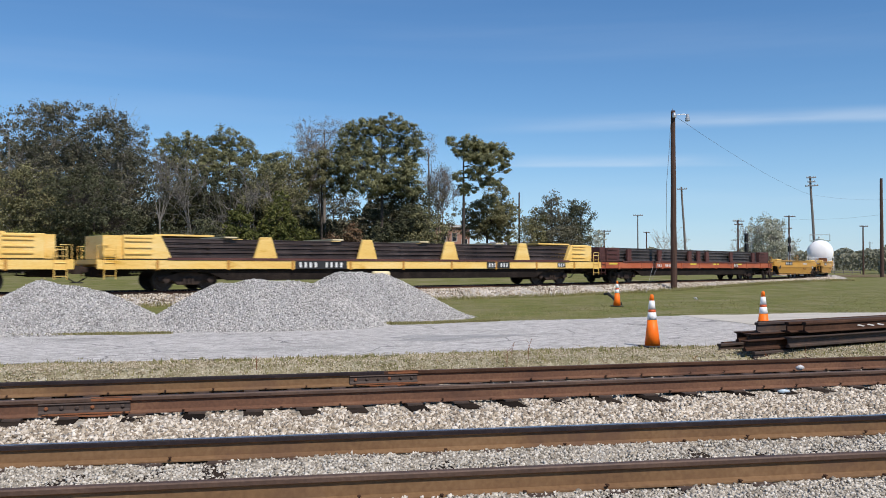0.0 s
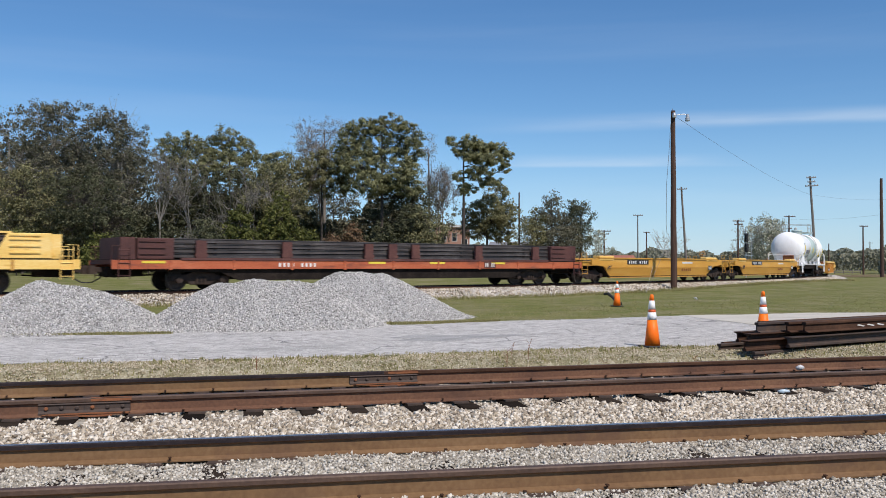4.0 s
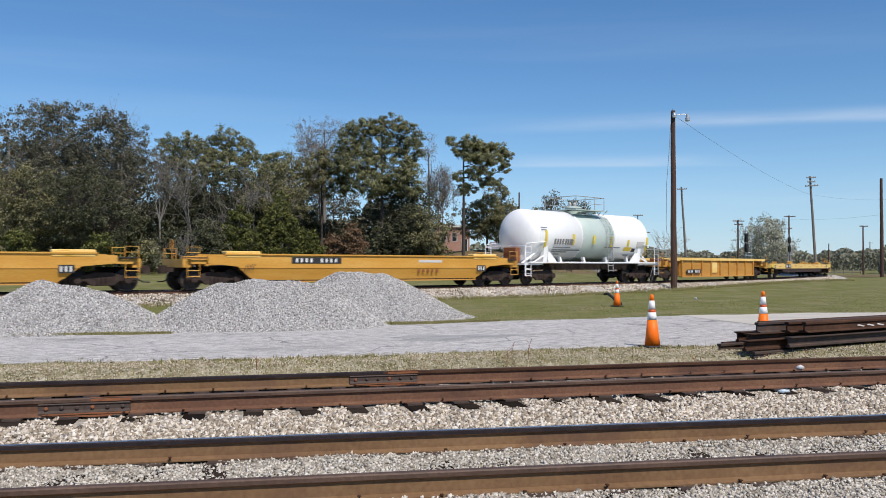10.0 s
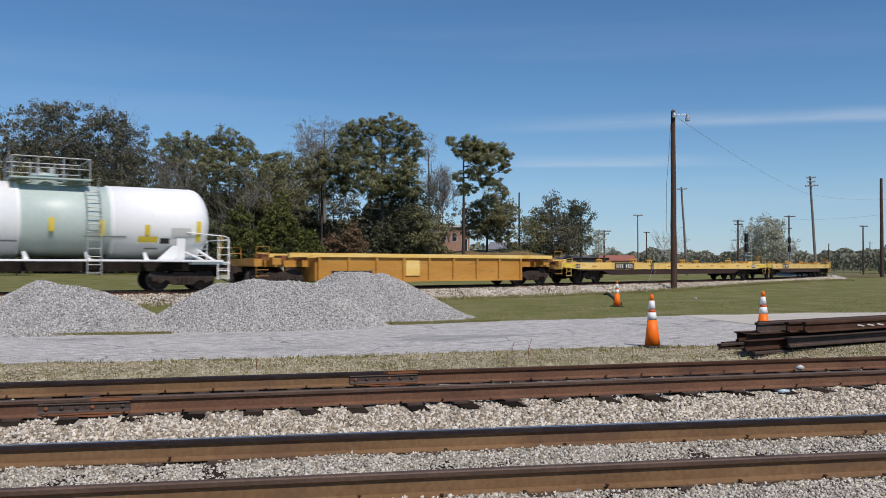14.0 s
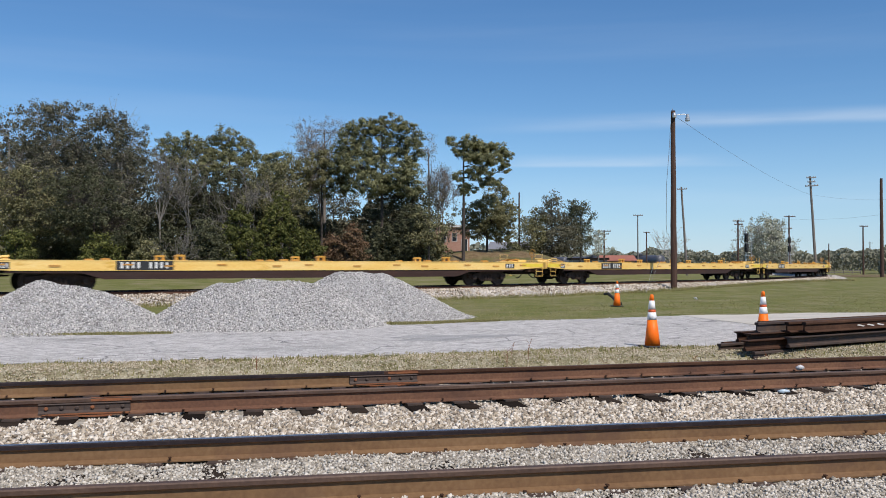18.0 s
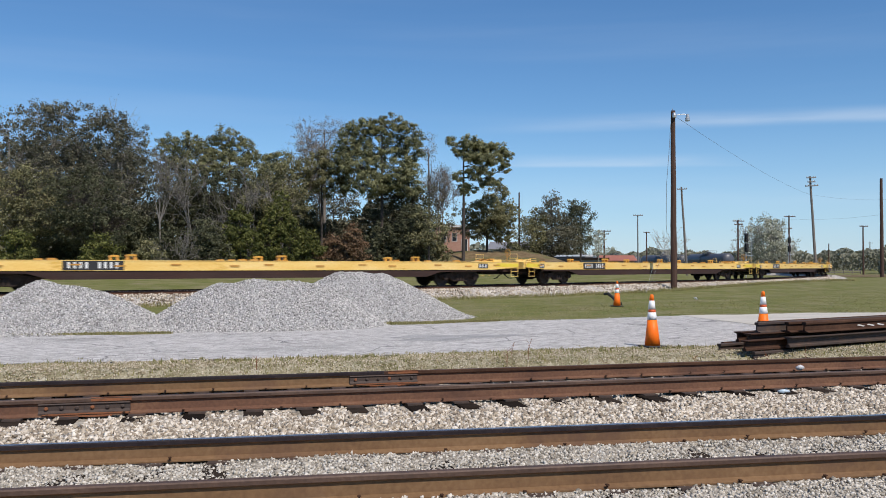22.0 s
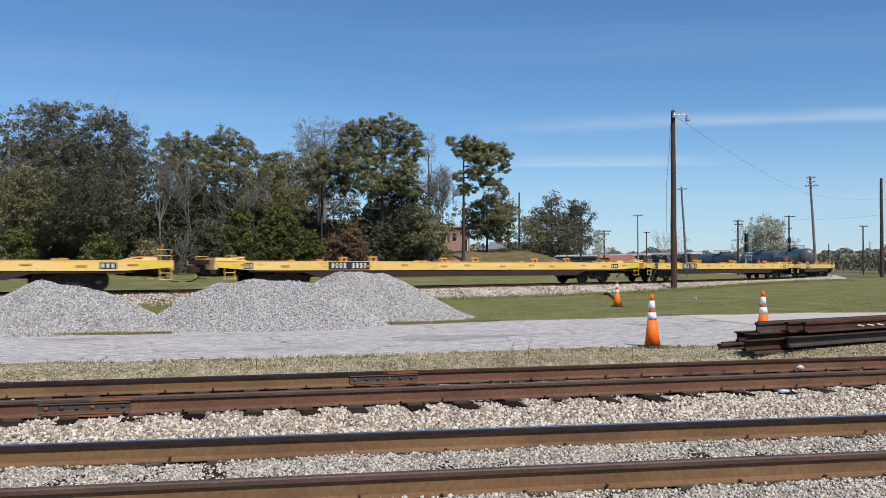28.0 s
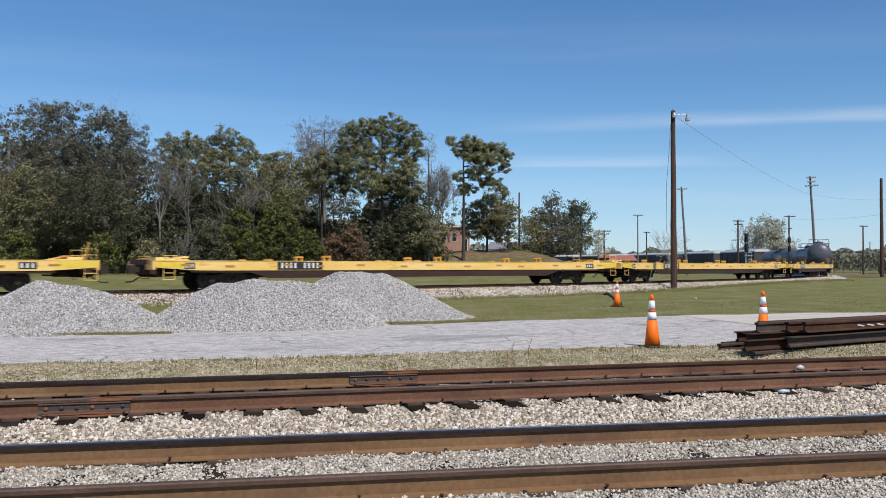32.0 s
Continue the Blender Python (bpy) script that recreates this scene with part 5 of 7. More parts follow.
def ribbed_car(label, length):
    """A spine of the older kind: short ribbed orange side walls and long end platforms."""
    car = thing("ribbed_well_car", label, "railway car")
    half, tr = length / 2 - 0.45, length / 2 - 2.5
    top, low = 1.52, 0.32
    e0, e1 = -6.2, 5.85
    for s in (-1, 1):
        bm = bmesh.new()
        box(bm, e0, e1, s * 1.36 - 0.03, s * 1.36 + 0.03, low, top - 0.16)
        part("side_wall", bm, M_orange, car, "weathered orange side wall")
        part("top_chord", bm_box(e0 - 1.4, e1 + 2.2, s * 1.40 - 0.10, s * 1.40 + 0.10, top - 0.17, top), M_yellow, car)
        part("bottom_chord", bm_box(e0, e1, s * 1.40 - 0.08, s * 1.40 + 0.08, low - 0.08, low), M_orange, car)
        n = 8
        for k in range(n + 1):
            x = e0 + 0.06 + (e1 - e0 - 0.12) * k / n
            part("rib", bm_box(x - 0.06, x + 0.06, s * 1.43 - 0.05, s * 1.43 + 0.05, low + 0.004, top - 0.175), M_orange, car)
        part("door_panel", bm_box(-1.55, -0.75, s * 1.40 - 0.05, s * 1.40 + 0.05, low + 0.2, top - 0.30), M_yellow, car)
    part("well_floor", bm_box(e0, e1, -1.3, 1.3, low - 0.02, low + 0.05), M_under, car)
    for s, e in ((-1, -e0), (1, e1)):
        part("end_wall", bm_box(*sorted((s * e, s * (e + 0.08))), -1.33, 1.33, low, top - 0.2), M_orange, car)
        part("end_deck", bm_box(*sorted((s * (e + 0.09), s * (half - 0.2))), -0.75, 0.75, 0.92, 1.20), M_orange, car)
        part("cross_beam", bm_box(*sorted((s * (e + 1.7), s * (e + 2.1))), -1.35, 1.35, 1.02, 1.30), M_orange, car)
        part("end_sill", bm_box(*sorted((s * (half - 0.35), s * half)), -1.3, 1.3, 0.95, 1.26), M_orange, car)
        for q in (-1, 1):
            bm = bmesh.new()
            x = s * (half - 0.1)
            tube(bm, [(x, q * 1.3, 0.5), (x, q * 1.3, 1.75), (x - s * 0.55, q * 1.3, 1.75), (x - s * 0.55, q * 1.3, 1.2)], 0.018, 5)
            for z in (0.55, 0.8, 1.5):
                tube(bm, [(x, q * 1.3, z), (x - s * 0.55, q * 1.3, z)], 0.015, 5)
            part("hand_rail", bm, M_orange, car)
        bm = bmesh.new()
        for k in range(3):
            box(bm, *sorted((s * (e + 0.4 + k * 0.9), s * (e + 0.7 + k * 0.9))), -1.2, -0.5, 1.2, 1.34 + 0.06 * k)
        part("equipment_box", bm, M_bright_rust, car)
    mark_bars(car, -4.5, low + 0.30, 2.1, 0.26, -1.486)
    for x in (-7.9, 7.0):
        add_truck(car, x)
    add_couplers(car, length / 2)
    return car


def tank_body(half, r, bulge):
    """Outline of a tank lying along x: (radius, x)."""
    out = []
    for k in range(9):
        a = math.pi / 2 * k / 8
        out.append((max(0.02, r * math.sin(a)), -half + bulge * (1 - math.cos(a))))
    return out + [(p, -q) for p, q in reversed(out)]


def tank_car(label, length, shell, deck_paint, r, zc, band, group):
    car = thing("tank_car", label, "tank car", group)
    half, tr = length / 2 - 0.45, length / 2 - 2.2
    th = half - 0.55
    bm = bmesh.new()
    prof = tank_body(th, r, 0.75)
    if band:
        k = len(prof) // 2
        prof = prof[:k] + [(r, -1.32), (r - 0.06, -1.30), (r - 0.06, 1.76), (r, 1.78)] + prof[k:]
    lathe(bm, prof, "x", 48, (0, 0, zc))
    part("tank_shell", bm, shell, car, smooth=True)
    pc = -0.36 if band else 0.0
    for x in (-th + 0.76, -1.36, 1.83 if band else 1.35, th - 0.76):
        bm = bmesh.new()
        lathe(bm, [(r + 0.004, x - 0.03), (r + 0.012, x), (r + 0.004, x + 0.03)], "x", 40, (0, 0, zc))
        part("weld_seam", bm, shell, car, smooth=True)
    if band:
        bm = bmesh.new()
        lathe(bm, [(r - 0.062, -1.29), (r - 0.050, -1.28), (r - 0.050, 1.74), (r - 0.062, 1.75)], "x", 48, (0, 0, zc))
        part("band", bm, M_mint, car, "pale mint-green painted band", smooth=True)
    # dome, platform and railing
    bm = bmesh.new()
    lathe(bm, [(0.46, zc + r - 0.15), (0.46, zc + r + 0.22), (0.50, zc + r + 0.23), (0.48, zc + r + 0.32), (0.1, zc + r + 0.38)], "z", 20, (pc, 0, 0))
    part("dome", bm, shell if not band else M_mint, car)
    bm = bmesh.new()
    pz = zc + r + 0.06
    for q in (-1, 1):
        box(bm, pc - 1.25, pc + 1.45, q * 0.85 - 0.32, q * 0.85 + 0.32, pz, pz + 0.05)
    box(bm, pc - 1.25, pc - 0.6, -0.6, 0.6, pz, pz + 0.05), box(bm, pc + 0.7, pc + 1.45, -0.6, 0.6, pz, pz + 0.05)
    part("platform", bm, M_mint if band else shell, car)
    bm = bmesh.new()
    hz = 0.78 if band else 0.55
    for q in (-1, 1):
        for x in (pc - 1.2, pc - 0.35, pc + 0.5, pc + 1.4):
            tube(bm, [(x, q * 1.12, pz), (x, q * 1.12, pz + hz)], 0.022, 5)
        tube(bm, [(pc - 1.2, q * 1.12, pz + hz), (pc + 1.4, q * 1.12, pz + hz)], 0.022, 5)
        tube(bm, [(pc - 1.2, q * 1.12, pz + hz / 2), (pc + 1.4, q * 1.12, pz + hz / 2)], 0.018, 5)
    for x in (pc - 1.2, pc + 1.4):
        tube(bm, [(x, -1.12, pz + hz), (x, 1.12, pz + hz)], 0.022, 5)
    part("railing", bm, M_steelgrey if band else shell, car, "pale green-grey pipe railing" if band else "")
    bm = bmesh.new()
    for x in (pc - 0.2, pc + 0.25):
        lathe(bm, [(0.09, zc + r + 0.3), (0.09, zc + r + 0.52), (0.05, zc + r + 0.60)], "z", 10, (x, 0.1, 0))
    part("valves", bm, M_steelgrey, car)
    for q in (-1, 1):
        bm = bmesh.new()
        pts = []
        for s in (-1, 1):
            arc = [(pc + 1.5 + s * 0.24, q * 1.12, pz + 0.1)]
            for k in range(7):
                a = math.radians(58 - k * 12)
                arc.append((pc + 1.5 + s * 0.24, q * (math.cos(a) * (r + 0.10)), zc + math.sin(a) * (r + 0.10)))
            arc.append((pc + 1.5 + s * 0.24, q * (r + 0.10), 0.62))
            tube(bm, arc, 0.022, 5)
            pts.append(arc)
        for k in range(11):
            z = 0.70 + k * 0.30
            yy = r + 0.10
            if z > zc:
                yy = math.sqrt(max(0.1, (r + 0.10) ** 2 - (z - zc) ** 2))
            tube(bm, [(pc + 1.26, q * yy, z), (pc + 1.74, q * yy, z)], 0.016, 5)
        part("ladder", bm, M_steelgrey if band else shell, car, "grey-green side ladder" if band else "")
    # running board, end platforms, hand rails
    for q in (-1, 1):
        part("running_board", bm_box(-half + 0.3, half - 0.3, q * 1.42 - 0.09, q * 1.42 + 0.09, 1.13, 1.20), deck_paint, car)
    for s in (-1, 1):
        part("end_platform", bm_box(*sorted((s * (half - 1.5), s * half)), -1.4, 1.4, 1.02, 1.125), deck_paint, car)
        bm = bmesh.new()
        for q in (-1, 1):
            x0, x1 = s * (half - 0.05), s * (half - 1.7)
            tube(bm, [(x0, q * 1.42, 0.45), (x0, q * 1.42, 2.02), (x0 - s * 0.12, q * 1.42, 2.14), (x1, q * 1.42, 2.14 + (0.12 if band else 0))], 0.022, 5)
            tube(bm, [(x0 - s * 0.45, q * 1.42, 0.45), (x0 - s * 0.45, q * 1.42, 1.15)], 0.02, 5)
            for z in (0.48, 0.78):
                tube(bm, [(x0, q * 1.42, z), (x0 - s * 0.45, q * 1.42, z)], 0.018, 5)
        tube(bm, [(s * (half - 0.05), -1.42, 2.02), (s * (half - 0.05), 1.42, 2.02)], 0.02, 5)
        part("hand_rail", bm, deck_paint, car)
        bm = bmesh.new()
        x = s * (th - 1.35)
        prism(bm, [(-1.2, 1.2), (-1.30, zc - 0.55), (-0.9, zc - r + 0.22), (0, zc - r - 0.05), (0.9, zc - r + 0.22), (1.30, zc - 0.55), (1.2, 1.2), (0.6, 1.0), (-0.6, 1.0)], "x", x - 0.16, x + 0.16)
        for q in (-1, 1):
            prism(bm, [(x - s * 0.9, 1.2), (x - s * 0.2, 1.2), (x - s * 0.1, 1.75), (x - s * 0.3, 1.75)], "y", q * 1.22 - 0.05, q * 1.22 + 0.05)
        part("saddle", bm, deck_paint if band else M_tankblack, car)
        bm = bmesh.new()
        for q in (-1, 1):
            tube(bm, [(s * (half - 0.35), q * 0.9, 1.1), (x + s * 0.1, q * 1.05, 1.95)], 0.05, 6)
            tube(bm, [(s * (half - 0.9), q * 1.2, 1.15), (x + s * 0.05, q * 1.2, 1.55)], 0.035, 6)
        part("brace", bm, deck_paint, car)
    bm = bmesh.new()
    box(bm, -half + 0.6, half - 0.6, -0.9 if band else -0.35, 0.35, 0.76, 1.10)
    part("centre_sill", bm, M_under, car)
    bm = bmesh.new()
    prism(bm, [(-0.16, 1.2), (0.02, 1.2), (-0.10, 1.48), (-0.2, 1.48)], "y", -1.36, -1.2)
    row_of("board_bracket", bm, deck_paint, car, [(-th + 2.6 + k * (2 * th - 5.2) / 3, 0, 0) for k in range(4)])
    if band:
        bm = bmesh.new()
        box(bm, -half + 0.12, -half + 0.5, -0.7, 0.2, 1.14, 1.95)
        part("equipment_box", bevelled(bm, 0.03), M_bright_rust, car, "rusty end equipment box")
        for q in (-1, 1):
            for e in (-half + 0.28, half - 0.28):
                bm = bmesh.new()
                ladder_rungs(bm, e, q * 1.44, 0.42, 2.1, 0.42, 6)
                part("end_ladder", bm, deck_paint, car)
        bm = bmesh.new()
        hand_wheel(bm, half - 0.05, -0.4, 1.9, 0.26)
        tube(bm, [(half - 0.08, -0.4, 1.1), (half - 0.08, -0.4, 1.9)], 0.02, 6)
        part("brake_wheel", bm, M_yellow, car)

        def on_shell(bm, x0, x1, z0, z1):
            """A patch bent round the shell."""
            n = 6
            prev = None
            for k in range(n + 1):
                z = z0 + (z1 - z0) * k / n
                y = -math.sqrt((r + 0.030) ** 2 - (z - zc) ** 2)
                row = [bm.verts.new((x0, y, z)), bm.verts.new((x1, y, z)), bm.verts.new((x1, y + 0.02, z)), bm.verts.new((x0, y + 0.02, z))]
                if prev:
                    for i in range(4):
                        bm.faces.new((prev[i], prev[(i + 1) % 4], row[(i + 1) % 4], row[i]))
                prev = row
            return bm
        for x, z, hgt in ((-4.5, 2.40, 0.95), (-2.15, 2.42, 0.6), (-0.3, 2.45, 0.5), (1.42, 2.35, 0.6), (3.05, 2.32, 0.4), (5.0, 2.3, 0.8)):
            part("yellow_strip", on_shell(bmesh.new(), x - 0.09, x + 0.09, z - hgt / 2, z + hgt / 2), M_tape, car, "yellow reflective strip")
        for k, x in enumerate((-3.78, -3.56, -3.34, -3.12, -2.86, -2.66, -2.46, -2.30)):
            part("marking", on_shell(bmesh.new(), x, x + 0.13, 2.14, 2.44), M_paint_grey, car)
        for k, (x0, x1, z) in enumerate(((-3.78, -2.3, 1.98), (-3.78, -1.4, 1.84), (-3.78, -2.5, 1.74), (-3.7, -3.0, 1.62), (-th + 0.8, -th + 1.3, 3.02), (-th + 0.8, -th + 1.2, 2.9), (0.8, 2.3, 2.05), (3.0, 3.5, 1.62))):
            part("small_print", on_shell(bmesh.new(), x0, x1, z - 0.022, z + 0.022), M_paint_grey, car)
        part("yellow_placard", on_shell(bmesh.new(), 2.72, 3.45, 1.86, 2.08), M_tape, car, "yellow placard")
        part("dark_placard", on_shell(bmesh.new(), 3.55, 3.9, 1.82, 2.02), M_paint_black, car, "black placard")
        part("data_panel", on_shell(bmesh.new(), 3.95, 4.7, 2.42, 2.1), M_roof_pale, car, "pale grey data panel")
    for s in (-1, 1):
        add_truck(car, s * tr)
    add_couplers(car, length / 2)
    return car


def hopper_car(label, length):
    """A covered hopper: tall ribbed grey sides, pale roof, sloping ends."""
    car = thing("covered_hopper", label, "railway car", "covered hoppers at the train's rear")
    half, tr = length / 2 - 0.5, length / 2 - 2.3
    bm = bmesh.new()
    prism(bm, [(-1.30, 1.20), (-1.46, 1.9), (-1.54, 2.7), (-1.52, 3.25), (-1.40, 3.74), (-1.1, 4.04), (1.1, 4.04), (1.40, 3.74), (1.52, 3.25), (1.54, 2.7), (1.46, 1.9), (1.30, 1.20)], "x", -half + 1.1, half - 1.1)
    part("body", bm, M_hopper, car, "dark grey hopper body")
    bm = bmesh.new()
    prism(bm, [(-1.48, 3.66), (-1.44, 3.841), (-1.12, 4.121), (1.12, 4.121), (1.44, 3.841), (1.48, 3.66), (1.38, 3.66), (-1.38, 3.66)], "x", -half + 1.0, half - 1.0)
    part("roof", bm, M_hopper_roof, car, "pale roof")
    for q in (-1, 1):
        bm = bmesh.new()
        for k in range(14):
            x = -half + 1.3 + (2 * half - 2.6) * k / 13
            box(bm, x - 0.05, x + 0.05, q * 1.53 - 0.05, q * 1.53 + 0.05, 1.9, 3.35)
        tagged(part("side_ribbing", bm, M_hopper, car), kind="stuff")
    bm = bmesh.new()
    box(bm, -half + 1.2, half - 1.2, -0.45, 0.45, 4.161, 4.24)
    part("roof_walk", bm, M_steelgrey, car)
    for s in (-1, 1):
        bm = bmesh.new()
        ladder_rungs(bm, s * (half - 0.5), -1.45, 0.6, 3.95, 0.4, 10)
        prism(bm, [(s * (half - 1.25), 4.0), (s * (half - 0.25), 3.9), (s * (half - 0.25), 2.6), (s * (half - 1.15), 1.6)], "y", -1.5, -1.40)
        part("end_ladder", bm, M_hopper_roof, car, "pale end panel and ladder")
        part("end_deck", bm_box(*sorted((s * half, s * (half - 1.6))), -1.4, 1.4, 0.95, 1.2), M_hopper, car)
    bm = bmesh.new()
    for x in (-4.2, 0, 4.2):
        prism(bm, [(x - 1.8, 1.25), (x + 1.8, 1.25), (x + 0.4, 0.45), (x - 0.4, 0.45)], "y", -1.2, 1.2)
    part("outlet", bm, M_hopper, car)
    for s in (-1, 1):
        add_truck(car, s * tr)
    add_couplers(car, length / 2)
    return car


def build_train():
    def put(car, a, b, inset):
        TRAIN.append((car, (a + b) / 2, (b - a) / 2 - inset))
    I4 = Matrix.Identity(4)
    sc = stake_car("yellow flat car loaded with long rails between tapered stakes", 28.2, M_yellow, M_yellow, M_yellow, M_load_brown, (-6.93, -1.95, 2.8, 7.63), True)
    put(sc, -10.95, 16.65, 4.0)
    put(copy_thing(sc, I4), -38.55, -10.95, 4.0)
    red = stake_car("weathered red flat car loaded with rails between maroon stakes", 26.0, M_maroon, M_maroon, M_redcar, M_load, (-9.11, -5.37, -1.29, 0.01, 1.3, 5.18, 9.08), False)
    put(red, 16.65, 42.65, 4.0)
    wc = well_car("gold well car with deep sides and sloped ends", 18.6)
    put(wc, 42.6, 61.2, 1.85)
    put(copy_thing(wc, I4), 61.4, 80.0, 1.85)
    tk = tank_car("white tank car with a mint-green band and pipe railings", 13.4, M_white, M_white, 1.42, 2.63, True, "")
    put(tk, 79.75, 93.15, 2.1)
    rb = ribbed_car("weathered orange well car with ribbed sides", 19.1)
    put(rb, 92.9, 112.0, 2.5)
    fc = flat_car("long empty yellow flat car with a dark lower girder", 27.9)
    put(fc, 111.65, 139.25, 3.2)
    for a, b in ((139.3, 167.2), (167.2, 195.1), (195.1, 223.6), (223.6, 251.9), (251.9, 280.3), (280.3, 308.8)):
        put(copy_thing(fc, I4), a, b, 3.2)
    bt = tank_car("dark grey tank car with a low domed platform", 19.6, M_tankblack, M_tankblack, 1.30, 2.36, False, "dark tank cars of the train")
    put(bt, 309.0, 328.8, 2.1)
    for a in (328.8, 348.6):
        put(copy_thing(bt, I4), a, a + 19.8, 2.1)
    hp = hopper_car("dark grey covered hopper with a pale roof", 20.3)
    put(hp, 368.6, 389.0, 2.3)
    for k in range(1, 8):
        put(copy_thing(hp, I4), 368.6 + 20.4 * k, 389.0 + 20.4 * k, 2.3)
    for car, mid, inset in TRAIN:
        car.matrix_world = car_pose(mid, inset, 0)


def car_pose(mid, inset, t):
    s = mid - run(t)
    s = s - 0.04 * min(40.0, max(0.0, s))        # the far part of the curve is a little shorter
    xa, ya, _ = on_line(s - inset)
    xb, yb, _ = on_line(s + inset)
    return pose((xa + xb) / 2, (ya + yb) / 2, RAIL_Z, 0, 0, math.degrees(math.atan2(yb - ya, xb - xa)))


build_train()


def motions():
    """The train rolls by; each wheelset turns with the way it goes."""
    for car, mid, inset in TRAIN:
        walk(car, [(t / 2, car_pose(mid, inset, t / 2)) for t in range(65)])
    for car, mid, inset in TRAIN:
        for tk in car.children:
            for ws in tk.children:
                if ws.name.startswith("wheelset"):
                    x = ws.location.x
                    walk(ws, [(k / 15, pose(x, 0, WHEEL_R, 0, -math.degrees(run(k / 15) / WHEEL_R), 0)) for k in range(481)])


# ---- cones ----
def cone(x, y, turn, label):
    tg = thing("traffic_cone", label, "traffic cone", "traffic cones by the road")
    H = 0.90
    def rad(z):
        return 0.136 - (0.136 - 0.030) * z / H
    bm = bmesh.new()
    box(bm, -0.18, 0.18, -0.18, 0.18, 0.0, 0.035)
    part("base", bevelled(bm, 0.012), M_rubber, tg, "black rubber base")
    def ring(z0, z1, out):
        bm = bmesh.new()
        lathe(bm, [(rad(z0) + out, z0), (rad((z0 + z1) / 2) + out, (z0 + z1) / 2), (rad(z1) + out, z1)], "z", 28)
        return bm
    part("skirt", ring(0.036, 0.475, 0.0), M_cone, tg, smooth=True)
    part("collar", ring(0.475, 0.60, 0.003), M_collar, tg, "white reflective collar", smooth=True)
    part("middle", ring(0.60, 0.65, 0.0), M_conered, tg, smooth=True)
    part("collar", ring(0.65, 0.80, 0.003), M_collar, tg, "white reflective collar", smooth=True)
    bm = bmesh.new()
    lathe(bm, [(rad(0.80), 0.80), (rad(0.88), 0.88), (0.026, H), (0.014, H + 0.005)], "z", 20)
    part("tip", bm, M_cone, tg, smooth=True)
    tg.matrix_world = pose(x, y, float(ground_z(np.array(x), np.array(y))) + 0.02, random.uniform(-1.2, 1.2), random.uniform(-1.2, 1.2), turn)


cone(3.59, 14.55, 20, "orange traffic cone with white collars at the road's edge")
cone(6.15, 30.00, 50, "orange traffic cone standing on the lawn")
cone(6.23, 16.50, 10, "orange traffic cone behind the stack of rails")


# ---- stack of loose rails ----
def rail_stack():
    h = math.atan(0.60)
    x0, y0 = 4.87, 13.34
    rows = [(0, 0, 0.0), (0, 1, 0.25), (0, 2, 0.55), (0, 3, 0.70), (0, 4, 0.1), (0, 5, 0.4), (1, 0, 0.95), (1, 1, 0.12), (1, 2, 0.42), (1, 3, 0.80), (1, 4, 0.62), (2, 0, 1.45), (2, 1, 1.25), (2, 2, 0.72), (2, 3, 1.0)]
    rng = random.Random(8)
    for layer, k, u in rows:
        bm = bmesh.new()
        pr = rail_profile(0.18)
        L = 12.0 + rng.uniform(-0.4, 0.4)
        flip = layer == 1
        pts = [(a * 1.08, (0.172 - z * 0.955 if flip else z * 0.955)) for a, z in pr]
        prism(bm, pts, "x", 0, L)
        tg = thing("loose_rail", "loose rusty rail lying in a stack of rails", "rail", "stack of loose rails")
        off = 0.02 + k * 0.185 + layer * 0.06
        x = x0 + u * math.cos(h) - off * math.sin(h)
        y = y0 + u * math.sin(h) + off * math.cos(h)
        z = float(ground_z(np.array(x), np.array(y))) - 0.045 + layer * 0.172
        tg.matrix_world = pose(x, y, z, 0, 0, math.degrees(h) + rng.uniform(-0.7, 0.7))
        part("bar", bm, (M_rust_side, M_bar, M_rust_side)[(k + layer) % 3], tg)
        if layer == 2 and k == 0:
            for j in range(5):
                bm = bmesh.new()
                prism(bm, [(1.52 + j * 0.30, 0.085), (1.70 + j * 0.30, 0.055), (1.66 + j * 0.30, 0.04), (1.46 + j * 0.30, 0.07)], "y", -0.020, -0.013)
                part("paint_mark", bm, M_paint_mark, tg, "chalky white paint mark")
    # rotten packing timber under the stack
    for u in (1.2, 4.5, 8.0):
        bm = bmesh.new()
        box(bm, -0.08, 0.08, -0.1, 1.3, 0, 0.045)
        tg = thing("packing_timber", "dark packing timber under the stacked rails", "timber", "timbers under the rails")
        x, y = x0 + u * math.cos(h), y0 + u * math.sin(h)
        tg.matrix_world = pose(x, y, float(ground_z(np.array(x), np.array(y))) - 0.07, 0, 0, math.degrees(h))
        part("board", bm, M_tie, tg)


rail_stack()


# ---- litter ----
def litter(name, label, x, y, z, sx, sy, sz, material, seed):
    rng = np.random.default_rng(seed)
    V = ICO_V * (1 + rng.uniform(-0.5, 0.5, (12, 1))) * np.array([sx, sy, sz]) + np.array([x, y, z + sz * 0.6])
    tagged(new(name, raw_mesh(name, V, ICO_F, material)), label, "litter")


litter("plastic_bag", "crumpled clear plastic bag caught between the rails", 5.22, 12.45, -0.11, 0.085, 0.05, 0.045, M_plastic, 8)
litter("paper_scrap", "crushed blue and white paper cup by the rail", 4.35, 10.85, -0.20, 0.075, 0.04, 0.026, M_blue, 4)
litter("dark_stone", "single dark stone lying beside the polished rail", 0.30, 7.90, -0.20, 0.06, 0.05, 0.06, M_bar, 5)
litter("white_scrap", "small white scrap lying on the lawn", 11.03, 37.00, -0.02, 0.09, 0.07, 0.06, M_plastic, 6)


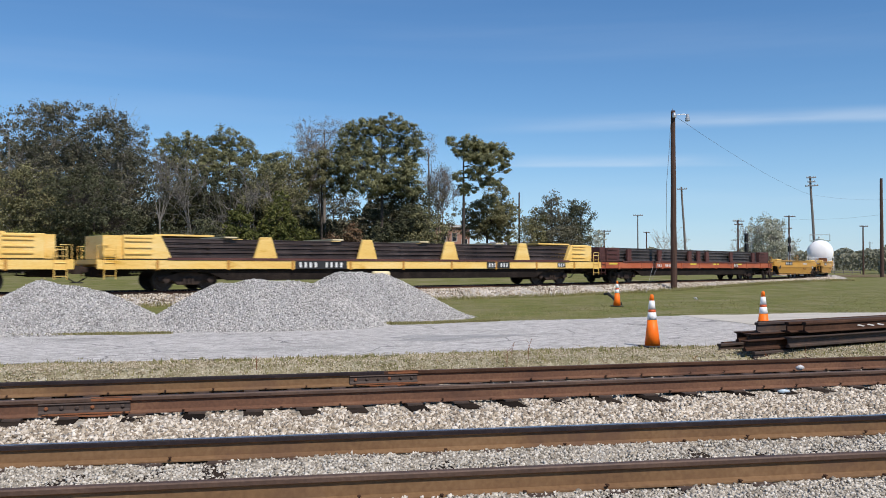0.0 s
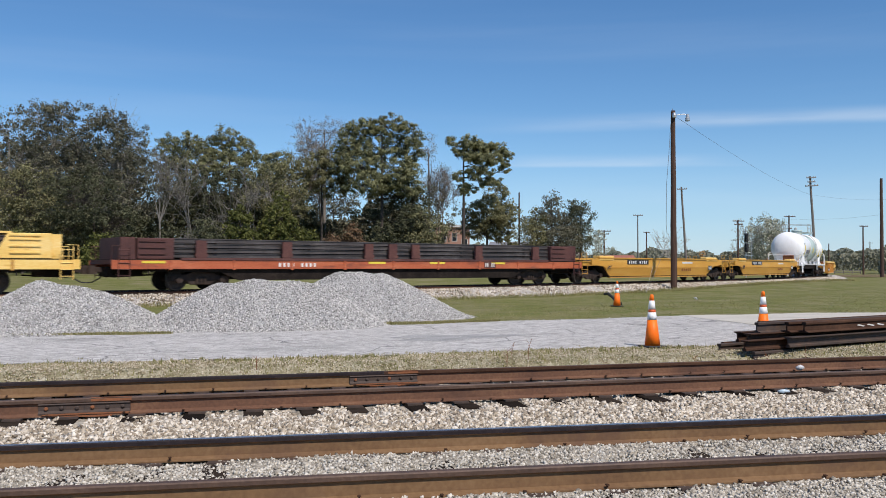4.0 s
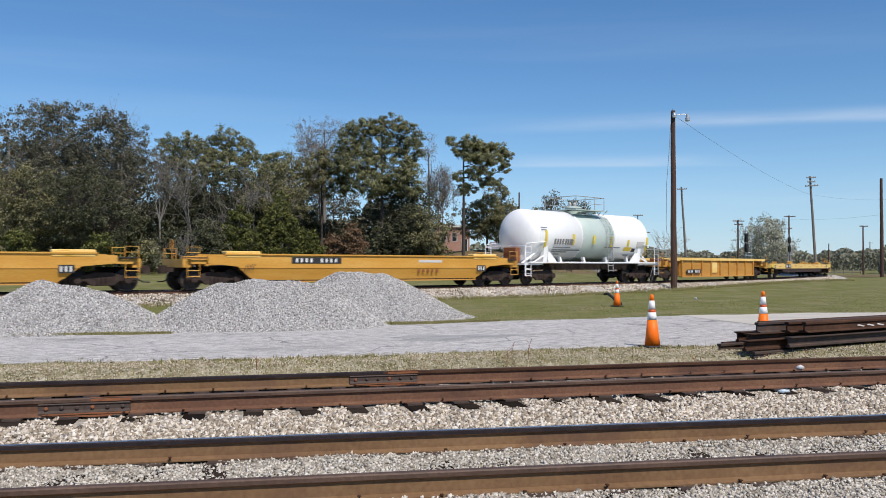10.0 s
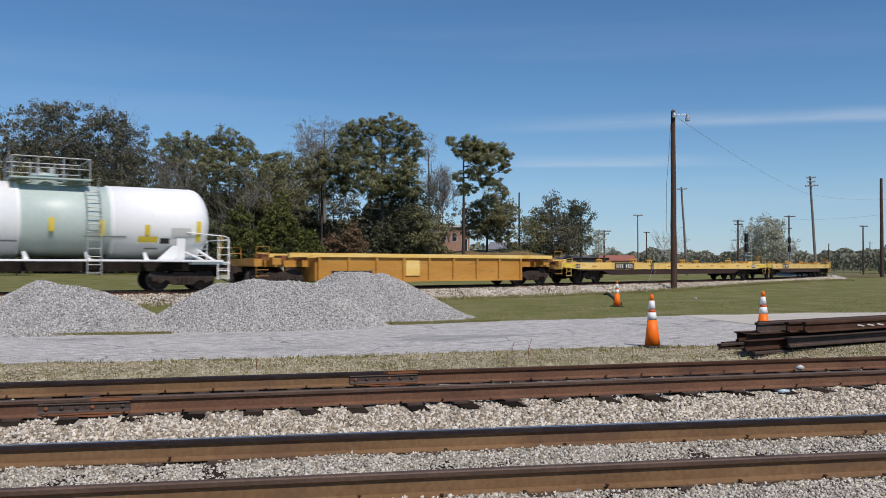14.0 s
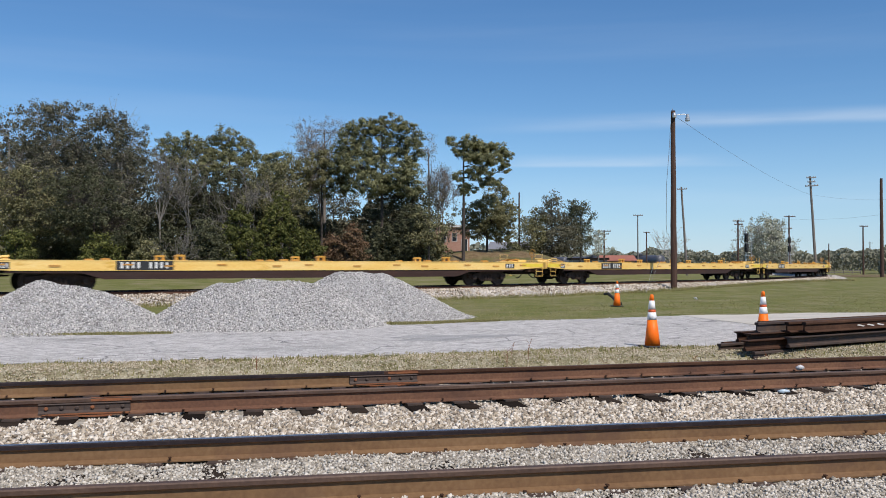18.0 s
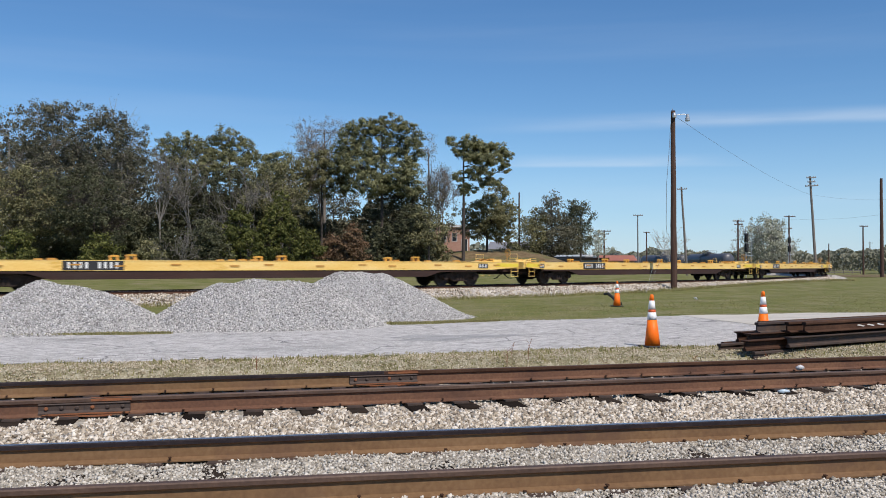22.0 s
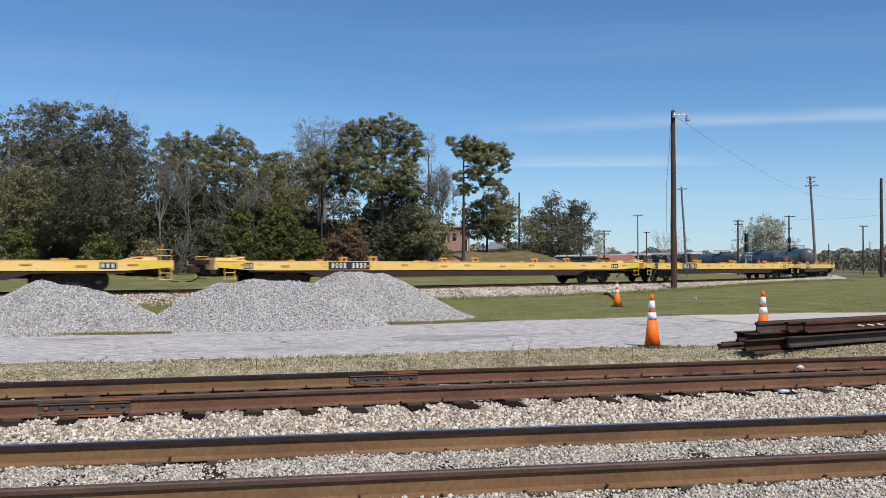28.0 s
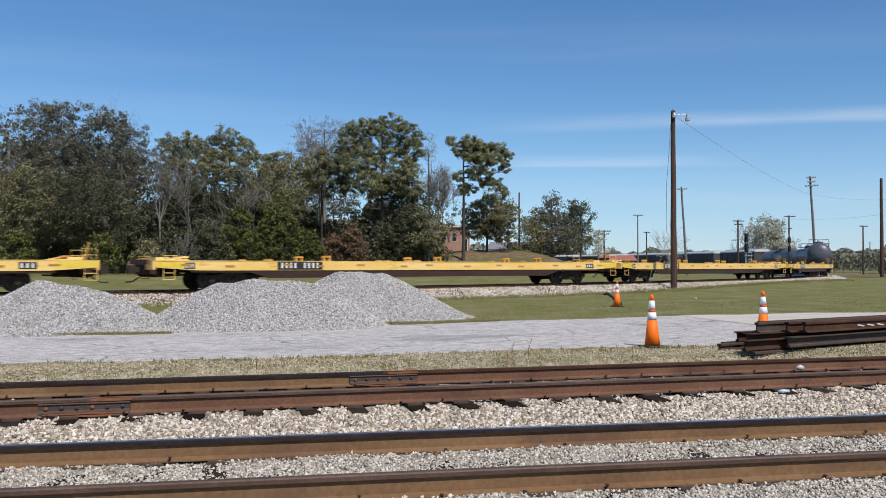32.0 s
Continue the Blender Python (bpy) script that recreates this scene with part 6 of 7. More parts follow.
def dark_hose():
    bm = bmesh.new()
    tube(bm, [(6.48, 34.00, 0.30), (6.54, 33.60, 0.34), (6.64, 33.20, 0.20), (6.73, 32.80, 0.02), (6.85, 32.60, -0.02)], 0.055, 8)
    tagged(part("drain_hose", bm, M_rubber), "bent black hose lying against the ballast", "hose")


dark_hose()


# ---- poles and wires ----
def bank_z(x, y):
    """Height of the earth bank over the ground."""
    a, b = x + 2.0, y - 96.0
    return 2.5 * np.exp(-((a - 7) / 10.0) ** 4 - (b / 8.0) ** 2) * (1 + 0.08 * lump(x, y, 1.0)) - 0.10


def gz(x, y):
    return float(ground_z(np.array(x), np.array(y)) + max(0.0, bank_z(np.array(x), np.array(y))))


def pole(name, label, x, y, top, r, wood, arms=(), lean=0.0, lamp=False, group="utility poles"):
    tg = thing(name, label, "pole", group)
    z0 = gz(x, y)
    H = top - z0
    tg.matrix_world = pose(x, y, z0 - 0.05, 0, lean, 0)
    bm = bmesh.new()
    n = 8
    tube(bm, [(0.008 * math.sin(k * 1.7), 0.008 * math.cos(k * 2.1), H * k / n) for k in range(n + 1)], [r * (1 - 0.35 * k / n) for k in range(n + 1)], 12)
    part("shaft", bm, wood, tg)
    for z, wide, turn in arms:
        c, s = math.cos(turn), math.sin(turn)
        bm = bmesh.new()
        box(bm, -wide / 2, wide / 2, -r - 0.10, -r, -0.06, 0.06)
        ob = part("cross_arm", bm, wood, tg, at=(0, 0, H - z))
        ob.rotation_euler = (0, 0, turn)
        for q in (-0.46, -0.25, 0.25, 0.46):
            bm = bmesh.new()
            lathe(bm, [(0.025, 0.06), (0.055, 0.10), (0.055, 0.16), (0.03, 0.2)], "z", 8, (q * wide, -r - 0.05, 0))
            ob = part("insulator", bm, M_steelgrey, tg, at=(0, 0, H - z))
            ob.rotation_euler = (0, 0, turn)
    return tg, H


mp, mh = pole("lamp_pole", "tall dark brown wooden pole with a small yard lamp", 13.89, 51.00, 10.87, 0.205, M_pole, group="")
bm = bmesh.new()
tube(bm, [(0.05, -0.1, mh - 0.42), (0.25, -0.12, mh - 0.26), (0.60, -0.12, mh - 0.24), (0.78, -0.12, mh - 0.26)], 0.022, 6)
part("lamp_arm", bm, M_galv, mp)
bm = bmesh.new()
lathe(bm, [(0.05, 0.14), (0.10, 0.10), (0.11, -0.08), (0.14, -0.10), (0.14, -0.26), (0.10, -0.30)], "z", 16)
part("lamp_head", bm, M_galv, mp, "pale grey lamp head", at=(0.84, -0.12, mh - 0.36))
bm = bmesh.new()
lathe(bm, [(0.12, -0.12), (0.13, 0.02), (0.10, 0.16), (0.04, 0.20)], "z", 14)
part("junction_box", bm, M_galv, mp, "pale metal box at the pole's top", at=(0.02, -0.22, mh - 0.34))
bm = bmesh.new()
tube(bm, [(-0.02, -0.03, mh - 0.1), (-0.02, -0.03, mh + 0.14)], 0.02, 6)
part("top_pin", bm, M_galv, mp)
bm = bmesh.new()
tube(bm, [(-0.17, -0.12, mh - 0.8), (-0.30, -0.15, mh - 2.6), (-0.46, -0.2, mh - 4.4), (-0.50, -0.2, mh - 6.8), (-0.46, -0.2, mh - 7.4)], 0.014, 5)
part("hanging_wire", bm, M_cable, mp)

UP = [
    ("utility_pole", "weathered wooden pole with one short cross arm", 34.56, 120.00, 12.79, 0.19, M_pole_grey, ((0.35, 1.4, 0.1),), -3.4),
    ("utility_pole", "slightly leaning wooden pole with three cross arms", 49.35, 112.00, 13.45, 0.20, M_pole_grey, ((0.22, 1.4, 0.2), (0.78, 1.1, 0.2), (1.30, 1.9, 0.2)), -3.2),
    ("utility_pole", "tall dark wooden pole at the lawn's edge", 58.02, 112.00, 13.15, 0.26, M_pole, (), 0.0),
    ("utility_pole", "thin pole with a wide flat cross arm", 34.50, 150.00, 10.64, 0.14, M_pole_grey, ((0.1, 1.8, 0.1),), 0.0),
    ("utility_pole", "short dark pole with a small cross arm", 38.45, 160.00, 8.06, 0.15, M_pole, ((0.15, 1.3, 0.1),), 0.0),
    ("utility_pole", "dark wooden pole with two wide cross arms", 22.84, 120.00, 6.63, 0.15, M_pole, ((0.15, 1.8, 0.1), (0.55, 1.3, 0.1)), 0.0),
    ("utility_pole", "dark bare pole rising behind the pine trees", 9.36, 104.00, 10.58, 0.13, M_pole, (), 0.0),
    ("utility_pole", "dark wooden pole with two wide cross arms", 48.77, 140.00, 9.18, 0.17, M_pole, ((0.2, 2.0, 0.15), (0.75, 1.5, 0.15)), 0.0),
    ("utility_pole", "dark wooden pole with a wide cross arm", 57.21, 140.00, 9.93, 0.17, M_pole, ((0.2, 2.0, 0.15), (2.2, 0.7, 0.15)), 0.0),
    ("utility_pole", "dark pole with a short twin-lamp arm", 74.40, 150.00, 8.74, 0.17, M_pole, ((0.15, 1.5, 0.1),), 0.0),
    ("utility_pole", "thin pale pole far beyond the lawn", 166.32, 330.00, 11.17, 0.22, M_pole_grey, ((0.5, 2.0, 0.1),), 0.0),
    ("utility_pole", "short dark pole beside the far trees", 109.28, 240.00, 8.02, 0.2, M_pole, (), 0.0),
]
for nm, lab, x, y, top, r, wood, arms, lean in UP:
    pole(nm, lab, x, y, top, r, wood, arms, lean)


def wire(label, pts, r, sag):
    a, b = Vector(pts[0]), Vector(pts[1])
    bm = bmesh.new()
    tube(bm, [a.lerp(b, k / 24) + Vector((0, 0, -4 * sag * (k / 24) * (1 - k / 24))) for k in range(25)], r, 5)
    tagged(part("overhead_wire", bm, M_cable), label, "wire", "overhead wires")


wire("thin cable sagging from the lamp pole to a farther pole", ((14.18, 51.00, 10.39), (48.91, 112.00, 10.84)), 0.009, 0.5)
wire("thin cable between two distant poles", ((57.31, 140.00, 9.28), (58.02, 112.00, 8.30)), 0.008, 0.3)
wire("thin cable between two distant poles", ((48.91, 112.00, 10.91), (54.21, 95.00, 9.28)), 0.007, 0.5)
bm = bmesh.new()
tube(bm, [(11.01, 46.00, -0.05), (13.67, 51.00, 3.18)], 0.006, 5)
tagged(part("guy_wire", bm, M_cable), "guy wire from the lamp pole down to the lawn", "wire")
bm = bmesh.new()
tube(bm, [(11.01, 46.00, -0.05), (11.76, 47.40, 1.48)], 0.006, 6)
tagged(part("guy_guard", bm, M_steelgrey), "grey plastic guard round a guy wire", "guy guard")


# ---- signals ----
def signal(x, y, heads, label):
    tg = thing("railway_signal", label, "signal", "railway signals")
    z0 = gz(x, y)
    tg.matrix_world = pose(x, y, z0 - 0.05)
    top = heads[0] - z0 + 1.0
    bm = bmesh.new()
    tube(bm, [(0, 0, 0), (0, 0, top)], 0.09, 8)
    part("mast", bm, M_galv, tg)
    bm = bmesh.new()
    ladder_rungs(bm, 0.45, -0.1, 0.2, top - 0.4, 0.4, 12)
    part("ladder", bm, M_galv, tg)
    for z in heads:
        bm = bmesh.new()
        box(bm, -0.22, 0.22, -0.34, -0.14, z - z0 - 0.50, z - z0 + 0.50)
        hd = part("signal_head", bevelled(bm, 0.05), M_paint_black, tg, "black signal head")
        for k in (-0.30, 0, 0.30):
            bm = bmesh.new()
            lathe(bm, [(0.13, -0.30), (0.15, 0.0)], "y", 14, (0, -0.34, z - z0 + k))
            part("lens_hood", bm, M_paint_black, hd)
        part("platform", bm_box(-0.1, 0.7, -0.3, 0.3, z - z0 - 0.95, z - z0 - 0.88), M_galv, tg)


signal(35.73, 100.00, (4.89, 3.69), "tall signal mast with black heads and a grey ladder")
signal(55.08, 135.00, (5.67, 4.32), "signal mast with two black heads by the line")


# ---- buildings ----
def building(name, label, x, y, wide, deep, high, wall, roof, turn, wins, flat=True):
    tg = thing(name, label, "building")
    z0 = gz(x, y)
    tg.matrix_world = pose(x, y, z0 - 0.1, 0, 0, turn)
    t = 0.3
    for nm, a in (("wall", (-wide / 2, wide / 2, -deep / 2, -deep / 2 + t)), ("wall", (-wide / 2, wide / 2, deep / 2 - t, deep / 2)), ("wall", (-wide / 2, -wide / 2 + t, -deep / 2 + t, deep / 2 - t)), ("wall", (wide / 2 - t, wide / 2, -deep / 2 + t, deep / 2 - t))):
        part(nm, bm_box(*a, 0, high), wall, tg)
    bm = bmesh.new()
    if flat:
        box(bm, -wide / 2 - 0.3, wide / 2 + 0.3, -deep / 2 - 0.3, deep / 2 + 0.3, high + 0.005, high + 0.35)
    else:
        prism(bm, [(-deep / 2 - 0.5, high + 0.005), (deep / 2 + 0.5, high + 0.005), (0, high + deep * 0.22)], "x", -wide / 2 - 0.5, wide / 2 + 0.5)
    part("roof", bm, roof, tg)
    for wx, wz, ww, wh in wins:
        w = part("window", bm_box(wx - ww / 2, wx + ww / 2, -deep / 2 - 0.04, -deep / 2 + 0.02, wz, wz + wh), M_roof_pale, tg)
        part("pane", bm_box(wx - ww / 2 + 0.08, wx + ww / 2 - 0.08, -deep / 2 - 0.06, -deep / 2 - 0.042, wz + 0.08, wz + wh - 0.08), M_glass, w)


building("brick_building", "brick building with a flat pale roof behind the pines", 1.28, 128.00, 4.9, 6.0, 6.9, M_brick, M_roof_pale, 4, ((-1.4, 4.8, 0.8, 1.3), (0.2, 4.8, 0.8, 1.3), (1.7, 3.2, 0.9, 2.0)))
building("low_building", "long low building with a faded red roof", 34.68, 170.00, 6.2, 5.0, 2.7, M_brick, M_roof, 3, ((-1.5, 0.8, 1.2, 1.0), (1.5, 0.8, 1.2, 1.0)), False)
building("dark_shed", "dark low shed beside a pole", 25.60, 150.00, 6.0, 5.0, 2.7, M_paint_grey, M_under, 0, ((0, 1, 1, 1),))
building("white_house", "pale house half hidden by trees", 12.23, 140.00, 8.0, 6.0, 4.2, M_roof_pale, M_paint_grey, -10, ((-1.5, 1.5, 0.9, 1.3), (1.5, 1.5, 0.9, 1.3)), False)

tg = thing("propane_tank", "white rounded gas tank beyond the line", "gas tank")
tg.matrix_world = pose(25.17, 118.00, 1.55)
bm = bmesh.new()
lathe(bm, tank_body(0.75, 0.42, 0.35), "x", 20)
part("vessel", bm, M_white, tg, smooth=True)
for s in (-0.4, 0.4):
    part("leg", bm_box(s - 0.08, s + 0.08, -0.25, 0.25, -1.6, -0.3), M_paint_grey, tg)

# low white rail fence far off beside the line
tg = thing("guard_rail", "low weathered grey rail fence far beyond the lawn", "fence")
for k in range(9):
    part("post", bm_box(62 + k * 2.2, 62.12 + k * 2.2, 152 + k * 1.2, 152.12 + k * 1.2, -0.3, 0.75), M_pole_grey, tg)
for z in (0.35, 0.62):
    bm = bmesh.new()
    tube(bm, [(62, 152, z), (79.6, 161.6, z)], 0.07, 5)
    part("rail", bm, M_pole_grey, tg)


# ---- earth bank ----
def bank(a, b):
    x, y = -2.0 + a, 96.0 + b
    return x, y, ground_z(x, y) + bank_z(x, y)


tagged(new("earth_bank", sheet("earth_bank", np.arange(-10, 26, 0.6), np.arange(-16, 16, 0.6), bank, M_earth)), "low bank of bare brown earth and dry grass under the trees", "bank", kind="structure")


tagged(new("dirt_patch", sheet("dirt_patch", np.arange(50, 84, 1.0), np.arange(112, 150, 1.0), lambda a, b: (a + 0.15 * (b - 112) + np.sin(b * 0.7), b + 2 * np.sin(a * 0.4), ground_z(a, b) + 0.03 + 0.05 * lump(a, b, 0.6)), M_earth)), "bare brown earth at the far end of the lawn", "earth", kind="structure")


def dry_stalks():
    """Rust-coloured dry weed stalks standing in the siding and the verge."""
    rng = random.Random(14)
    for x, w, hgt in ((5.02, 11.9, 0.42), (5.62, 11.75, 0.50), (0.95, 12.4, 0.30), (1.3, 12.6, 0.34), (1.05, 12.7, 0.26), (2.6, 11.85, 0.28), (-2.6, 12.5, 0.22), (3.9, 12.2, 0.25)):
        y = w + 0.25 * x
        bm = bmesh.new()
        z = gz(x, y) - 0.02
        top = (x + rng.uniform(-0.05, 0.05), y, z + hgt)
        tube(bm, [(x, y, z), (x + rng.uniform(-0.02, 0.02), y, z + hgt * 0.5), top], [0.005, 0.004, 0.003], 5)
        for k in range(4):
            b = z + hgt * (0.35 + 0.15 * k)
            tube(bm, [(x, y, b), (x + rng.uniform(-0.06, 0.06), y + rng.uniform(-0.04, 0.04), b + 0.06)], [0.003, 0.002], 4)
        tagged(part("dry_weed", bm, M_bright_rust), "thin rust-coloured dry weed stalk beside the rail", "weed", "dry weed stalks")


dry_stalks()


# ---- trees ----
def sticks(S, sides=3):
    """Tapered twigs as one mesh's arrays; S holds x, y, z, x, y, z, r, r rows."""
    S = np.array(S)
    a, b, ra, rb = S[:, 0:3], S[:, 3:6], S[:, 6:7], S[:, 7:8]
    d = b - a
    d /= np.linalg.norm(d, axis=1)[:, None] + 1e-9
    u = np.cross(d, np.where(np.abs(d[:, 2:3]) > 0.9, np.array([[1.0, 0, 0]]), np.array([[0, 0, 1.0]])))
    u /= np.linalg.norm(u, axis=1)[:, None] + 1e-9
    w = np.cross(d, u)
    V = []
    for p, r in ((a, ra), (b, rb)):
        for k in range(sides):
            an = 2 * math.pi * k / sides
            V.append(p + (u * math.cos(an) + w * math.sin(an)) * r)
    V = np.stack(V, 1).reshape(-1, 3)
    i = (np.arange(len(S)) * 2 * sides)[:, None]
    F = np.concatenate([i + np.array([[k, (k + 1) % sides, sides + (k + 1) % sides, sides + k]]) for k in range(sides)], 0)
    return V, F


def boughs(rng, levels, spread, rise, stem):
    """A branching frame of unit height: rows of start, end, thickness, and the twig tips."""
    rows, tips = [], []
    def grow(p, d, L, r, lv):
        for half in range(2):
            d = d + rng.normal(size=3) * 0.13 + np.array([0, 0, rise * 0.12])
            d /= np.linalg.norm(d)
            q = p + d * L * 0.5
            rows.append((*p, *q, r, r * 0.78))
            p, r = q, r * 0.78
            if lv < levels - 1 and (half == 0 or lv > 1) and rng.random() < 0.7:
                side(p, d, L * 0.75, r * 0.6, lv + 1)
        if lv >= levels - 1:
            tips.append(p)
            return
        for k in range(2 if lv else 4):
            side(p, d, (L if lv else 0.27) * rng.uniform(0.68, 0.9), r * 0.72, lv + 1)
    def side(p, d, L, r, lv):
        e = d + rng.normal(size=3) * spread * (0.75 if lv == 1 else 1.0)
        e[2] += rise * 0.25
        grow(p, e / np.linalg.norm(e), L, r, lv)
    grow(np.zeros(3), np.array([0, 0, 1.0]), stem, 0.02, 0)
    rows, tips = np.array(rows), np.array(tips)
    top = max(rows[:, 5].max(), 1e-3)
    wide = np.percentile(np.abs(np.concatenate([rows[:, 3:4], rows[:, 4:5]])), 96)
    return rows, tips, top, wide


def bare_tree(label, x, y, top, wide, bark, leaf, seed, buds, name="tree", category="tree", group="trees behind the line", arch=0.0, stem=0.7):
    """A tree before its leaves: forking limbs down to twigs, with sparse buds."""
    rng = np.random.default_rng(seed)
    z0 = gz(x, y) - 0.1
    H = top - z0
    rows, tips, th, tw = boughs(rng, 6 if buds > 0.5 else 5, 0.62 + 0.3 * arch, 0.42 - 0.6 * arch, stem)
    k = np.array([wide / 2 / tw, wide / 2 / tw, H / th])
    rows[:, 0:3] *= k
    rows[:, 3:6] *= k
    rows[:, 6:8] = np.maximum(rows[:, 6:8] * H * 0.62, 0.018 * max(1.0, y / 95))
    tips = tips * k
    tg = thing(name, label, category, group)
    tg.matrix_world = pose(x, y, z0)
    thick = rows[:, 6] > 0.05
    V, F = sticks(rows[thick], 6)
    ob = new("trunk", raw_mesh("trunk", V, F, bark, True))
    ob.parent = tg
    # the finest twigs, two or three from each tip
    fine = []
    for p in tips:
        for j in range(3 if buds > 0.5 else 1):
            d = rng.normal(size=3) * 0.55 + np.array([p[0] / (wide + 1), p[1] / (wide + 1), 0.7])
            fine.append((*p, *(p + d * rng.uniform(0.3, 0.8)), 0.014 * max(1.0, y / 95), 0.008 * max(1.0, y / 95)))
    V, F = sticks(np.concatenate([rows[~thick], np.array(fine)]), 3)
    ob = new("brushwood", raw_mesh("brushwood", V, F, bark))
    ob.parent = tg
    tagged(ob, kind="stuff")
    if buds:
        ends = np.array(fine)[:, 3:6]
        n = int(len(ends) * buds * (3 if y < 150 else 6))
        P = ends[rng.integers(0, len(ends), n)] + rng.normal(size=(n, 3)) * 0.16
        V, F = leaves(P, 0.042 * max(1.0, y / 80), rng)
        ob = new("crown", raw_mesh("crown", V, F, leaf))
        ob.parent = tg
    return tg


def tree(label, x, y, lobes, leaf, seed, bark=None, pine=False, thin=1.0, tuft=0.46, size=1.0, name="tree", category="tree", group="trees behind the line"):
    """A tree: trunk, limbs to each lobe (across, height, half width, half height), and lobes covered with tufts of leaves."""
    rng = np.random.default_rng(seed)
    bark = bark or M_bark
    z0 = gz(x, y) - 0.1
    tg = thing(name, label, category, group)
    tg.matrix_world = pose(x, y, z0)
    H = max(c[1] + c[3] for c in lobes) - z0
    shrub = name == "shrub"
    # trunk
    n = 10
    th = max(c[1] for c in lobes) - z0
    bend = rng.uniform(-0.22, 0.22, 2) * (0.4 if pine else 1)
    r0 = (0.035 + 0.010 * H) if shrub else (0.06 + 0.011 * H)
    tp = [np.array([bend[0] * math.sin(k / n * 3), bend[1] * math.sin(k / n * 2.4), th * k / n]) for k in range(n + 1)]
    S = [(*tp[k], *tp[k + 1], r0 * (1 - 0.075 * k), r0 * (1 - 0.075 * (k + 1))) for k in range(n)]
    T, out = [], []
    for cx, cz, rx, rz in lobes:
        cz -= z0
        ry = rx * 0.85
        C = np.array([cx, rng.uniform(-0.5, 0.5) * (ry if not shrub else 0.2), cz])
        area = 4 * math.pi * ((rx * rz) ** 1.6 + (rx * ry) ** 1.6 + (ry * rz) ** 1.6) ** (1 / 1.6) / 3 ** (1 / 1.6)
        m = max(8, int(area / (math.pi * tuft * tuft) * 1.3 * thin))
        u = rng.normal(size=(m, 3))
        u /= np.linalg.norm(u, axis=1)[:, None]
        rad = (0.45 + 0.58 * rng.random(m) ** 0.6) * (1 + 0.12 * np.sin(u[:, 0] * 5 + seed) + 0.10 * np.sin(u[:, 2] * 6 + seed * 2))
        Q = C + u * np.array([rx, ry, rz]) * rad[:, None]
        T.append(Q)
        out.append(u)
        # a limb to the lobe, and boughs from it to some of its tufts
        f = min(0.97, max(0.10, (cz - (0.22 if pine else 0.5) * abs(cx) - (0.25 if pine else 0.6) * rz) / th))
        j = int(f * n)
        a = tp[j] + (tp[min(n, j + 1)] - tp[j]) * (f * n - j)
        m1 = a + (C - a) * 0.5 + np.array([0, 0, -0.12 * abs(cx)]) + rng.normal(size=3) * 0.15
        rr = r0 * 0.42 * (1 - 0.5 * f)
        S += [(*a, *m1, rr, rr * 0.8), (*m1, *C, rr * 0.8, rr * 0.5)]
        for q in Q[:: (3 if thin > 0.9 else 2)]:
            b = m1 + (C - m1) * rng.uniform(0.2, 1.0)
            c = b + (q - b) * 0.55 + rng.normal(size=3) * 0.14 - np.array([0, 0, 0.08])
            S += [(*b, *c, rr * 0.34, rr * 0.24), (*c, *q, rr * 0.24, 0.012)]
    V, F = sticks(S, 5)
    ob = new("trunk", raw_mesh("trunk", V, F, bark))
    ob.parent = tg
    T, out = np.concatenate(T), np.concatenate(out)
    # tufts: small puffs of leaves that face outwards
    k = 42 if pine else 32
    m = len(T)
    r = tuft * rng.uniform(0.55, 1.25, m)
    h = rng.normal(size=(m, k, 3))
    h /= np.linalg.norm(h, axis=2)[:, :, None]
    reach = rng.random((m, k, 1)) ** (0.4 if pine else 0.6) * (1.0 if pine else 1.35)
    P = T[:, None, :] + h * reach * r[:, None, None] * np.array([1, 1, 0.72])
    N = h * 0.9 + out[:, None, :] * 0.35 + np.array([0, 0, 0.35]) + rng.normal(size=(m, k, 3)) * (0.35 if pine else 0.75)
    P, N = P.reshape(-1, 3), N.reshape(-1, 3)
    P[:, 2] = np.maximum(P[:, 2], 0.1)
    V, F = leaves(P, (0.125 if pine else 0.088) * size * max(1.0, y / 110), rng, N, 0.48 if pine else 0.9)
    ob = new("crown", raw_mesh("crown", V, F, leaf))
    ob.parent = tg
    return tg


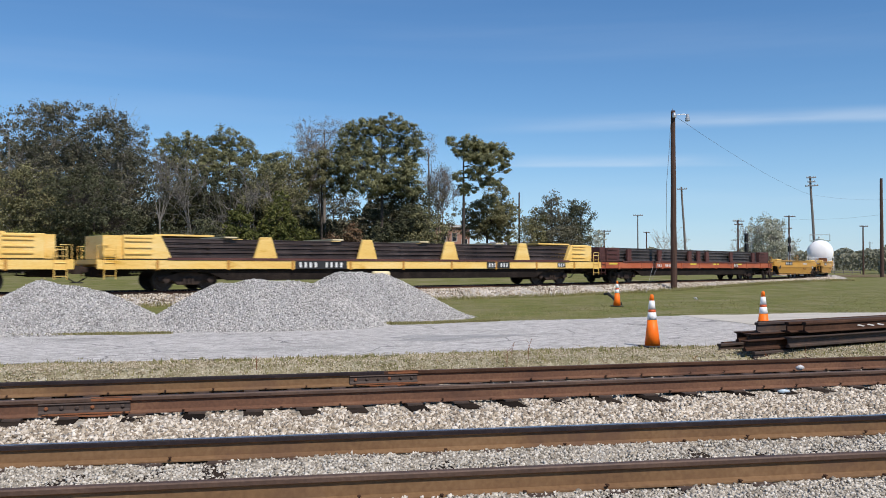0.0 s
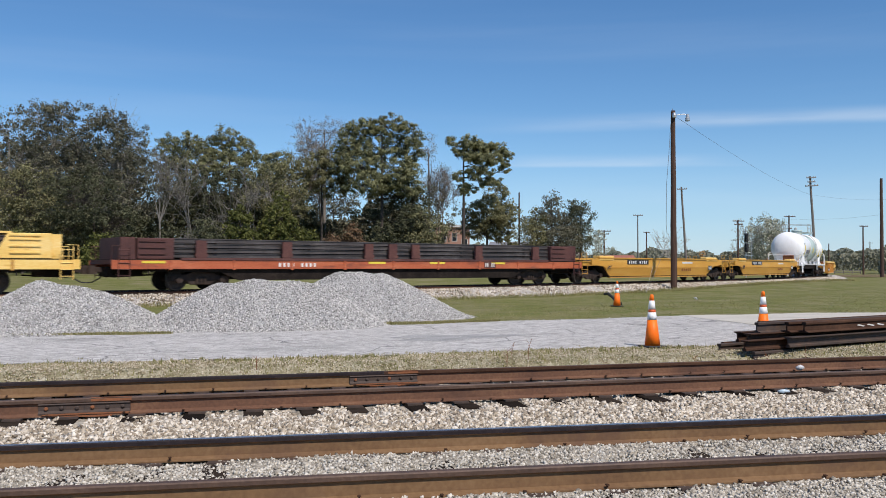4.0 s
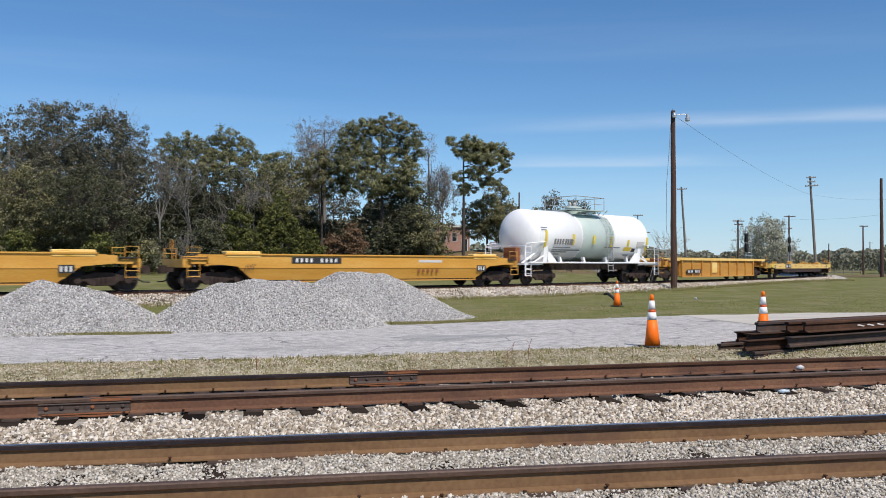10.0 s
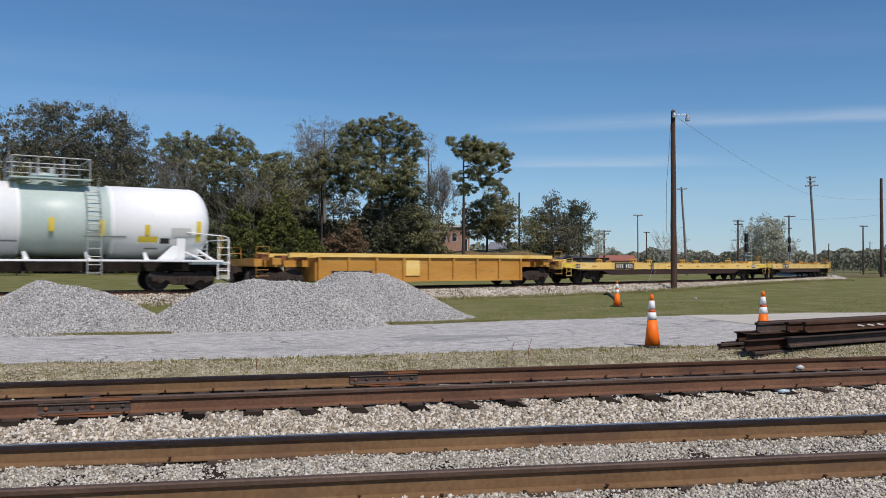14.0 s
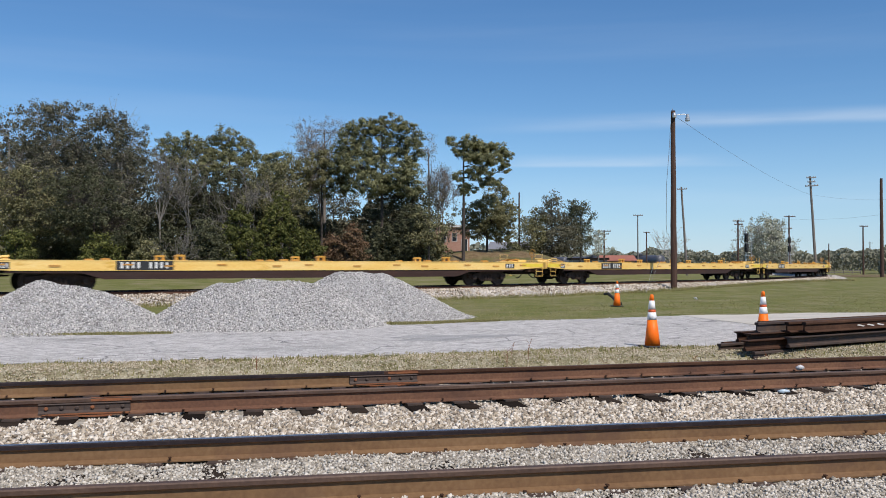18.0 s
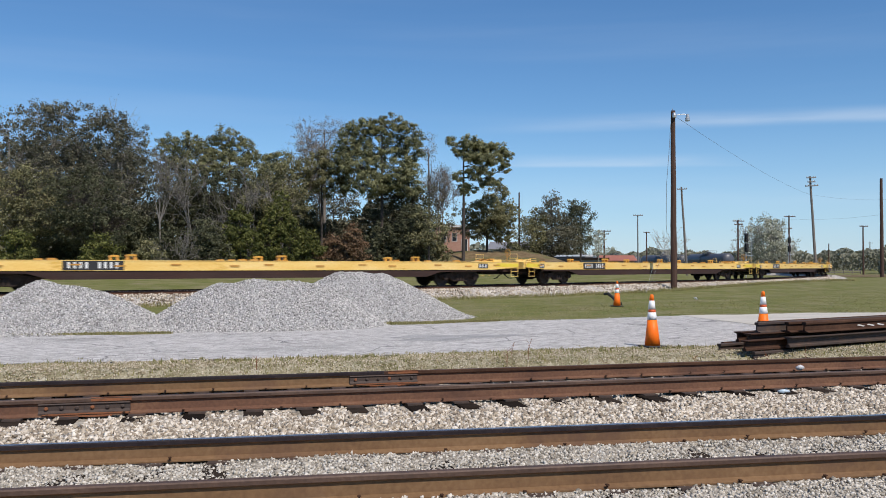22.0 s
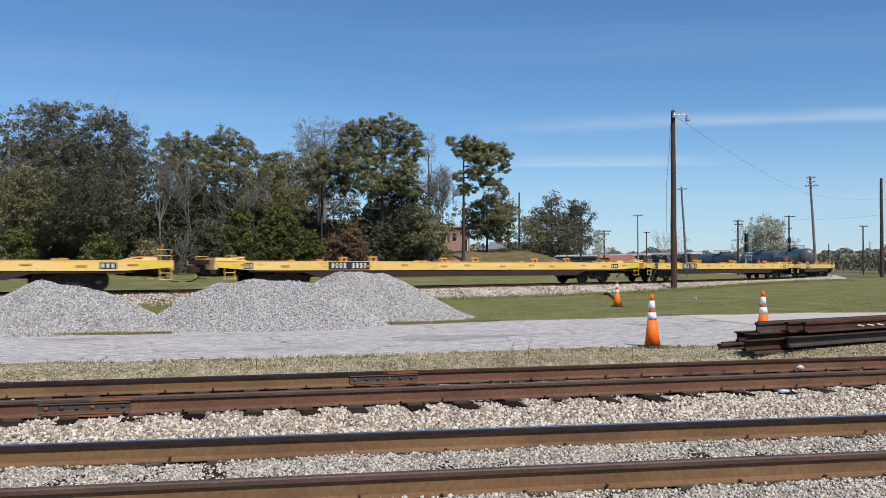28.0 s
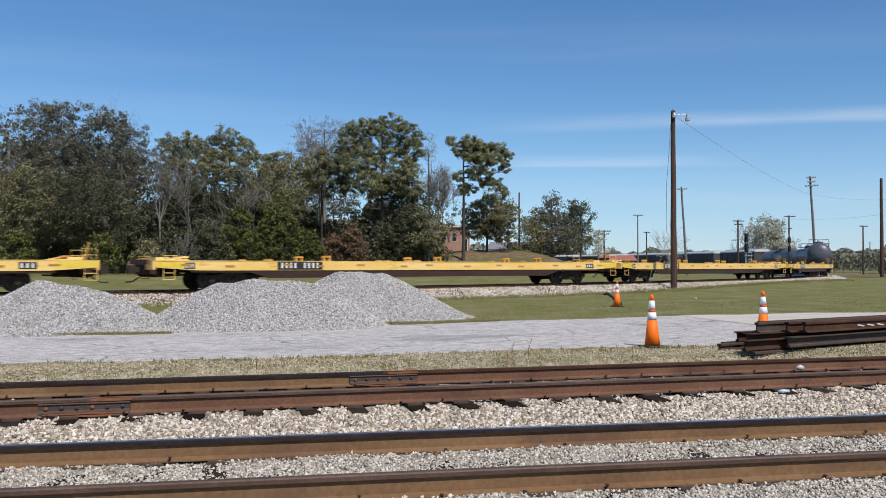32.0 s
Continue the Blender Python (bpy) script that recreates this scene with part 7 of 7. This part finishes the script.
def build_trees():
    tree("tall oak with a thin grey-green crown", -45.29, 88.00, [(-0.59, 15.50, 2.01, 2.68), (0.47, 11.51, 4.01, 3.68), (0.18, 7.70, 4.01, 3.01)], M_leaf_dark, 21, thin=0.6, bark=M_bark_grey)
    tree("tall broad tree with thin grey-green spring leaves", -39.67, 86.00, [(-1.15, 16.56, 2.22, 1.83), (1.15, 17.02, 1.96, 1.57), (0.17, 14.27, 3.59, 2.75), (3.33, 13.46, 2.22, 2.61), (-0.40, 11.00, 4.58, 3.14), (3.33, 10.71, 2.61, 2.61), (0.17, 7.56, 4.90, 2.94)], M_leaf_dark, 22, thin=0.72, bark=M_bark_grey)
    tree("tall tree with a thin brownish spring crown", -32.42, 84.00, [(-1.51, 15.98, 1.66, 1.53), (-0.28, 15.42, 1.92, 1.79), (1.29, 13.18, 2.43, 2.55), (-0.28, 11.61, 3.51, 2.87), (1.68, 9.82, 2.17, 2.87), (0.00, 7.13, 3.83, 2.87)], M_leaf_dark, 23, thin=0.75, bark=M_bark_grey)
    tree("broad tree with hanging olive foliage", -39.68, 80.00, [(-0.53, 8.73, 3.53, 2.55), (1.60, 6.06, 3.65, 2.07), (-1.33, 5.53, 2.43, 1.82)], M_leaf_olive, 24, thin=0.8)
    # leaf colour darkened for the shade under taller trees
    tree("broad dark tree with brownish foliage", -32.34, 79.00, [(-1.05, 8.11, 3.72, 2.52), (1.32, 5.48, 3.60, 2.04), (-2.63, 5.21, 2.88, 1.80)], M_leaf_evergreen_shade, 25, thin=0.8)
    tree("dark pine with a dense rounded crown", -27.85, 92.00, [(-1.84, 14.18, 1.68, 1.40), (0.31, 14.55, 2.10, 1.26), (-2.33, 12.46, 1.12, 1.82), (0.92, 12.46, 2.80, 1.82), (-1.23, 10.44, 2.24, 1.82)], M_leaf_pine, 26, pine=True)
    tree("dark pine rising over its neighbours", -23.75, 94.00, [(-0.19, 15.59, 1.71, 1.36), (-1.69, 14.21, 1.86, 1.43), (1.44, 14.08, 1.71, 1.71), (2.69, 12.71, 1.14, 1.57), (-0.31, 12.08, 3.21, 2.00)], M_leaf_pine, 27, pine=True)
    tree("small pine between taller trees", -18.94, 96.00, [(-0.90, 13.46, 1.09, 1.02), (0.77, 13.65, 1.02, 0.88), (0.00, 11.92, 2.33, 1.61)], M_leaf_pine, 28, pine=True)
    tree("olive-green tree in thin leaf", -16.66, 88.00, [(-1.76, 9.46, 2.41, 2.54), (0.88, 10.34, 2.14, 2.41), (0.00, 7.70, 3.01, 2.01)], M_leaf_olive, 30, thin=0.6, bark=M_bark_grey)
    tree("olive pine with open lower limbs", -12.84, 90.00, [(-0.60, 11.86, 2.46, 1.64), (1.68, 12.64, 2.19, 1.92), (-2.40, 11.26, 1.64, 1.37), (0.90, 10.24, 3.01, 1.37)], M_leaf_olive, 32, pine=True, thin=0.75)
    tree("large dark pine with a broad dense crown", -6.34, 88.00, [(-2.11, 15.86, 2.01, 1.07), (0.70, 16.09, 2.27, 1.00), (2.82, 15.03, 1.47, 1.20), (-3.40, 14.21, 2.01, 1.61), (-0.47, 13.98, 3.21, 1.74), (3.05, 12.92, 1.47, 1.87), (-2.35, 11.98, 3.08, 1.47), (1.41, 11.22, 2.81, 1.61), (-1.23, 9.87, 3.34, 1.20), (2.82, 9.46, 1.61, 1.20)], M_leaf_pine, 33, pine=True)
    tree("green young tree at the wood's edge", -1.34, 84.00, [(-0.45, 6.13, 1.40, 1.40), (0.45, 4.78, 1.40, 1.15), (-0.84, 4.05, 1.40, 0.89)], M_leaf_olive, 35, thin=0.85)
    tree("tall pine with tufted crown on a bare trunk", 2.16, 90.00, [(-1.26, 14.74, 0.62, 0.62), (-0.54, 13.90, 0.82, 0.75), (0.78, 14.62, 1.16, 0.82), (1.92, 14.14, 1.23, 0.82), (3.54, 14.02, 1.09, 0.75), (4.38, 13.18, 0.89, 0.68), (2.52, 12.76, 1.64, 0.75), (0.48, 13.12, 1.03, 0.68), (4.44, 11.98, 0.75, 0.62), (1.56, 11.38, 1.50, 0.68), (-0.48, 11.02, 0.68, 0.62), (2.88, 10.42, 1.37, 0.62), (0.48, 9.70, 1.09, 0.62), (1.32, 13.66, 1.50, 0.96)], M_leaf_pine, 47, pine=True, tuft=0.36)
    tree("olive pine with loose boughs beside the tall one", 4.89, 94.00, [(1.25, 9.38, 1.71, 1.21), (-0.25, 7.57, 2.86, 1.57), (2.13, 7.44, 1.71, 1.43), (-1.00, 5.69, 2.29, 1.29), (1.63, 5.44, 2.29, 1.21), (0.50, 6.56, 2.86, 1.29)], M_leaf_olive, 38, pine=True, thin=0.85)
    tree("dark evergreen at the end of the wood", 11.16, 104.00, [(-0.90, 6.70, 0.95, 1.19), (0.49, 7.39, 1.11, 1.26), (-0.21, 5.03, 1.90, 1.58), (-0.69, 3.65, 2.06, 0.95)], M_leaf_olive, 39, thin=0.95)
    tree("dark evergreen with a pointed crown", 13.44, 105.00, [(0.21, 9.83, 1.04, 0.96), (-0.28, 8.01, 1.92, 1.60), (-0.98, 6.12, 2.39, 1.76), (0.84, 4.79, 2.71, 1.60), (-0.42, 3.67, 3.19, 1.12), (1.33, 6.47, 1.92, 1.60)], M_leaf_dark, 40, thin=1.0)
    tree("dark green rounded evergreen", 17.42, 108.00, [(-0.58, 9.13, 1.40, 0.90), (0.14, 7.62, 1.64, 1.64), (0.29, 5.75, 1.64, 1.81), (-0.79, 4.45, 2.13, 1.31), (-1.30, 6.97, 1.48, 1.81)], M_leaf_evergreen_shade, 41, thin=1.0)
    tree("small pale tree in first leaf", 21.19, 116.00, [(-0.31, 5.45, 1.32, 1.23), (0.31, 3.91, 1.59, 0.97)], M_leaf_grey, 42, thin=0.6, bark=M_bark_grey)
    # four understory trees with canopy shade put into the leaf colour
    tree("dark tree behind half-bare branches", -25.12, 91.00, [(-3.34, 9.13, 3.18, 2.49), (0.91, 9.13, 3.60, 2.63), (4.85, 9.13, 2.77, 2.49), (-1.82, 6.10, 4.15, 2.07), (3.64, 6.10, 4.15, 2.07)], M_leaf_evergreen_shade, 48, thin=0.9)
    tree("dark tree in the middle of the wood", -17.61, 93.00, [(-1.86, 7.44, 2.83, 1.84), (1.24, 6.82, 2.83, 1.55), (-0.31, 5.27, 4.24, 1.55), (3.72, 5.14, 2.83, 1.13)], M_leaf_evergreen_shade, 49, thin=0.9)
    tree("dark tree under the great pine", -4.79, 91.00, [(-0.30, 9.13, 3.04, 1.66), (1.82, 8.22, 2.07, 2.07), (-0.91, 6.10, 3.87, 2.21), (2.12, 5.19, 2.07, 1.80)], M_leaf_evergreen_shade, 50, thin=0.9)
    tree("dark oak deep in the wood", -42.05, 95.00, [(-5.07, 12.32, 3.97, 2.89), (0.00, 12.95, 4.33, 3.25), (5.07, 11.69, 4.33, 3.25), (-3.17, 8.52, 5.05, 3.25), (3.80, 7.89, 5.41, 3.25)], M_leaf_evergreen_shade, 59, thin=0.8)
    tree("thin dark tree behind the pines", -13.06, 101.00, [(-2.36, 9.98, 3.07, 1.38), (1.35, 9.51, 3.07, 1.15), (-1.01, 7.96, 3.84, 1.07), (3.37, 7.76, 2.30, 0.92)], M_leaf_dark, 70, thin=0.42)
    tree("thin young tree beside the tall pine", -0.40, 99.00, [(-0.40, 9.81, 1.35, 1.96), (0.13, 7.17, 1.66, 1.81), (1.12, 5.52, 1.20, 1.35)], M_leaf_dark, 71, thin=0.45, bark=M_bark_pale)
    tree("domed tree in thin pale first leaf", 67.90, 178.00, [(0.00, 8.65, 4.40, 3.50), (-2.70, 7.20, 2.60, 2.98), (2.70, 7.20, 2.45, 2.98), (0.00, 5.30, 5.00, 1.90)], M_leaf_grey, 72, thin=0.75, bark=M_bark_grey, tuft=0.8)
    tree("tall bare tree with a dome of brown buds", -13.58, 97.00, [(-1.88, 16.11, 1.92, 1.92), (1.03, 17.08, 2.21, 1.62), (-0.13, 15.01, 3.24, 2.06), (-2.20, 14.17, 1.47, 1.47)], M_leaf_bud, 73, thin=0.6, bark=M_bark_pale, size=0.55)
    tree("budding tree with fine pinkish twigs", -1.69, 94.00, [(-0.31, 14.59, 1.43, 2.00), (0.44, 12.20, 1.14, 1.86), (0.00, 10.01, 1.14, 1.43)], M_leaf_bud, 74, thin=0.4, bark=M_bark_pale, size=0.55)
    bare_tree("half-bare tree with upright grey branches", -24.29, 83.00, 12.71, 6.92, M_bark_silver, M_leaf_bud, 51, 0.35, stem=0.4)
    bare_tree("half-bare tree with a fan of grey branches", -18.81, 82.00, 11.64, 5.74, M_bark_silver, M_leaf_bud, 52, 0.35, stem=0.4)
    bare_tree("thin bare tree with pale stems", -27.00, 81.00, 12.76, 2.97, M_bark_silver, M_leaf_bud, 53, 0.30, stem=0.4)
    bare_tree("tall bare tree with fine brown twigs", -13.85, 98.00, 18.94, 8.82, M_bark_pale, M_leaf_bud, 54, 0.80)
    bare_tree("small bare tree with pinkish twigs", 0.13, 100.00, 12.56, 3.33, M_bark_pale, M_leaf_bud, 56, 0.70)
    bare_tree("bare crown rising over the oaks", -35.52, 90.00, 18.58, 4.20, M_bark_grey, M_leaf_dark, 57, 0.60)
    bare_tree("bare crown rising over the oaks", -44.41, 92.00, 18.72, 6.13, M_bark_grey, M_leaf_dark, 58, 0.60)
    bare_tree("small bare tree in the distance", 47.63, 176.00, 9.15, 7.28, M_bark_grey, M_leaf_grey, 43, 0.40, arch=0.5, stem=0.06)
    bare_tree("bare tree with a fan of pale twigs", 67.40, 178.00, 11.70, 9.20, M_bark_grey, M_leaf_grey, 44, 0.90, arch=0.5, stem=0.06)
    tree("bright green shrub at the wood's foot", -36.19, 72.00, [(0.00, 3.47, 1.04, 1.22), (-0.83, 2.33, 0.97, 1.33), (0.83, 2.25, 0.97, 1.25)], M_leaf_fresh, 60, name="shrub", category="shrub", group="shrubs along the wood", tuft=0.34)
    tree("bright green shrub at the wood's foot", -29.09, 72.00, [(0.00, 3.21, 1.01, 1.09), (-0.81, 2.19, 0.94, 1.19), (0.81, 2.12, 0.94, 1.12)], M_leaf_fresh, 61, name="shrub", category="shrub", group="shrubs along the wood", tuft=0.34)
    tree("olive shrub at the wood's foot", -25.06, 72.00, [(0.00, 2.79, 0.86, 0.88), (-0.69, 1.96, 0.81, 0.96), (0.69, 1.91, 0.81, 0.91)], M_leaf_olive, 62, name="shrub", category="shrub", group="shrubs along the wood", tuft=0.34)
    tree("tall shrub in fresh green leaf", -18.19, 76.00, [(0.00, 5.02, 1.22, 1.98), (-0.97, 3.16, 1.13, 2.16), (0.97, 3.04, 1.13, 2.04)], M_leaf_fresh, 63, name="shrub", category="shrub", group="shrubs along the wood", tuft=0.34)
    tree("tall shrub in fresh green leaf", -14.84, 77.00, [(0.00, 5.65, 1.31, 2.29), (-1.05, 3.50, 1.22, 2.50), (1.05, 3.36, 1.22, 2.36)], M_leaf_fresh, 64, name="shrub", category="shrub", group="shrubs along the wood", tuft=0.34)
    tree("small shrub in fresh green leaf", -12.43, 78.00, [(0.00, 3.72, 0.94, 1.34), (-0.75, 2.46, 0.87, 1.46), (0.75, 2.38, 0.87, 1.38)], M_leaf_fresh, 65, name="shrub", category="shrub", group="shrubs along the wood", tuft=0.34)
    tree("low shrub with rust-brown leaves", -8.37, 79.00, [(0.00, 4.11, 0.87, 1.53), (-0.70, 2.67, 0.81, 1.67), (0.70, 2.58, 0.81, 1.58)], M_leaf_rust, 66, name="shrub", category="shrub", group="shrubs along the wood", tuft=0.34)
    # three shrubs whose leaf colour includes the wood's shade
    tree("dark shrub with bare stems", -20.95, 75.00, [(0.00, 4.20, 1.35, 1.57), (-1.08, 2.72, 1.26, 1.72), (1.08, 2.62, 1.26, 1.62)], M_leaf_evergreen_shade, 67, name="shrub", category="shrub", group="shrubs along the wood", tuft=0.34)
    tree("dark shrub in the wood's shade", -5.45, 87.00, [(0.00, 4.39, 1.83, 1.67), (-1.46, 2.82, 1.71, 1.82), (1.46, 2.72, 1.71, 1.72)], M_leaf_evergreen_shade, 68, name="shrub", category="shrub", group="shrubs along the wood", tuft=0.34)
    tree("dark shrub in the wood's shade", -37.74, 84.00, [(0.00, 4.17, 1.85, 1.56), (-1.48, 2.70, 1.72, 1.70), (1.48, 2.61, 1.72, 1.61)], M_leaf_evergreen_shade, 69, name="shrub", category="shrub", group="shrubs along the wood", tuft=0.34)
    tree("low shrub with dry brown leaves", -10.35, 80.00, [(0.00, 3.32, 0.96, 1.14), (-0.77, 2.25, 0.90, 1.25), (0.77, 2.18, 0.90, 1.18)], M_leaf_rust, 70, name="shrub", category="shrub", group="shrubs along the wood", tuft=0.34)
    tree("olive shrub beside the brick building", -0.82, 88.00, [(0.00, 3.64, 0.97, 1.30), (-0.77, 2.42, 0.90, 1.42), (0.77, 2.34, 0.90, 1.34)], M_leaf_olive, 71, name="shrub", category="shrub", group="shrubs along the wood", tuft=0.34)
    tree("olive shrub on the bank", 7.82, 97.00, [(0.00, 3.32, 1.16, 1.14), (-0.93, 2.25, 1.09, 1.25), (0.93, 2.18, 1.09, 1.18)], M_leaf_olive, 72, name="shrub", category="shrub", group="shrubs along the wood", tuft=0.34)
    # undergrowth: shade of the trees above is in the leaf colour
    tree("dark undergrowth under tall trees", -30.74, 84.00, [(0.00, 5.30, 1.85, 2.12), (-1.48, 3.31, 1.72, 2.31), (1.48, 3.18, 1.72, 2.18)], M_leaf_evergreen_shade, 73, name="shrub", category="shrub", group="shrubs along the wood", tuft=0.34)
    tree("dark undergrowth under tall trees", -3.21, 86.00, [(0.00, 5.59, 1.38, 2.26), (-1.10, 3.46, 1.28, 2.46), (1.10, 3.33, 1.28, 2.33)], M_leaf_evergreen_shade, 74, name="shrub", category="shrub", group="shrubs along the wood", tuft=0.34)
    tree("dark shrub under half-bare trees", -25.81, 80.00, [(0.00, 3.86, 1.28, 1.41), (-1.02, 2.53, 1.19, 1.53), (1.02, 2.45, 1.19, 1.45)], M_leaf_evergreen_shade, 75, name="shrub", category="shrub", group="shrubs along the wood", tuft=0.34)
    bare_tree("pale bare shrub with arching stems", -22.68, 73.00, 5.00, 3.20, M_bark_silver, M_leaf_bud, 90, 0.3, name="shrub", category="shrub", group="shrubs along the wood", arch=0.4, stem=0.05)


def far_woods():
    """Distant woods all round, as masses of leaves."""
    rng = np.random.default_rng(77)
    parts = []
    def mass(n, a0, a1, d0, d1, h, size):
        a = rng.uniform(a0, a1, n)
        d = rng.uniform(d0, d1, n)
        k = 0.82 + 0.07 * np.sin(a * 57) + 0.07 * np.sin(a * 131 + 1) + 0.06 * np.sin(a * 311 + 2)
        z = rng.random(n) ** 0.7 * h * k
        V, F = leaves(np.stack([np.sin(a) * d, np.cos(a) * d, z], -1), size, rng)
        parts.append((V, F))
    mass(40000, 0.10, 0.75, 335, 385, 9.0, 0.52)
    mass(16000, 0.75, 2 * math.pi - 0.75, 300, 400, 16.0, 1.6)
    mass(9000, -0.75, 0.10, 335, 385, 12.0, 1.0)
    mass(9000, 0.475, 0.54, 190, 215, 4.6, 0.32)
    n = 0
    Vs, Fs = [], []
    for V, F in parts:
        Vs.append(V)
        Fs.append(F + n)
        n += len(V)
    # haze on these woods comes from the leaf colour
    ob = new("far_woods", raw_mesh("far_woods", np.concatenate(Vs), np.concatenate(Fs), M_leaf_far_hazed))
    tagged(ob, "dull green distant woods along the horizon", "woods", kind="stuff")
    # dark inner wood behind the first trees
    a = rng.uniform(-0.62, 0.0, 52000)
    d = rng.uniform(98, 112, 52000)
    k = 0.98 + 0.12 * np.sin(a * 23) + 0.08 * np.sin(a * 61 + 1)
    z = 0.4 + rng.random(52000) * 10.0 * k * (1 - 0.30 * ss(-0.175, -0.15, a) * (1 - ss(-0.10, -0.085, a))) * (1 - 0.6 * ss(-0.03, -0.01, a))
    V, F = leaves(np.stack([np.sin(a) * d, np.cos(a) * d, z], -1), 0.24, rng)
    tagged(new("inner_wood", raw_mesh("inner_wood", V, F, M_leaf_dark)), "dark tangled undergrowth deep in the wood", "woods", kind="stuff")


build_trees()
far_woods()


# ---- grass ----
def build_grass():
    rng = np.random.default_rng(31)
    def tuft_mesh(P, h, n, name):
        P = np.repeat(P, n, 0) + np.concatenate([rng.normal(0, 0.025, (len(P) * n, 2)), np.zeros((len(P) * n, 1))], 1)
        m = len(P)
        a = rng.uniform(0, 2 * math.pi, m)
        hh = (h[:, None] * np.ones((1, n))).ravel() * rng.uniform(0.5, 1.3, m)
        lean = rng.uniform(0.1, 0.7, m) * hh
        w = 0.004 + 0.002 * rng.random(m)
        side = np.stack([-np.sin(a), np.cos(a), np.zeros(m)], -1) * w[:, None]
        tip = P + np.stack([np.cos(a) * lean, np.sin(a) * lean, hh], -1)
        mid = P + np.stack([np.cos(a) * lean * 0.3, np.sin(a) * lean * 0.3, hh * 0.6], -1)
        V = np.stack([P - side * 1.3, P + side * 1.3, mid + side, mid - side, tip], 1).reshape(-1, 3)
        i = (np.arange(m) * 5)[:, None]
        F = np.concatenate([i + np.array([[0, 1, 2]]), i + np.array([[0, 2, 3]]), i + np.array([[3, 2, 4]])], 0)
        ob = new(name, raw_mesh(name, V, F, M_blade))
        return ob
    # thin weeds on the verge
    x = rng.uniform(-9, 10, 9000)
    w = 11.95 + rng.random(9000) * 2.0
    den = 0.5 + 0.5 * lump(x, w, 1.6) + 0.15 * (w > 12.9)
    k = rng.random(9000) < den * 0.75
    x, w = x[k], w[k]
    y = w + 0.25 * x
    k = y < road_near(x) + 0.05
    x, y, w = x[k], y[k], w[k]
    h = rng.uniform(0.018, 0.055, len(x)) * (1 + 0.5 * (w > 12.9) * (rng.random(len(x)) < 0.4))
    tagged(tuft_mesh(np.stack([x, y, ground_z(x, y)], -1), h, 5, "verge_grass"), "thin dry grass and green weeds on the verge", "grass", kind="stuff")
    # lawn edge, heap feet and the lawn itself
    xs = rng.uniform(-4, 30, 26000)
    ed = 20.75 + 0.50 * xs - 0.0105 * np.clip(xs, 0, 40) ** 2
    y1 = ed - 0.1 + rng.random(26000) ** 1.6 * 28.0
    h1 = rng.uniform(0.014, 0.042, 26000) * (0.5 + 0.5 * np.clip(lump(xs, y1, 0.8) + 0.5, 0, 1))
    cx, cy, ch = on_line(np.linspace(-20, 60, 161))
    far = y1 < np.interp(xs, cx, cy - 3.4 / np.maximum(np.cos(ch), 0.4))
    xs, y1, h1 = xs[far], y1[far], h1[far]
    tagged(tuft_mesh(np.stack([xs, y1, ground_z(xs, y1)], -1), h1, 3, "lawn_grass"), "short green lawn grass along the road", "grass", kind="stuff")
    # green strips at the feet of the heaps
    def strip(x0, x1, ya, yb, deep, n, name, label):
        x = rng.uniform(x0, x1, n)
        f = (x - x0) / (x1 - x0)
        y = ya + (yb - ya) * f + deep * (rng.random(n) - 0.5) * (0.4 + np.sin(f * math.pi)) + 0.10 * np.sin(x * 2.3)
        tagged(tuft_mesh(np.stack([x, y, ground_z(x, y) + 0.03], -1), rng.uniform(0.02, 0.05, n), 6, name), label, "grass", kind="stuff")
    strip(-8.6, -5.6, 16.95, 17.45, 0.26, 2000, "heap_grass", "green grass strip at the foot of the gravel heaps")
    strip(-9.6, -8.9, 17.1, 17.2, 0.4, 500, "heap_grass", "green grass strip at the foot of the gravel heaps")
    spots, tall = [], []
    for k in range(26):
        a = -8.5 + 0.62 * k + rng.uniform(-0.3, 0.3)
        yy = float(road_near(a)) + rng.uniform(-0.30, 0.03)
        n = int(rng.uniform(4, 22))
        x = a + rng.normal(0, 0.16, n)
        y = yy + 0.245 * (x - a) + rng.normal(0, 0.14, n)
        spots.append(np.stack([x, y, ground_z(x, y) + 0.02], -1))
        tall.append(rng.uniform(0.015, 0.055, n))
    tagged(tuft_mesh(np.concatenate(spots), np.concatenate(tall), 6, "edge_grass"), "green grass clumps along the road's broken edge", "grass", kind="stuff")
    strip(-2.3, 1.4, 19.9, 21.3, 0.5, 2200, "heap_grass", "green grass strip at the foot of the gravel heaps")
    s = rng.uniform(-15, 60, 6000)
    x2, y2, _ = on_line(s, 3.0 + rng.random(6000) * 1.2)
    tagged(tuft_mesh(np.stack([x2, y2, ground_z(x2, y2)], -1), rng.uniform(0.06, 0.2, 6000), 4, "bank_grass"), "taller weeds at the foot of the ballast", "grass", kind="stuff")


build_grass()


motions()
